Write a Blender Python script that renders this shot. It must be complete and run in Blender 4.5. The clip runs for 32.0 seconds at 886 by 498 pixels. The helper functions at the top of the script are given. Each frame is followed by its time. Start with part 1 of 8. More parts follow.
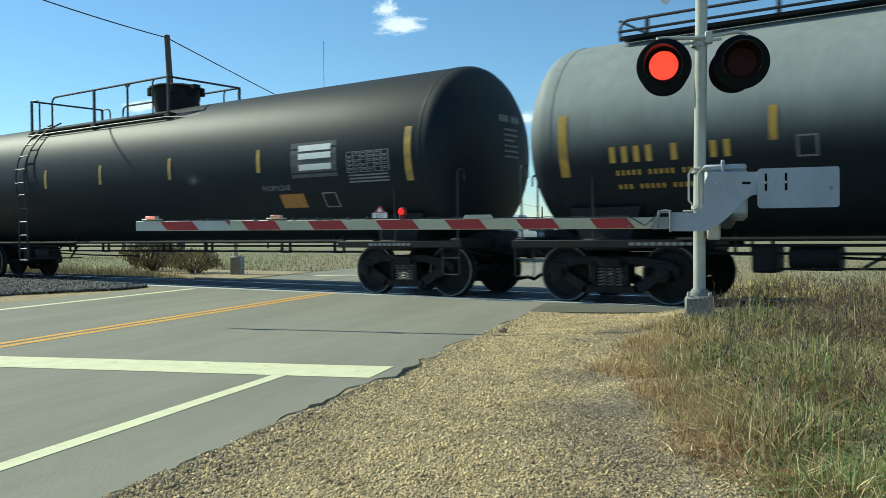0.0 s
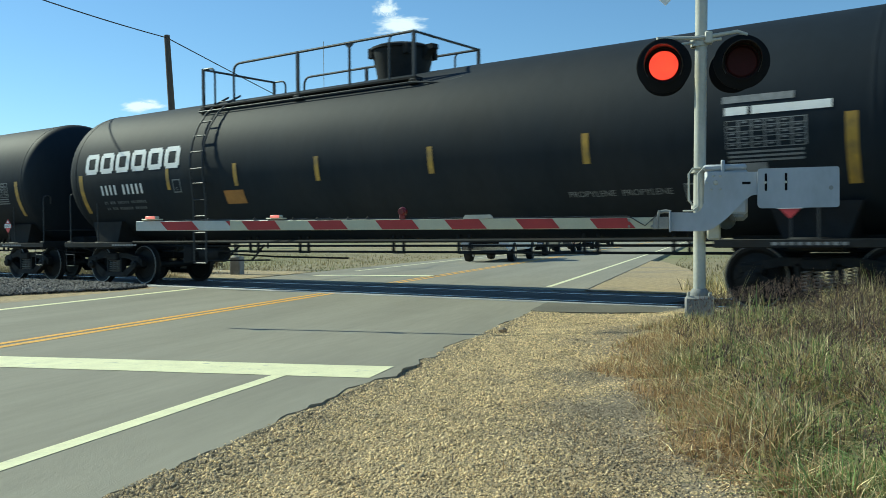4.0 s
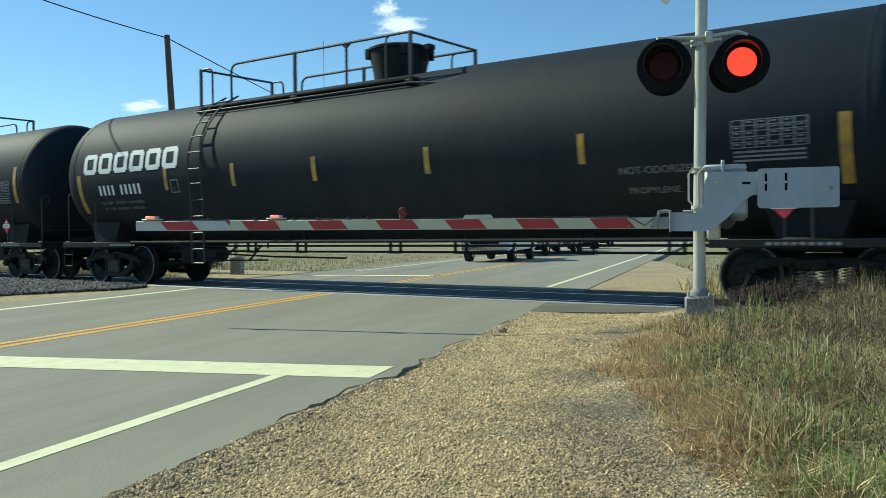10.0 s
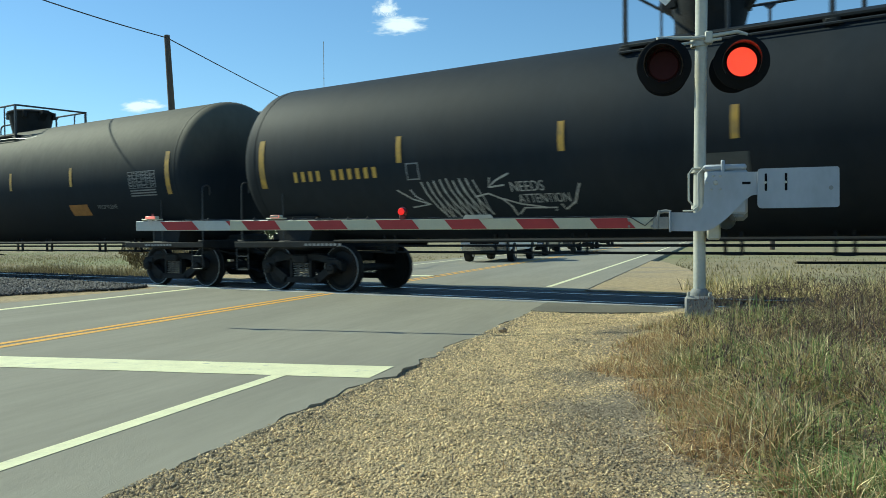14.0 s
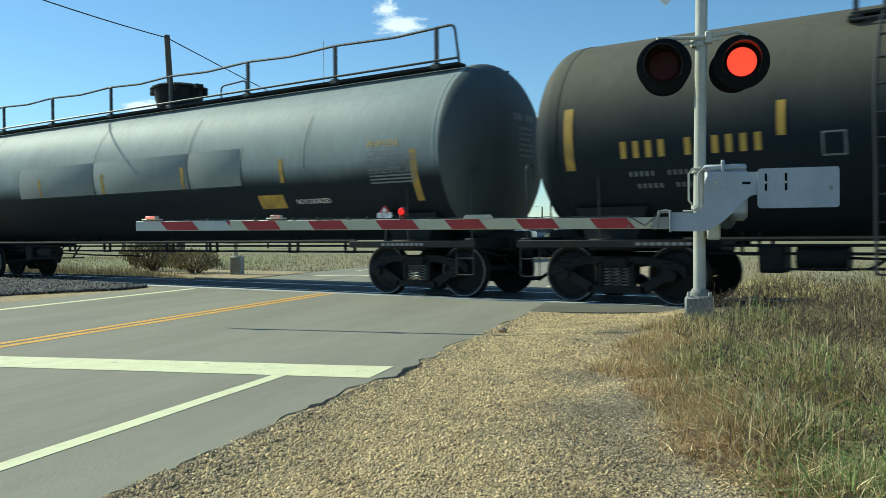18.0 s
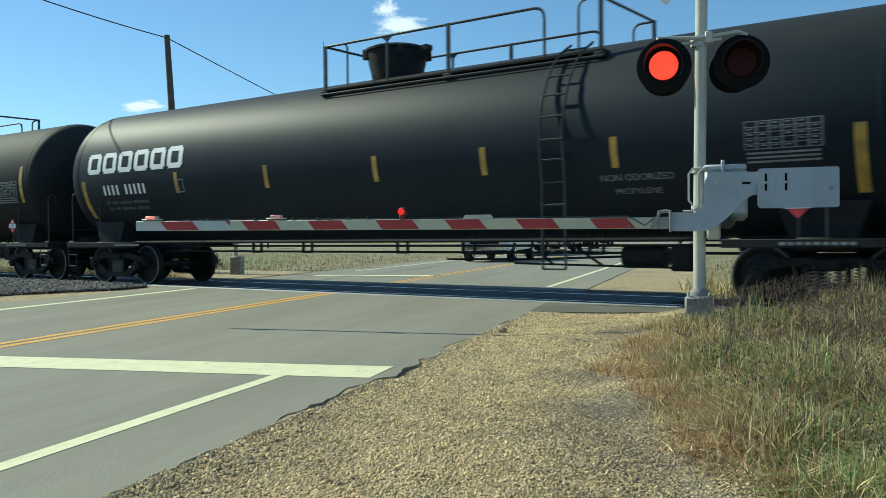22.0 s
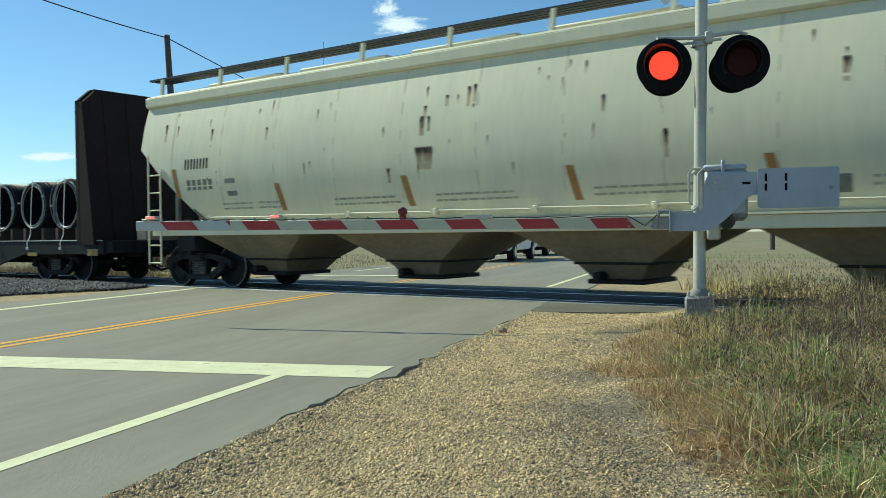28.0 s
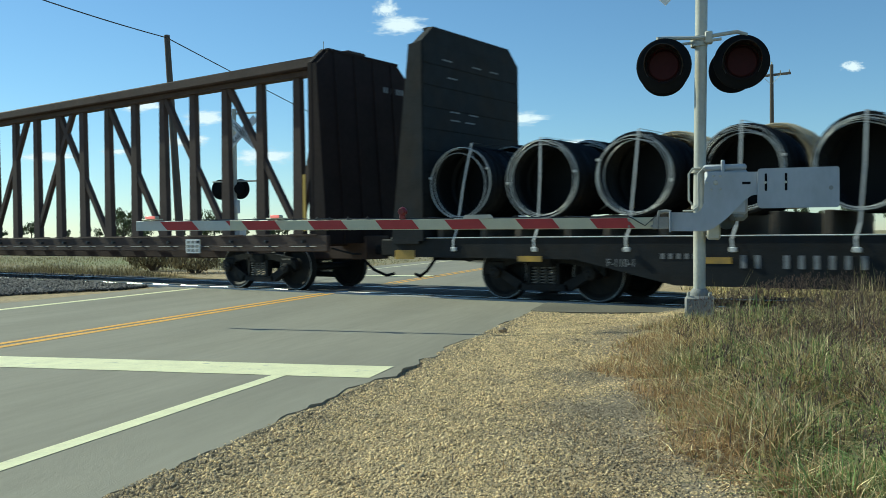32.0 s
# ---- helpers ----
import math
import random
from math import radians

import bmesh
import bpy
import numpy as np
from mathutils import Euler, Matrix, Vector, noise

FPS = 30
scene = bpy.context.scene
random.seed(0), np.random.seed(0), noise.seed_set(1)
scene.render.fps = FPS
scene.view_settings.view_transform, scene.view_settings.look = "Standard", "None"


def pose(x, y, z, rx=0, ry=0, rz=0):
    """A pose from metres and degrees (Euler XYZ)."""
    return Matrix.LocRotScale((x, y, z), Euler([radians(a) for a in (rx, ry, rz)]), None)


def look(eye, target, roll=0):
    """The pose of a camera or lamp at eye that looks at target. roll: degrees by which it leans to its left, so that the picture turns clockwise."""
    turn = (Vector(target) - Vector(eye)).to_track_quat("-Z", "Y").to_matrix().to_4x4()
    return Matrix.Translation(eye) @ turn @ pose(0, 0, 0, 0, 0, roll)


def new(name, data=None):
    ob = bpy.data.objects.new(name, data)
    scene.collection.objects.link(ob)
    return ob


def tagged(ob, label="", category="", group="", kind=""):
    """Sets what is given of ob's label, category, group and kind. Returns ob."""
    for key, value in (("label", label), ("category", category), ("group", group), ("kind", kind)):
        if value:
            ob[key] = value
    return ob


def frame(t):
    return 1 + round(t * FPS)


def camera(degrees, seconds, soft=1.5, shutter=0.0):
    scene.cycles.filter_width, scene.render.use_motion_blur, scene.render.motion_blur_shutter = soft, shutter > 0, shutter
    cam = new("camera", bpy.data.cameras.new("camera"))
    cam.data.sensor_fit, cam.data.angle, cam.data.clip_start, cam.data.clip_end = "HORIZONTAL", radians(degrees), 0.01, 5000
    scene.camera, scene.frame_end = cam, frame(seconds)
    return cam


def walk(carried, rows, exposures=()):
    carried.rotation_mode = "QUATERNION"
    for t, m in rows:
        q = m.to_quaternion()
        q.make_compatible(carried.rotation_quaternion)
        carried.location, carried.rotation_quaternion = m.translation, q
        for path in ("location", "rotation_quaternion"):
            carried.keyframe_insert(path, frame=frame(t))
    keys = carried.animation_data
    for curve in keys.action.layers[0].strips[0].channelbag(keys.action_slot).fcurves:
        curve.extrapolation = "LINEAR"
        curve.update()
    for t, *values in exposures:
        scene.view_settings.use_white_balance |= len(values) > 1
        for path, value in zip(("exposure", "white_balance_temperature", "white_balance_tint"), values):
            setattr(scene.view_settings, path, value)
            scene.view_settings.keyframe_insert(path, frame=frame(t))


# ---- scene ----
cam = camera(53.66, 32.0, soft=0.6, shutter=0.25)
EYE = Vector((0.0, 0.0, 1.107))
VIEW = look(EYE, EYE + Vector((-5.9109, 8.0644, -0.1654)), roll=-0.6)
walk(cam, [(0.0, VIEW), (32.0, VIEW)], exposures=[(0.0, 0.08, 5770, -9.0), (18.0, 0.08, 5770, -9.0), (20.0, 0.02, 5770, -9.0), (23.0, 0.06, 5770, -9.0), (26.0, 0.02, 5770, -9.0), (28.0, -0.03, 5770, -9.0), (30.0, -0.05, 5770, -9.0), (32.0, -0.05, 5770, -9.0)])

# ---- light ----
SUN_FROM = Vector((-1.28, -0.17, 1.0)).normalized()
world = bpy.data.worlds.new("sky")
scene.world = world
world.use_nodes = True
wn, wl = world.node_tree.nodes, world.node_tree.links
sky = wn.new("ShaderNodeTexSky")
sky.sky_type, sky.sun_disc = "NISHITA", False
sky.sun_elevation, sky.sun_rotation = math.asin(SUN_FROM.z), math.atan2(SUN_FROM.x, SUN_FROM.y)
sky.air_density, sky.dust_density, sky.ozone_density = 1.0, 0.05, 4.5
wn["Background"].inputs[1].default_value = 0.115
wl.new(sky.outputs[0], wn["Background"].inputs[0])
sun_data = bpy.data.lights.new("sun", "SUN")
sun_data.energy, sun_data.angle, sun_data.color = 4.8, radians(0.5), (1.0, 0.9, 0.7)
sun = new("sun", sun_data)
sun.matrix_basis = look((0, 0, 60), Vector((0, 0, 60)) - SUN_FROM)


# ---- materials ----
def mat(name, color, rough=0.6, metal=0.0, vary=0.25, scale=3.0, bump=0.0, bump_scale=40.0, second=None, second_scale=0.6,
        second_at=0.55, soft=0.12, stretch=(1, 1, 1), emit=0.0, spec=0.5, per_object=0.0, coat=0.0, turn=0.0):
    """A surface with grain at two scales, blotches of a second colour and fine relief."""
    m = bpy.data.materials.new(name)
    m.use_nodes = True
    n, l = m.node_tree.nodes, m.node_tree.links
    p = n["Principled BSDF"]
    p.inputs["Roughness"].default_value, p.inputs["Metallic"].default_value = rough, metal
    p.inputs["Specular IOR Level"].default_value = spec
    p.inputs["Coat Weight"].default_value = coat
    tc = n.new("ShaderNodeTexCoord")
    mp = n.new("ShaderNodeMapping")
    mp.inputs["Scale"].default_value = stretch
    if turn:
        mp.vector_type = "TEXTURE"
        mp.inputs["Scale"].default_value = [1 / k for k in stretch]
        mp.inputs["Rotation"].default_value = (0, 0, radians(turn))
    l.new(tc.outputs["Object"], mp.inputs[0])

    def grain(s, detail=6.0):
        t = n.new("ShaderNodeTexNoise")
        t.inputs["Scale"].default_value, t.inputs["Detail"].default_value = s, detail
        l.new(mp.outputs[0], t.inputs["Vector"])
        return t.outputs["Fac"]

    def ramp(fac, a, b, lo, hi):
        r = n.new("ShaderNodeMapRange")
        r.inputs[1].default_value, r.inputs[2].default_value, r.inputs[3].default_value, r.inputs[4].default_value = lo, hi, a, b
        l.new(fac, r.inputs[0])
        return r.outputs[0]

    def mix(fac, a, b, kind="MIX"):
        x = n.new("ShaderNodeMix")
        x.data_type, x.blend_type = "RGBA", kind
        for slot, v in ((0, fac), (6, a), (7, b)):
            if isinstance(v, (int, float)):
                x.inputs[slot].default_value = v
            elif isinstance(v, tuple):
                x.inputs[slot].default_value = (*v, 1)
            else:
                l.new(v, x.inputs[slot])
        return x.outputs[2]

    col = mix(0.0, color, color)
    if second:
        col = mix(ramp(grain(second_scale, 8), 0.0, 1.0, second_at - soft, second_at + soft), color, second)
    g = n.new("ShaderNodeMath")
    g.operation = "MULTIPLY_ADD"
    l.new(grain(scale), g.inputs[0])
    g.inputs[1].default_value, g.inputs[2].default_value = 0.6, 0.0
    g2 = n.new("ShaderNodeMath")
    g2.operation = "MULTIPLY_ADD"
    l.new(grain(scale * 9), g2.inputs[0])
    g2.inputs[1].default_value = 0.4
    l.new(g.outputs[0], g2.inputs[2])
    shade = ramp(g2.outputs[0], 1 - vary, 1 + vary, 0.3, 0.7)
    if per_object:
        info = n.new("ShaderNodeObjectInfo")
        ro = ramp(info.outputs["Random"], 1 - per_object, 1 + per_object, 0, 1)
        k = n.new("ShaderNodeMath")
        k.operation = "MULTIPLY"
        l.new(shade, k.inputs[0]), l.new(ro, k.inputs[1])
        shade = k.outputs[0]
    cmb = n.new("ShaderNodeCombineColor")
    for i in range(3):
        l.new(shade, cmb.inputs[i])
    col = mix(1.0, col, cmb.outputs[0], "MULTIPLY")
    l.new(col, p.inputs["Base Color"])
    if emit:
        l.new(col, p.inputs["Emission Color"])
        p.inputs["Emission Strength"].default_value = emit
    if bump:
        b = n.new("ShaderNodeBump")
        b.inputs["Strength"].default_value, b.inputs["Distance"].default_value = bump, 0.02
        l.new(grain(bump_scale), b.inputs["Height"])
        l.new(b.outputs[0], p.inputs["Normal"])
    return m


def per_island(m, lo, hi):
    """Vary a joined material from piece to piece."""
    n, l = m.node_tree.nodes, m.node_tree.links
    p = n["Principled BSDF"]
    src = p.inputs["Base Color"].links[0].from_socket
    geo = n.new("ShaderNodeNewGeometry")
    r = n.new("ShaderNodeMapRange")
    r.inputs[3].default_value, r.inputs[4].default_value = lo, hi
    l.new(geo.outputs["Random Per Island"], r.inputs[0])
    c = n.new("ShaderNodeCombineColor")
    for i in range(3):
        l.new(r.outputs[0], c.inputs[i])
    x = n.new("ShaderNodeMix")
    x.data_type, x.blend_type = "RGBA", "MULTIPLY"
    x.inputs[0].default_value = 1.0
    l.new(src, x.inputs[6]), l.new(c.outputs[0], x.inputs[7])
    l.new(x.outputs[2], p.inputs["Base Color"])
    return m


def leafy(m, share=0.2):
    """Let some of the light pass through thin blades."""
    n, l = m.node_tree.nodes, m.node_tree.links
    p = n["Principled BSDF"]
    tr = n.new("ShaderNodeBsdfTranslucent")
    l.new(p.inputs["Base Color"].links[0].from_socket, tr.inputs[0])
    mx = n.new("ShaderNodeMixShader")
    mx.inputs[0].default_value = share
    l.new(p.outputs[0], mx.inputs[1]), l.new(tr.outputs[0], mx.inputs[2])
    l.new(mx.outputs[0], n["Material Output"].inputs[0])
    return m


M = dict(
    asphalt=mat("asphalt", (0.265, 0.247, 0.193), 0.9, vary=0.12, scale=1.6, bump=0.34, bump_scale=150, second=(0.32, 0.297, 0.232), second_scale=0.9, soft=0.22, stretch=(1.0, 0.12, 1), spec=0.3, turn=18.9),
    apron=mat("stained asphalt", (0.2, 0.185, 0.14), 0.9, vary=0.2, scale=2.2, bump=0.4, bump_scale=120, second=(0.13, 0.12, 0.095), second_scale=1.1, soft=0.2, spec=0.3),
    dirt=mat("packed dirt", (0.31, 0.245, 0.155), 0.95, vary=0.35, scale=7, bump=1.0, bump_scale=45, second=(0.15, 0.125, 0.085), second_scale=2.2, soft=0.2),
    white_line=mat("white road paint", (0.84, 0.81, 0.5), 0.7, vary=0.14, scale=5, bump=0.3, bump_scale=150, second=(0.5, 0.49, 0.38), second_scale=7, second_at=0.68, soft=0.06),
    yellow_line=mat("yellow road paint", (0.82, 0.43, 0.06), 0.7, vary=0.15, scale=5, bump=0.3, bump_scale=150, second=(0.3, 0.22, 0.1), second_scale=9, second_at=0.66, soft=0.06),
    chalk=mat("white spray paint", (0.4, 0.41, 0.41), 0.7, vary=0.35, scale=9),
    soil=mat("soil", (0.06, 0.048, 0.03), 0.95, vary=0.3, scale=0.8, bump=0.6, bump_scale=12, second=(0.055, 0.05, 0.03), second_scale=0.9),
    gravel_bed=mat("gravel bed", (0.44, 0.335, 0.185), 0.95, vary=0.4, scale=9, bump=1.0, bump_scale=60, second=(0.3, 0.25, 0.18), second_scale=0.55, second_at=0.6),
    stone=per_island(mat("tan gravel", (0.67, 0.51, 0.272), 0.9, vary=0.15, scale=30, second=(0.53, 0.405, 0.23), second_scale=3.5, second_at=0.58, soft=0.07), 0.45, 1.45),
    crumb=per_island(mat("broken asphalt", (0.29, 0.235, 0.15), 0.9, vary=0.2, scale=30), 0.5, 1.4),
    grey_stone=per_island(mat("grey gravel", (0.44, 0.35, 0.23), 0.9, vary=0.2, scale=30), 0.4, 1.35),
    ballast=per_island(mat("ballast stone", (0.085, 0.081, 0.08), 0.85, vary=0.3, scale=14), 0.25, 2.2),
    ballast_bed=mat("ballast bed", (0.05, 0.047, 0.045), 0.95, vary=0.4, scale=9, bump=1.0, bump_scale=30),
    concrete=mat("concrete", (0.6, 0.58, 0.52), 0.85, vary=0.15, scale=2, bump=0.3, bump_scale=60, second=(0.45, 0.43, 0.39), second_scale=1.5),
    rubber=mat("crossing panel", (0.06, 0.06, 0.062), 0.8, vary=0.2, scale=3, bump=0.4, bump_scale=60),
    rail=mat("rail steel", (0.16, 0.11, 0.08), 0.7, 0.5, vary=0.25, scale=4, bump=0.3),
    railhead=mat("polished rail head", (0.55, 0.55, 0.56), 0.25, 1.0, vary=0.1, scale=4),
    tie=mat("tarred timber", (0.07, 0.055, 0.045), 0.9, vary=0.3, scale=5, bump=0.6, stretch=(1, 8, 1)),
    black_tank=mat("black tank paint", (0.0138, 0.0205, 0.029), 0.66, vary=0.22, scale=0.8, spec=0.16, bump=0.04, bump_scale=3, second=(0.023, 0.027, 0.032), second_scale=0.5, stretch=(1, 1, 0.35)),
    sheet_grey=mat("grey jacket sheet", (0.235, 0.265, 0.26), 0.6, vary=0.1, scale=0.8, second=(0.2, 0.225, 0.222), second_scale=0.5, stretch=(1, 1, 0.4)),
    steel=mat("black underframe steel", (0.016, 0.019, 0.022), 0.7, 0.0, vary=0.35, scale=4, bump=0.2, second=(0.021, 0.019, 0.017), second_scale=1.6, spec=0.2),
    bogie=mat("oily cast steel", (0.012, 0.0135, 0.015), 0.7, 0.0, vary=0.4, scale=6, bump=0.3, second=(0.03, 0.026, 0.022), second_scale=2.5, second_at=0.62, spec=0.25),
    wheel=mat("wheel steel", (0.015, 0.017, 0.019), 0.65, 0.0, vary=0.3, scale=6, bump=0.15, second=(0.02, 0.018, 0.016), second_scale=3, spec=0.25),
    tread=mat("bright wheel rim", (0.3, 0.3, 0.29), 0.4, 0.5, vary=0.2, scale=8),
    spring=mat("worn spring steel", (0.2, 0.195, 0.18), 0.5, 0.2, vary=0.25, scale=9),
    grab=mat("black tube steel", (0.034, 0.038, 0.044), 0.5, 0.2, vary=0.2, scale=6),
    yellow=mat("yellow reflective tape", (0.5, 0.31, 0.05), 0.5, vary=0.2, scale=7, second=(0.3, 0.2, 0.06), second_scale=5),
    amber=mat("dirty yellow tape", (0.36, 0.18, 0.05), 0.6, vary=0.25, scale=7),
    white=mat("white stencil paint", (0.88, 0.88, 0.86), 0.6, vary=0.1, scale=4),
    dim_white=mat("faded white stencil paint", (0.22, 0.23, 0.24), 0.7, vary=0.35, scale=9),
    dim_yellow=mat("yellow stencil paint", (0.55, 0.36, 0.07), 0.6, vary=0.15, scale=6),
    grey_plate=mat("grey painted panel", (0.085, 0.09, 0.088), 0.6, vary=0.2, scale=3),
    silver=mat("aluminium paint", (0.54, 0.53, 0.46), 0.55, 0.1, vary=0.14, scale=3, second=(0.45, 0.44, 0.385), second_scale=2, bump=0.05),
    base_grey=mat("weathered cast metal", (0.24, 0.24, 0.23), 0.7, vary=0.2, scale=5, second=(0.33, 0.33, 0.31), second_scale=4, bump=0.2),
    hood=mat("black visor enamel", (0.013, 0.0125, 0.013), 0.36, vary=0.3, scale=30, bump=0.3, bump_scale=90),
    gate_white=mat("white painted steel", (0.43, 0.46, 0.51), 0.5, vary=0.1, scale=2, second=(0.36, 0.385, 0.42), second_scale=3, stretch=(1, 1, 0.5), bump=0.05),
    arm_white=mat("white reflective sheeting", (0.5, 0.495, 0.375), 0.5, vary=0.08, scale=6),
    arm_pale=mat("pale blue-white sheeting", (0.47, 0.5, 0.49), 0.5, vary=0.1, scale=6),
    arm_red=mat("red reflective sheeting", (0.34, 0.03, 0.035), 0.5, vary=0.12, scale=6),
    matt_black=mat("matt black metal", (0.0075, 0.008, 0.0095), 0.65, spec=0.12, vary=0.2, scale=5),
    lens_dark=mat("unlit red lens", (0.03, 0.004, 0.006), 0.5, spec=0.15, vary=0.2, scale=20),
    ball_red=mat("red lamp glass", (0.13, 0.01, 0.014), 0.35, vary=0.2, scale=20),
    lens_lit=mat("lit red lens", (0.8, 0.012, 0.01), 0.4, vary=0.05, scale=40, emit=0.75),
    led=mat("lit diode", (1.0, 0.11, 0.045), 0.4, vary=0.02, scale=40, emit=1.6),
    tip_lit=mat("lit tip lamp", (1.0, 0.25, 0.2), 0.4, vary=0.05, scale=40, emit=0.7),
    # cream of outlets and slope sheets, with grime and underside shade in its colour
    outlet=mat("cream paint darkened by shade and grime", (0.23, 0.2, 0.14), 0.75, vary=0.3, scale=1.2, second=(0.16, 0.14, 0.1), second_scale=1.1, second_at=0.6, soft=0.25, bump=0.1, spec=0.2),
    hopper=mat("weathered cream paint", (0.76, 0.72, 0.52), 0.6, vary=0.1, scale=0.7, second=(0.64, 0.615, 0.46), second_scale=0.7, stretch=(1.6, 1, 0.25), bump=0.05, bump_scale=6),
    patch_grey=mat("faded dark stencil paint", (0.2, 0.2, 0.16), 0.7, vary=0.3, scale=9),
    seam_tan=mat("grimy seam", (0.38, 0.37, 0.28), 0.7, vary=0.3, scale=3),
    rust=mat("rust", (0.16, 0.07, 0.03), 0.9, vary=0.4, scale=8, bump=0.3),
    dark_rust=mat("dark rust", (0.05, 0.035, 0.025), 0.9, vary=0.4, scale=8),
    rust_wash=mat("thin rust wash", (0.46, 0.36, 0.22), 0.8, vary=0.3, scale=6, second=(0.58, 0.52, 0.36), second_scale=5),
    red_steel=mat("brown oxide paint", (0.026, 0.0175, 0.017), 0.85, spec=0.2, vary=0.3, scale=1.2, second=(0.022, 0.017, 0.017), second_scale=0.9, bump=0.15),
    beam=mat("rusty brown beam", (0.07, 0.044, 0.035), 0.8, vary=0.3, scale=1.5, second=(0.07, 0.045, 0.035), second_scale=1.1, bump=0.2),
    coil=mat("black polythene pipe", (0.012, 0.013, 0.015), 0.5, vary=0.2, scale=5, spec=0.2),
    # pale grey that paints sun glints onto black pipe
    coil_sheen=mat("polythene pipe with painted glint", (0.5, 0.52, 0.52), 0.4, vary=0.3, scale=5),
    strap=mat("white webbing", (0.62, 0.63, 0.62), 0.8, vary=0.12, scale=20),
    tan_coil=mat("tan pipe wrap", (0.5, 0.42, 0.27), 0.7, vary=0.15, scale=4),
    deck=mat("timber deck", (0.09, 0.07, 0.05), 0.9, vary=0.3, scale=4, bump=0.4, stretch=(1, 6, 1)),
    wood_pole=mat("weathered pole timber", (0.12, 0.095, 0.075), 0.9, vary=0.3, scale=5, bump=0.5, stretch=(6, 6, 0.4)),
    # pale blue-grey: distance haze is mixed into the mast's colour
    mast_grey=mat("haze-paled lattice", (0.3, 0.34, 0.38), 0.7, vary=0.1),
    wire=mat("cable", (0.03, 0.03, 0.03), 0.6),
    red_sign=mat("red placard", (0.55, 0.05, 0.06), 0.5, vary=0.1, scale=9),
    truck_white=mat("white car paint", (0.72, 0.73, 0.74), 0.3, vary=0.04, coat=0.5),
    glass=mat("dark glass", (0.02, 0.024, 0.028), 0.08, vary=0.05, spec=0.8),
    tyre=mat("tyre rubber", (0.02, 0.02, 0.02), 0.85, vary=0.2),
    car_dark=mat("dark car paint", (0.035, 0.04, 0.05), 0.3, coat=0.5),
    car_red=mat("red car paint", (0.18, 0.03, 0.03), 0.3, coat=0.5),
    chrome=mat("chrome", (0.6, 0.6, 0.62), 0.15, 1.0, vary=0.05),
    seed=per_island(mat("dry grass", (0.7, 0.58, 0.33), 0.7, vary=0.15, scale=2), 0.25, 1.8),
    brown_grass=per_island(mat("brown grass", (0.46, 0.29, 0.135), 0.8, vary=0.15, scale=2), 0.5, 1.4),
    green_grass=per_island(mat("green grass", (0.2, 0.285, 0.09), 0.75, vary=0.2, scale=2), 0.35, 1.7),
    olive_grass=per_island(mat("olive grass", (0.43, 0.38, 0.165), 0.7, vary=0.2, scale=2), 0.3, 1.6),
    weed=per_island(mat("dead weed", (0.13, 0.09, 0.072), 0.85, vary=0.2, scale=3), 0.5, 1.4),
    scrub=per_island(mat("scrub leaves", (0.25, 0.21, 0.12), 0.8, vary=0.2, scale=1), 0.4, 1.5),
    # slate darkened in its colour for the head turned away from the sun
    head_shade=mat("slate paint darkened by shade", (0.075, 0.09, 0.095), 0.6, vary=0.15, scale=0.9, second=(0.05, 0.06, 0.065), second_scale=0.6, stretch=(1, 1, 0.4), spec=0.2),
    # hopper end colour: grime, and the end's shade painted in
    end_grey=mat("grey end paint darkened by shade and grime", (0.3, 0.29, 0.24), 0.75, vary=0.25, scale=1.1, second=(0.13, 0.12, 0.1), second_scale=0.9, soft=0.2, bump=0.1, spec=0.2),
    meadow=per_island(mat("meadow grass", (0.37, 0.315, 0.16), 0.8, vary=0.2, scale=2), 0.5, 1.4),
    meadow_green=per_island(mat("green meadow grass", (0.34, 0.34, 0.15), 0.8, vary=0.2, scale=2), 0.5, 1.4),
    leaf=per_island(mat("foliage", (0.1, 0.12, 0.055), 0.75, vary=0.2, scale=1), 0.5, 1.5),
    field=mat("dry field", (0.27, 0.22, 0.12), 0.95, vary=0.25, scale=0.4, second=(0.2, 0.21, 0.08), second_scale=0.06, bump=0.5, bump_scale=5),
)

for k in ("seed", "brown_grass", "green_grass", "olive_grass", "weed", "meadow", "meadow_green", "scrub", "leaf"):
    leafy(M[k])


# ---- mesh helpers ----
def link(name, bm, material, smooth=False):
    me = bpy.data.meshes.new(name)
    bm.normal_update()
    bm.to_mesh(me)
    bm.free()
    for x in material if isinstance(material, (list, tuple)) else [material]:
        me.materials.append(M[x] if isinstance(x, str) else x)
    if smooth:
        me.shade_smooth()
        me.set_sharp_from_angle(angle=radians(38))
    return new(name, me)


SMALL = ("stencil_mark", "stencil_table", "lettering", "bolts", "scrape_marks", "spring", "number", "running_board", "crown", "insulators", "branchwork", "cable_ties")


def part(name, bm, material, parent, label="", at=None, smooth=True):
    ob = link(name, bm, material, smooth)
    if name in SMALL:
        ob["kind"] = "stuff"
    ob.parent = parent
    if at is not None:
        ob.matrix_basis = at
    if label:
        ob["label"] = label
    return ob


def thing(name, label, category, at=None, group="", kind=""):
    ob = new(name)
    ob.empty_display_size = 0.2
    if at is not None:
        ob.matrix_basis = at
    return tagged(ob, label, category, group, kind)


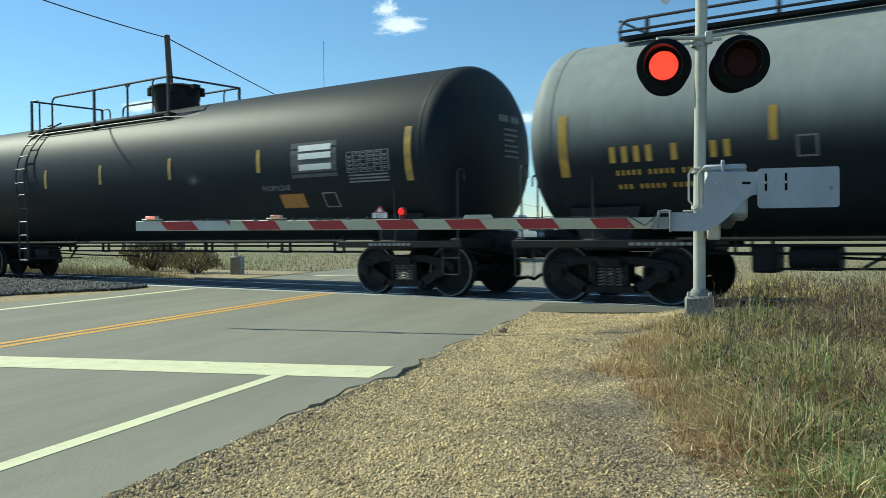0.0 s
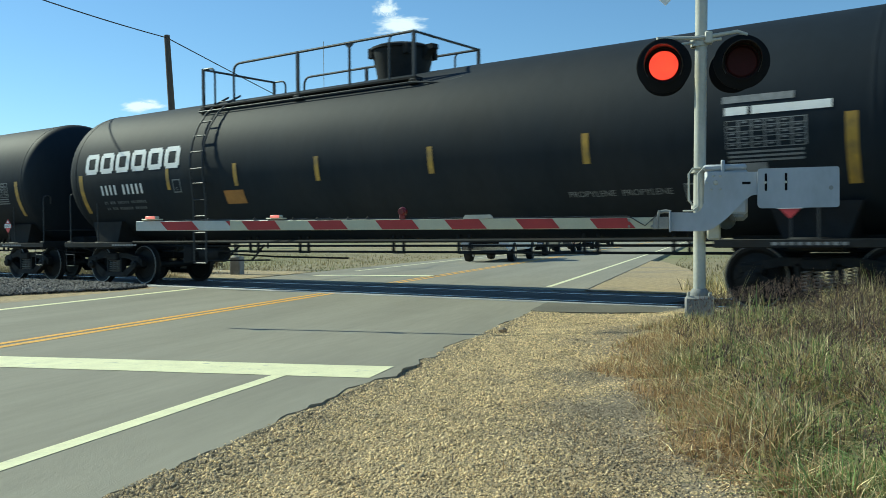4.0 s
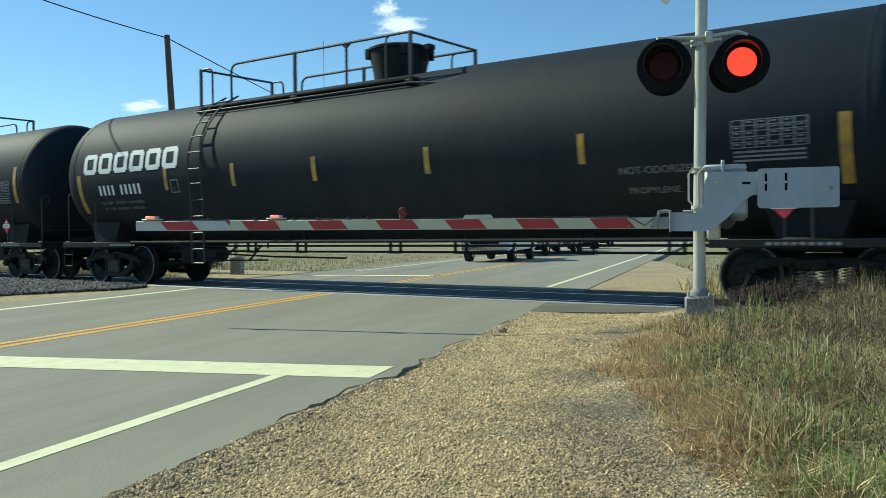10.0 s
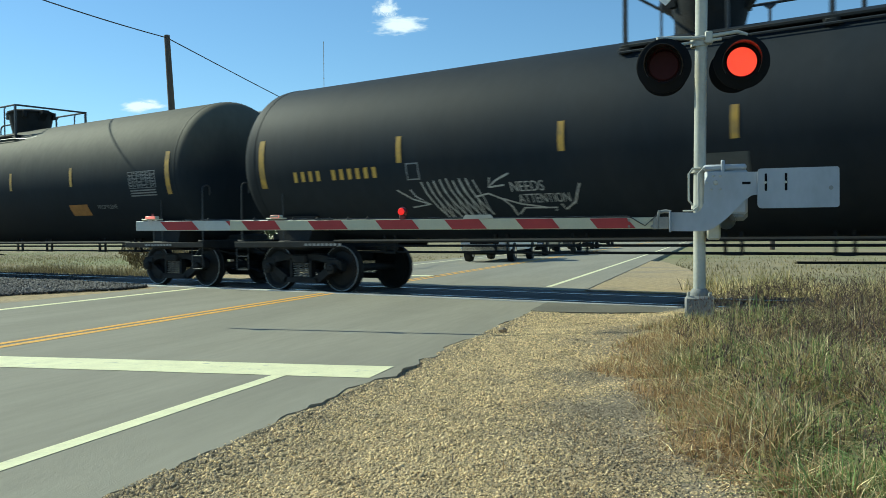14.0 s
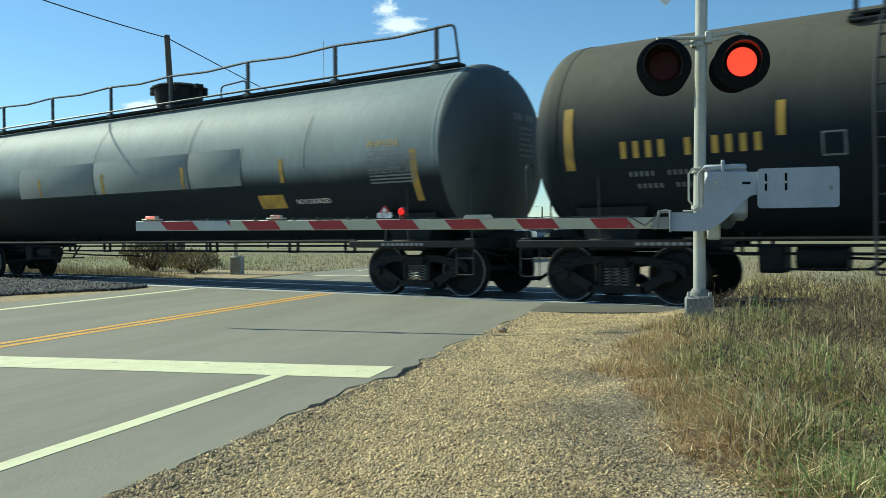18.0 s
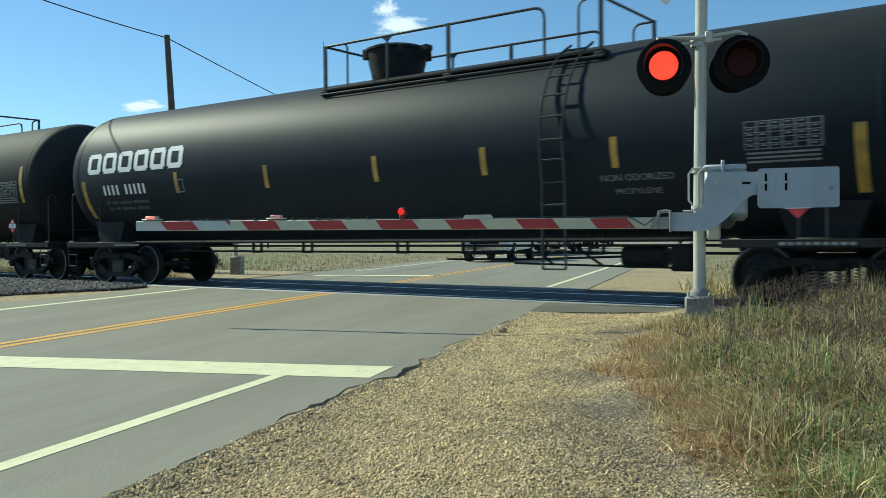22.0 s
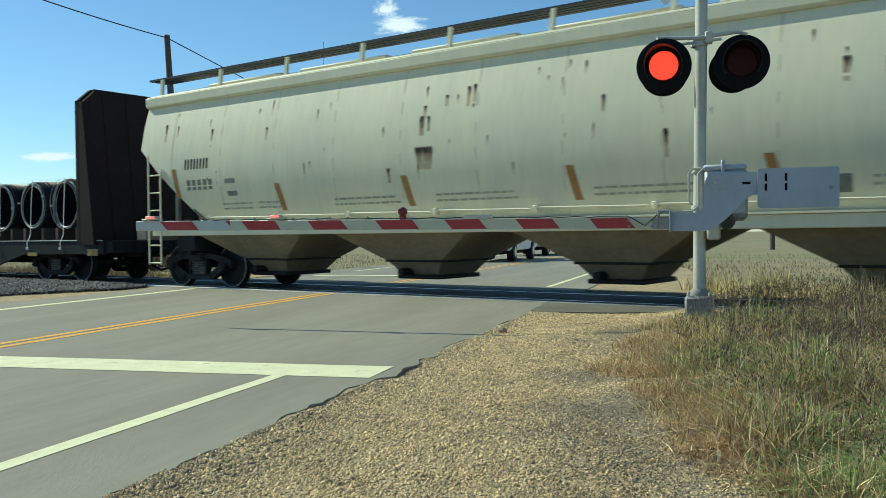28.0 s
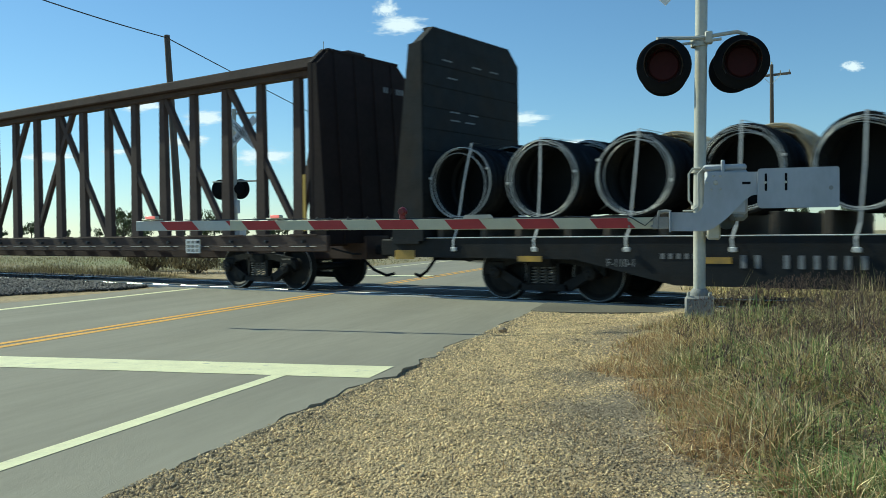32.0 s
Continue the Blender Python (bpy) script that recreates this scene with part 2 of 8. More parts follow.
def box(bm, x0, x1, y0, y1, z0, z1, bevel=0.0, m=None, mi=0):
    r = bmesh.ops.create_cube(bm, size=1.0)
    vs = r["verts"]
    t = Matrix.Translation(((x0 + x1) / 2, (y0 + y1) / 2, (z0 + z1) / 2)) @ Matrix.Diagonal((abs(x1 - x0), abs(y1 - y0), abs(z1 - z0), 1))
    bmesh.ops.transform(bm, matrix=(m @ t if m else t), verts=vs)
    fs = {f for v in vs for f in v.link_faces}
    for f in fs:
        f.material_index = mi
    if bevel:
        es = list({e for v in vs for e in v.link_edges})
        bmesh.ops.bevel(bm, geom=es, offset=bevel, segments=1, affect="EDGES", profile=0.6)
    return bm


def tube(bm, pts, r, n=8, mi=0, cap=True):
    """A round bar along the points."""
    pts = [Vector(p) for p in pts]
    rings = []
    side = None
    for i, p in enumerate(pts):
        d = (pts[min(i + 1, len(pts) - 1)] - pts[max(i - 1, 0)]).normalized()
        if side is None:
            side = d.orthogonal().normalized()
        side = (side - d * side.dot(d)).normalized()
        up = d.cross(side)
        rr = r[i] if isinstance(r, (list, tuple)) else r
        rings.append([bm.verts.new(p + (side * math.cos(a) + up * math.sin(a)) * rr) for a in (2 * math.pi * k / n for k in range(n))])
    for a, b in zip(rings, rings[1:]):
        for k in range(n):
            f = bm.faces.new((a[k], a[(k + 1) % n], b[(k + 1) % n], b[k]))
            f.material_index, f.smooth = mi, True
    if cap:
        bm.faces.new(rings[0][::-1]).material_index = mi
        bm.faces.new(rings[-1]).material_index = mi
    return bm


def lathe(bm, profile, n=32, axis="Z", m=None, mi=0):
    """Turn (radius, height) pairs about an axis; radius 0 closes an end."""
    base = {"Z": Matrix.Identity(4), "Y": Matrix.Rotation(-math.pi / 2, 4, "X"), "X": Matrix.Rotation(math.pi / 2, 4, "Y")}[axis]
    m = m @ base if m else base
    rings = []
    for r, h in profile:
        if r < 1e-6:
            rings.append([bm.verts.new(m @ Vector((0, 0, h)))])
        else:
            rings.append([bm.verts.new(m @ Vector((r * math.cos(a), r * math.sin(a), h))) for a in (2 * math.pi * k / n for k in range(n))])
    for a, b in zip(rings, rings[1:]):
        for k in range(n):
            if len(a) == 1 and len(b) == 1:
                continue
            if len(a) == 1:
                vs = (a[0], b[(k + 1) % n], b[k])
            elif len(b) == 1:
                vs = (a[k], a[(k + 1) % n], b[0])
            else:
                vs = (a[k], a[(k + 1) % n], b[(k + 1) % n], b[k])
            bm.faces.new(vs).material_index = mi
    bmesh.ops.recalc_face_normals(bm, faces=bm.faces)
    return bm


def prism(bm, outline, y0, y1, m=None, mi=0):
    """An outline in x and z pulled from y0 to y1."""
    a = [bm.verts.new((m @ Vector((x, y0, z))) if m else (x, y0, z)) for x, z in outline]
    b = [bm.verts.new((m @ Vector((x, y1, z))) if m else (x, y1, z)) for x, z in outline]
    fs = [bm.faces.new(a), bm.faces.new(b[::-1])]
    k = len(a)
    fs += [bm.faces.new((a[i], b[i], b[(i + 1) % k], a[(i + 1) % k])) for i in range(k)]
    for f in fs:
        f.material_index = mi
    bmesh.ops.recalc_face_normals(bm, faces=fs)
    return bm


def B():
    return bmesh.new()


def arc(cx, cz, r, a0, a1, n=6):
    return [(cx + r * math.cos(radians(a0 + (a1 - a0) * i / n)), cz + r * math.sin(radians(a0 + (a1 - a0) * i / n))) for i in range(n + 1)]


# ---- the train's course ----
TRACK_Y = 13.6
SPEED = [7.003, 6.859, 6.784, 6.779, 6.772, 6.726, 6.695, 6.728, 6.809, 6.874, 6.899, 6.971, 7.079, 7.17, 7.258, 7.361, 7.464]


def run(t):
    """How far the train has gone after t seconds."""
    s = 0.0
    for i in range(16):
        a, b = 2.0 * i, 2.0 * i + 2
        if t > a:
            d = min(t, b) - a
            s += SPEED[i] * d + (SPEED[i + 1] - SPEED[i]) * d * d / 4
    return s


MOVERS, ROLLERS, FLIPS = [], [], []

# ---- ground, road and track ----
LEAN = -0.342          # the road runs this much in x for each metre in y
ROAD_DIR = Vector((LEAN, 1, 0)).normalized()
ROAD_OUT = Vector((1, -LEAN, 0)).normalized()      # across the road, to the gate mast's side


def on_road(out, along, z=0.0):
    """A place by metres across from the centre line and along the road."""
    p = Vector((-7.53, 0, 0)) + ROAD_OUT * out + ROAD_DIR * along
    return Vector((p.x, p.y, z))


def sheet(name, corners, z0, z1, material, label="", nx=1, ny=1, kind="structure"):
    """A thin slab with four upright sides."""
    bm = B()
    lo = [bm.verts.new((c[0], c[1], z0)) for c in corners]
    hi = [bm.verts.new((c[0], c[1], z1)) for c in corners]
    bm.faces.new(hi)
    k = len(lo)
    for i in range(k):
        bm.faces.new((lo[i], lo[(i + 1) % k], hi[(i + 1) % k], hi[i]))
    bmesh.ops.recalc_face_normals(bm, faces=bm.faces)
    return tagged(link(name, bm, material), label, "", "", kind)


def make_ground():
    bm = B()
    xs = [-2500, -900, -300, -120, -60, -40] + [-30 + 1.5 * i for i in range(34)] + [25, 40, 80, 200, 700, 2500]
    ys = [-300, -60, -20, -6] + [-4 + 0.75 * i for i in range(30)] + [20, 26, 35, 50, 80, 140, 300, 800, 2000, 4000]
    grid = []
    for y in ys:
        row = []
        for x in xs:
            h = -0.14 if -6 < y < 12.5 and -30 < x < 20 else -0.06
            if y > 16.5:
                h = -0.12
            if abs(y - TRACK_Y) < 2.6:
                h = -0.3
            row.append(bm.verts.new((x, y, h)))
        grid.append(row)
    for a, b in zip(grid, grid[1:]):
        for i in range(len(xs) - 1):
            bm.faces.new((a[i], a[i + 1], b[i + 1], b[i])).smooth = True
    tagged(link("ground", bm, "field"), "dry grassland and soil reaching the horizon", "ground", "", "structure")


make_ground()
HALF = 4.62        # half the width of the paved road


def road_piece(name, y0, y1):
    c = []
    n = 420 if y1 < 20 else 12
    for out, order in ((-HALF, range(n + 1)), (HALF, range(n, -1, -1))):
        for i in order:
            y = y0 + (y1 - y0) * i / n
            w = out + (0.09 * noise.noise(Vector((y * 1.3, out, 3))) + 0.06 * noise.noise(Vector((y * 5.0, out, 3))) + 0.05 * noise.noise(Vector((y * 17.0, out, 8))) if abs(y) < 40 else 0)
            # the place where the paved edge meets this y
            x = -7.53 + LEAN * y + w / 0.946
            c.append((x, y))
    return sheet(name, c[::-1], -0.25, 0.0, "asphalt", "grey weathered asphalt two-lane road")


road = road_piece("road_near", -30, 12.25)
road2 = road_piece("road_far", 15.05, 900)


def stripe(name, o0, o1, a0, a1, material, label, ragged=0.0):
    bm = B()
    n = max(2, int((a1 - a0) / 0.5)) if a1 - a0 < 60 else 40
    rows = []
    for i in range(n + 1):
        a = a0 + (a1 - a0) * i / n
        j = [ragged * random.uniform(-1, 1) for _ in range(2)]
        rows.append([bm.verts.new(on_road(o0 + j[0], a, 0.003)), bm.verts.new(on_road(o1 + j[1], a, 0.003))])
    for p, q in zip(rows, rows[1:]):
        bm.faces.new((p[0], p[1], q[1], q[0]))
    return tagged(link(name, bm, material), label, "road marking", "", "structure")


# the along value at a given y on a line: y = along * 0.946 - out * LEAN-part
def along_at(out, y):
    return (y - ROAD_OUT.y * out) / ROAD_DIR.y


def stop_bar():
    bm = B()
    n = 16
    rows = []
    for i in range(n + 1):
        o = 0.12 + 4.43 * i / n
        s = 3.55 + 0.065 * o
        rows.append([bm.verts.new(on_road(o, s + random.uniform(-0.006, 0.006), 0.0034)), bm.verts.new(on_road(o - 0.02, s + 0.6 + random.uniform(-0.006, 0.006), 0.0034))])
    for p, q in zip(rows, rows[1:]):
        bm.faces.new((p[0], q[0], q[1], p[1]))
    tagged(link("stop_bar", bm, "white_line"), "wide white stop bar across the lane", "road marking", "", "structure")


for o in (-0.17, 0.05):
    stripe("centre_line", o, o + 0.12, along_at(0, -25), along_at(0, 12.2), "yellow_line", "double yellow centre line on asphalt", 0.006)
    stripe("centre_line_far", o, o + 0.1, along_at(0, 15.4), 300, "yellow_line", "double yellow centre line beyond the tracks", 0.004)
stripe("edge_line", 3.74, 3.86, along_at(3.8, -25), along_at(3.8, 4.85), "white_line", "white edge line running up to the stop bar", 0.005)
stripe("edge_line_far", 3.74, 3.86, along_at(3.8, 15.9), 300, "white_line", "white edge line beyond the tracks", 0.004)
stripe("edge_line_left", -3.69, -3.5, along_at(-3.6, -25), along_at(-3.6, 12.0), "white_line", "white edge line along the opposite lane", 0.005)
stripe("edge_line_left_far", -3.66, -3.54, along_at(-3.6, 20.3), 300, "white_line", "white edge line of the opposite lane beyond the tracks", 0.004)
stop_bar()
stripe("stop_bar_far", -3.6, -0.1, 19.6, 20.2, "white_line", "white stop bar beyond the tracks", 0.004)

# crossing surface between and beside the rails
XL, XR = -21.6, -5.1        # the paved crossing along the track


def crossing_panels():
    base = tagged(sheet("crossing_bed", [(XL, 12.26), (XR + 0.2, 12.26), (XR - 0.8, 15.04), (XL - 1.0, 15.04)], -0.3, -0.06, "ballast_bed", "dark bed under the crossing panels"), category="crossing")
    for y0, y1 in ((12.52, 12.79), (12.95, 14.25), (14.42, 15.0)):
        me = None
        n = 7
        w = (XR - XL) / n
        for i in range(n):
            bm = B()
            box(bm, 0.006, w - 0.006, y0, y1, -0.05, -0.004, 0.008)
            ob = part("panel", bm, "rubber", base)
            ob.matrix_basis = pose(XL + w * i - (y0 - 12.5) * 0.3, 0, 0)
    bm = B()
    box(bm, XL, XR + 0.35, 12.27, 12.46, -0.25, 0.014, 0.012)
    part("header", bm, "concrete", base, "pale concrete header beside the panels")


crossing_panels()


def rail_line(name, y):
    bm = B()
    prof = [(-0.07, -0.17), (0.07, -0.17), (0.07, -0.155), (0.012, -0.14), (0.012, -0.04), (0.036, -0.035), (0.036, -0.008), (0.028, 0.0), (-0.028, 0.0), (-0.036, -0.008), (-0.036, -0.035), (-0.012, -0.04), (-0.012, -0.14), (-0.07, -0.155)]
    a = [bm.verts.new((-400, y + p, z)) for p, z in prof]
    b = [bm.verts.new((260, y + p, z)) for p, z in prof]
    k = len(prof)
    for i in range(k):
        f = bm.faces.new((a[i], b[i], b[(i + 1) % k], a[(i + 1) % k]))
        f.material_index = 1 if i in (6, 7, 8) else 0
    bmesh.ops.recalc_face_normals(bm, faces=bm.faces)
    return tagged(link(name, bm, ["rail", "railhead"]), "worn steel rail with a polished head", "rail", "rails of the track")


for y in (TRACK_Y - 0.755, TRACK_Y + 0.755):
    rail_line("rail", y)


def ballast_bed():
    bm = B()
    prof = [(-3.3, -0.32), (-1.7, -0.05), (-0.9, -0.06), (0.9, -0.06), (1.7, -0.05), (3.3, -0.32)]
    for x0, x1 in ((-420, XL - 0.2), (XR + 0.2, 260)):
        a = [bm.verts.new((x0, TRACK_Y + y, z)) for y, z in prof]
        b = [bm.verts.new((x1, TRACK_Y + y, z)) for y, z in prof]
        for i in range(len(prof) - 1):
            bm.faces.new((a[i], b[i], b[i + 1], a[i + 1]))
    bmesh.ops.recalc_face_normals(bm, faces=bm.faces)
    return tagged(link("ballast_bed", bm, "ballast_bed"), "track bed of crushed dark stone", "track bed", "", "structure")


bed = ballast_bed()


def stones(name, places, material, label, category, rng):
    """Loose stones of eight faces each, in one mesh; places are (x, y, z, size)."""
    n = len(places)
    P = np.array(places)
    D = np.array([(1, 0, 0), (0, 1, 0), (-1, 0, 0), (0, -1, 0), (0, 0, 1), (0, 0, -1)], float)
    k = rng.uniform(0.6, 1.25, (n, 6, 1)) * P[:, 3][:, None, None]
    ang = rng.uniform(0, 6.283, n)
    c, s = np.cos(ang), np.sin(ang)
    d = np.stack([D[None, :, 0] * c[:, None] - D[None, :, 1] * s[:, None], D[None, :, 0] * s[:, None] + D[None, :, 1] * c[:, None], np.repeat(D[None, :, 2] * 0.75, n, 0)], 2)
    V = P[:, None, :3] + d * k + rng.uniform(-0.3, 0.3, (n, 6, 3)) * P[:, 3][:, None, None]
    F = np.array([(0, 1, 4), (1, 2, 4), (2, 3, 4), (3, 0, 4), (1, 0, 5), (2, 1, 5), (3, 2, 5), (0, 3, 5)])
    faces = (F[None] + 6 * np.arange(n)[:, None, None]).reshape(-1, 3)
    me = bpy.data.meshes.new(name)
    me.from_pydata(V.reshape(-1, 3).tolist(), [], faces.tolist())
    me.materials.append(M[material])
    me.shade_smooth()
    return tagged(new(name, me), label, category, "", "stuff")


rng = np.random.default_rng(4)


def shoulder_edge(y):
    """x of the paved road's edge on the mast's side."""
    return -7.53 + LEAN * y + HALF / 0.946


def grass_edge(y):
    """x where the verge's grass begins."""
    return float(np.interp(y, (-4, 0, 2.6, 3.8, 4.6, 5.7, 7.2, 8.5, 9.6, 12), (3.6, 1.6, -0.35, -1.2, -1.75, -2.55, -3.3, -3.75, -3.9, -4.3)))


def edge_drop(y):
    """How far the gravel lies under the broken edge of the paving."""
    return 0.007 + 0.032 * math.exp(-((y - 5.6) / 0.4) ** 2) + 0.016 * math.exp(-((y - 4.25) / 0.25) ** 2) + 0.006 * noise.noise(Vector((y * 2.3, 0, 4)))


def shoulder_z(x, y):
    """Height of the gravel: a little under the paved edge, then level with it and rolling."""
    d = x - shoulder_edge(y)
    k = min(1.0, max(0.0, (d - 0.04) / 0.45))
    return -edge_drop(y) * (1 - k) + k * (-0.012 + 0.03 * noise.noise(Vector((x * 0.8, y * 0.8, 0))) + 0.012 * noise.noise(Vector((x * 3.1, y * 3.1, 2)))) + 0.12 * min(1.0, max(0.0, (d - 1.6) / 2.5)) * min(1.0, max(0.0, (y - 5) / 3)) + 0.1 * math.exp(-((x + 3.2) ** 2 + (y - 9.0) ** 2) / 1.2)


GRIT = ((-4.35, 9.35, 0.42), (-3.95, 8.7, 0.35), (-2.45, 5.0, 0.4), (-2.2, 4.4, 0.35), (-1.75, 3.9, 0.35), (-3.2, 6.2, 0.3), (-1.5, 3.2, 0.35))


def make_shoulder():
    bm = B()
    rows = []
    for i in range(110):
        y = -4 + i * (16.1 / 109)
        x0 = shoulder_edge(y) - 0.25
        x1 = max(grass_edge(y) + 1.6, x0 + 1.0)
        xs = [x0 + (x1 - x0) * (j / 32) ** 1.6 for j in range(33)]
        rows.append([bm.verts.new((x, y, shoulder_z(x, y) if j < 32 else -0.2)) for j, x in enumerate(xs)])
    for a, b in zip(rows, rows[1:]):
        for j in range(32):
            bm.faces.new((a[j], a[j + 1], b[j + 1], b[j])).smooth = True
    ob = tagged(link("gravel_shoulder", bm, "gravel_bed"), "tan gravel shoulder beside the paved road", "gravel", "", "structure")
    # packed dirt between the gravel and the grass
    bm = B()
    rows = []
    for i in range(90):
        y = 2.4 + i * (6.4 / 89)
        wide = 0.36 * min(1.0, max(0.0, (6.9 - y) / 1.2))
        a = grass_edge(y) - 0.1 - wide * (1.0 + 1.3 * noise.noise(Vector((y * 1.1, 4.0, 0))) + 0.5 * noise.noise(Vector((y * 4.5, 4.0, 0))))
        b = grass_edge(y) + 0.8
        xs = [a + (b - a) * j / 10 for j in range(11)]
        rows.append([bm.verts.new((x, y, shoulder_z(x, y) + (0.002 if j else -0.01))) for j, x in enumerate(xs)])
    for a, b in zip(rows, rows[1:]):
        for j in range(10):
            bm.faces.new((a[j], a[j + 1], b[j + 1], b[j])).smooth = True
    tagged(link("packed_dirt", bm, "dirt"), "packed grey-brown dirt between gravel and grass", "soil", "", "structure")
    tan, grey = [], []
    for _ in range(165000):
        y = 1.7 + 10.2 * rng.uniform() ** 1.5
        x0 = shoulder_edge(y)
        x1 = grass_edge(y) + 0.5
        x = x0 + (x1 - x0) * rng.uniform(-0.005, 1.0)
        if x > 0.35 * y or x < -1.5 * y - 0.3:
            continue
        q = noise.noise(Vector((x * 0.7, y * 0.7, 5))) + noise.noise(Vector((x * 2.1, y * 2.1, 9))) * 0.6
        if y > 10.75 + 0.5 * max(0.0, x + 5.9) and x < -4.3:
            continue
        side = (x - x0) / (x1 - x0)
        grit = near_to(GRIT, x, y)
        if rng.uniform() < 0.3 * max(0, q) + 0.3 * max(0, side - 0.6) + 0.1 * grit:
            continue
        size = rng.uniform(0.004, 0.0112) * (1.7 if rng.uniform() < 0.05 else 1) * (0.9 + 0.03 * y)
        size *= 1.0 - 0.3 * grit
        dirt = q * 0.6 + side * 0.7 + 0.65 * grit - (0.5 if y > 8.5 and side < 0.55 else 0)
        (grey if dirt > 0.85 + rng.uniform(-0.35, 0.35) else tan).append((x, y, shoulder_z(x, y) + size * 0.15, size))
    # broken asphalt and grey grit along the paved edge
    crumbs = []
    for _ in range(12000):
        y = 1.7 + 10.2 * rng.uniform() ** 1.4
        wide = 0.03 + 0.09 * max(0.0, noise.noise(Vector((y * 1.7, 0, 6))) + 0.25)
        x = shoulder_edge(y) + abs(rng.normal(0.03, wide)) + (rng.uniform(0, 0.35) if rng.uniform() < 0.4 else 0.0)
        size = rng.uniform(0.0035, 0.01) * (1.9 if rng.uniform() < 0.05 else 1)
        crumbs.append((x, y, shoulder_z(x, y) + size * 0.3, size))
    for cx, cy, s in GRIT:
        for _ in range(1700):
            x, y = cx + rng.normal(0, s), cy + rng.normal(0, s)
            if x < shoulder_edge(y) + 0.05:
                continue
            size = rng.uniform(0.003, 0.009)
            crumbs.append((x, y, shoulder_z(x, y) + size * 0.5, size))
    stones("asphalt_crumbs", crumbs, "crumb", "crumbs of broken asphalt and grey grit", "gravel", rng)
    stones("loose_gravel", tan, "stone", "loose tan crushed stone on the shoulder", "gravel", rng)
    stones("grey_gravel", grey, "grey_stone", "scattered grey stone and dirt by the grass", "gravel", rng)
    return ob


def near_to(spots, x, y):
    return max(math.exp(-((x - a) ** 2 + (y - b) ** 2) / (2 * s * s)) for a, b, s in spots)


make_shoulder()


def make_verge_soil():
    """Dark soil and thatch under the verge's grass."""
    bm = B()
    rows = []
    for i in range(64):
        y = 2.0 + i * (10.2 / 63)
        a = grass_edge(y) + 0.22 + 0.3 * noise.noise(Vector((y * 1.3, 2.2, 0))) + 0.12 * noise.noise(Vector((y * 5.0, 1.2, 0)))
        row = []
        for j in range(22):
            x = a + 7.0 * (j / 21) ** 1.6
            row.append(bm.verts.new((x, y, shoulder_z(x, y) + (0.008 if 0 < j < 21 else -0.02 if j == 0 else -0.3))))
        rows.append(row)
    for p, q in zip(rows, rows[1:]):
        for j in range(21):
            bm.faces.new((p[j], p[j + 1], q[j + 1], q[j])).smooth = True
    tagged(link("verge_soil", bm, "soil"), "dark soil and thatch under the verge grass", "soil", "", "structure")


make_verge_soil()


def make_ballast():
    pl = []
    for _ in range(9000):
        x = XL - 0.3 - abs(rng.normal(0, 7)) if rng.uniform() < 0.75 else XR + 0.3 + abs(rng.normal(0, 3))
        y = TRACK_Y + rng.uniform(-5.2 if x < -16 else -2.6, 2.2)
        dy = abs(y - TRACK_Y)
        z = -0.06 if dy < 1.7 else -0.05 - (dy - 1.7) * 0.1
        pl.append((x, y, z + rng.uniform(0, 0.03), rng.uniform(0.025, 0.055)))
    stones("ballast", pl, "ballast", "crushed grey ballast stones along the rails", "ballast", rng)
    # the bank of ballast that shows beside the crossing
    pl = []
    for _ in range(8000):
        y = 12.1 - 3.4 * rng.uniform() ** 1.2
        edge = -7.53 + LEAN * y - HALF / 0.946
        x = edge - 0.7 - 0.5 * max(0.0, 11.2 - y) - 9.0 * rng.uniform() ** 1.3
        z = -0.03 + 0.05 * min(1, (edge - x) / 2.5) * min(1, max(0, (y - 8.4)) / 1.6)
        pl.append((x, y, z + 0.02, rng.uniform(0.025, 0.06)))
    stones("ballast_bank", pl, "ballast", "bank of crushed dark stone beside the crossing", "ballast", rng)


make_ballast()
bm = B()
rows = []
for i in range(10):
    y = 6.6 + i * 0.65
    e = -7.53 + LEAN * y - HALF / 0.946
    rows.append([bm.verts.new((e + 0.1 - 2.4 * j, y, -0.04 + (0.02 * min(1, j / 1.2) * min(1, max(0, (y - 7.6) / 1.5))))) for j in range(9)])
for a, b in zip(rows, rows[1:]):
    for j in range(8):
        bm.faces.new((a[j], a[j + 1], b[j + 1], b[j]))
bmesh.ops.recalc_face_normals(bm, faces=bm.faces)
tagged(link("far_shoulder", bm, "gravel_bed"), "gravel shoulder of the opposite lane", "gravel", "", "structure")
# far gravel approach beyond the tracks, beside the far edge line
def ragged(points, step=0.35, amount=0.12):
    """An outline with an uneven edge."""
    out = []
    for (a, b), (c, d) in zip(points, points[1:] + points[:1]):
        k = max(1, int(math.hypot(c - a, d - b) / step))
        for i in range(k):
            x, y = a + (c - a) * i / k, b + (d - b) * i / k
            out.append((x + amount * noise.noise(Vector((x * 1.7, y * 1.7, 1))), y + amount * noise.noise(Vector((x * 1.7, y * 1.7, 9)))))
    return out


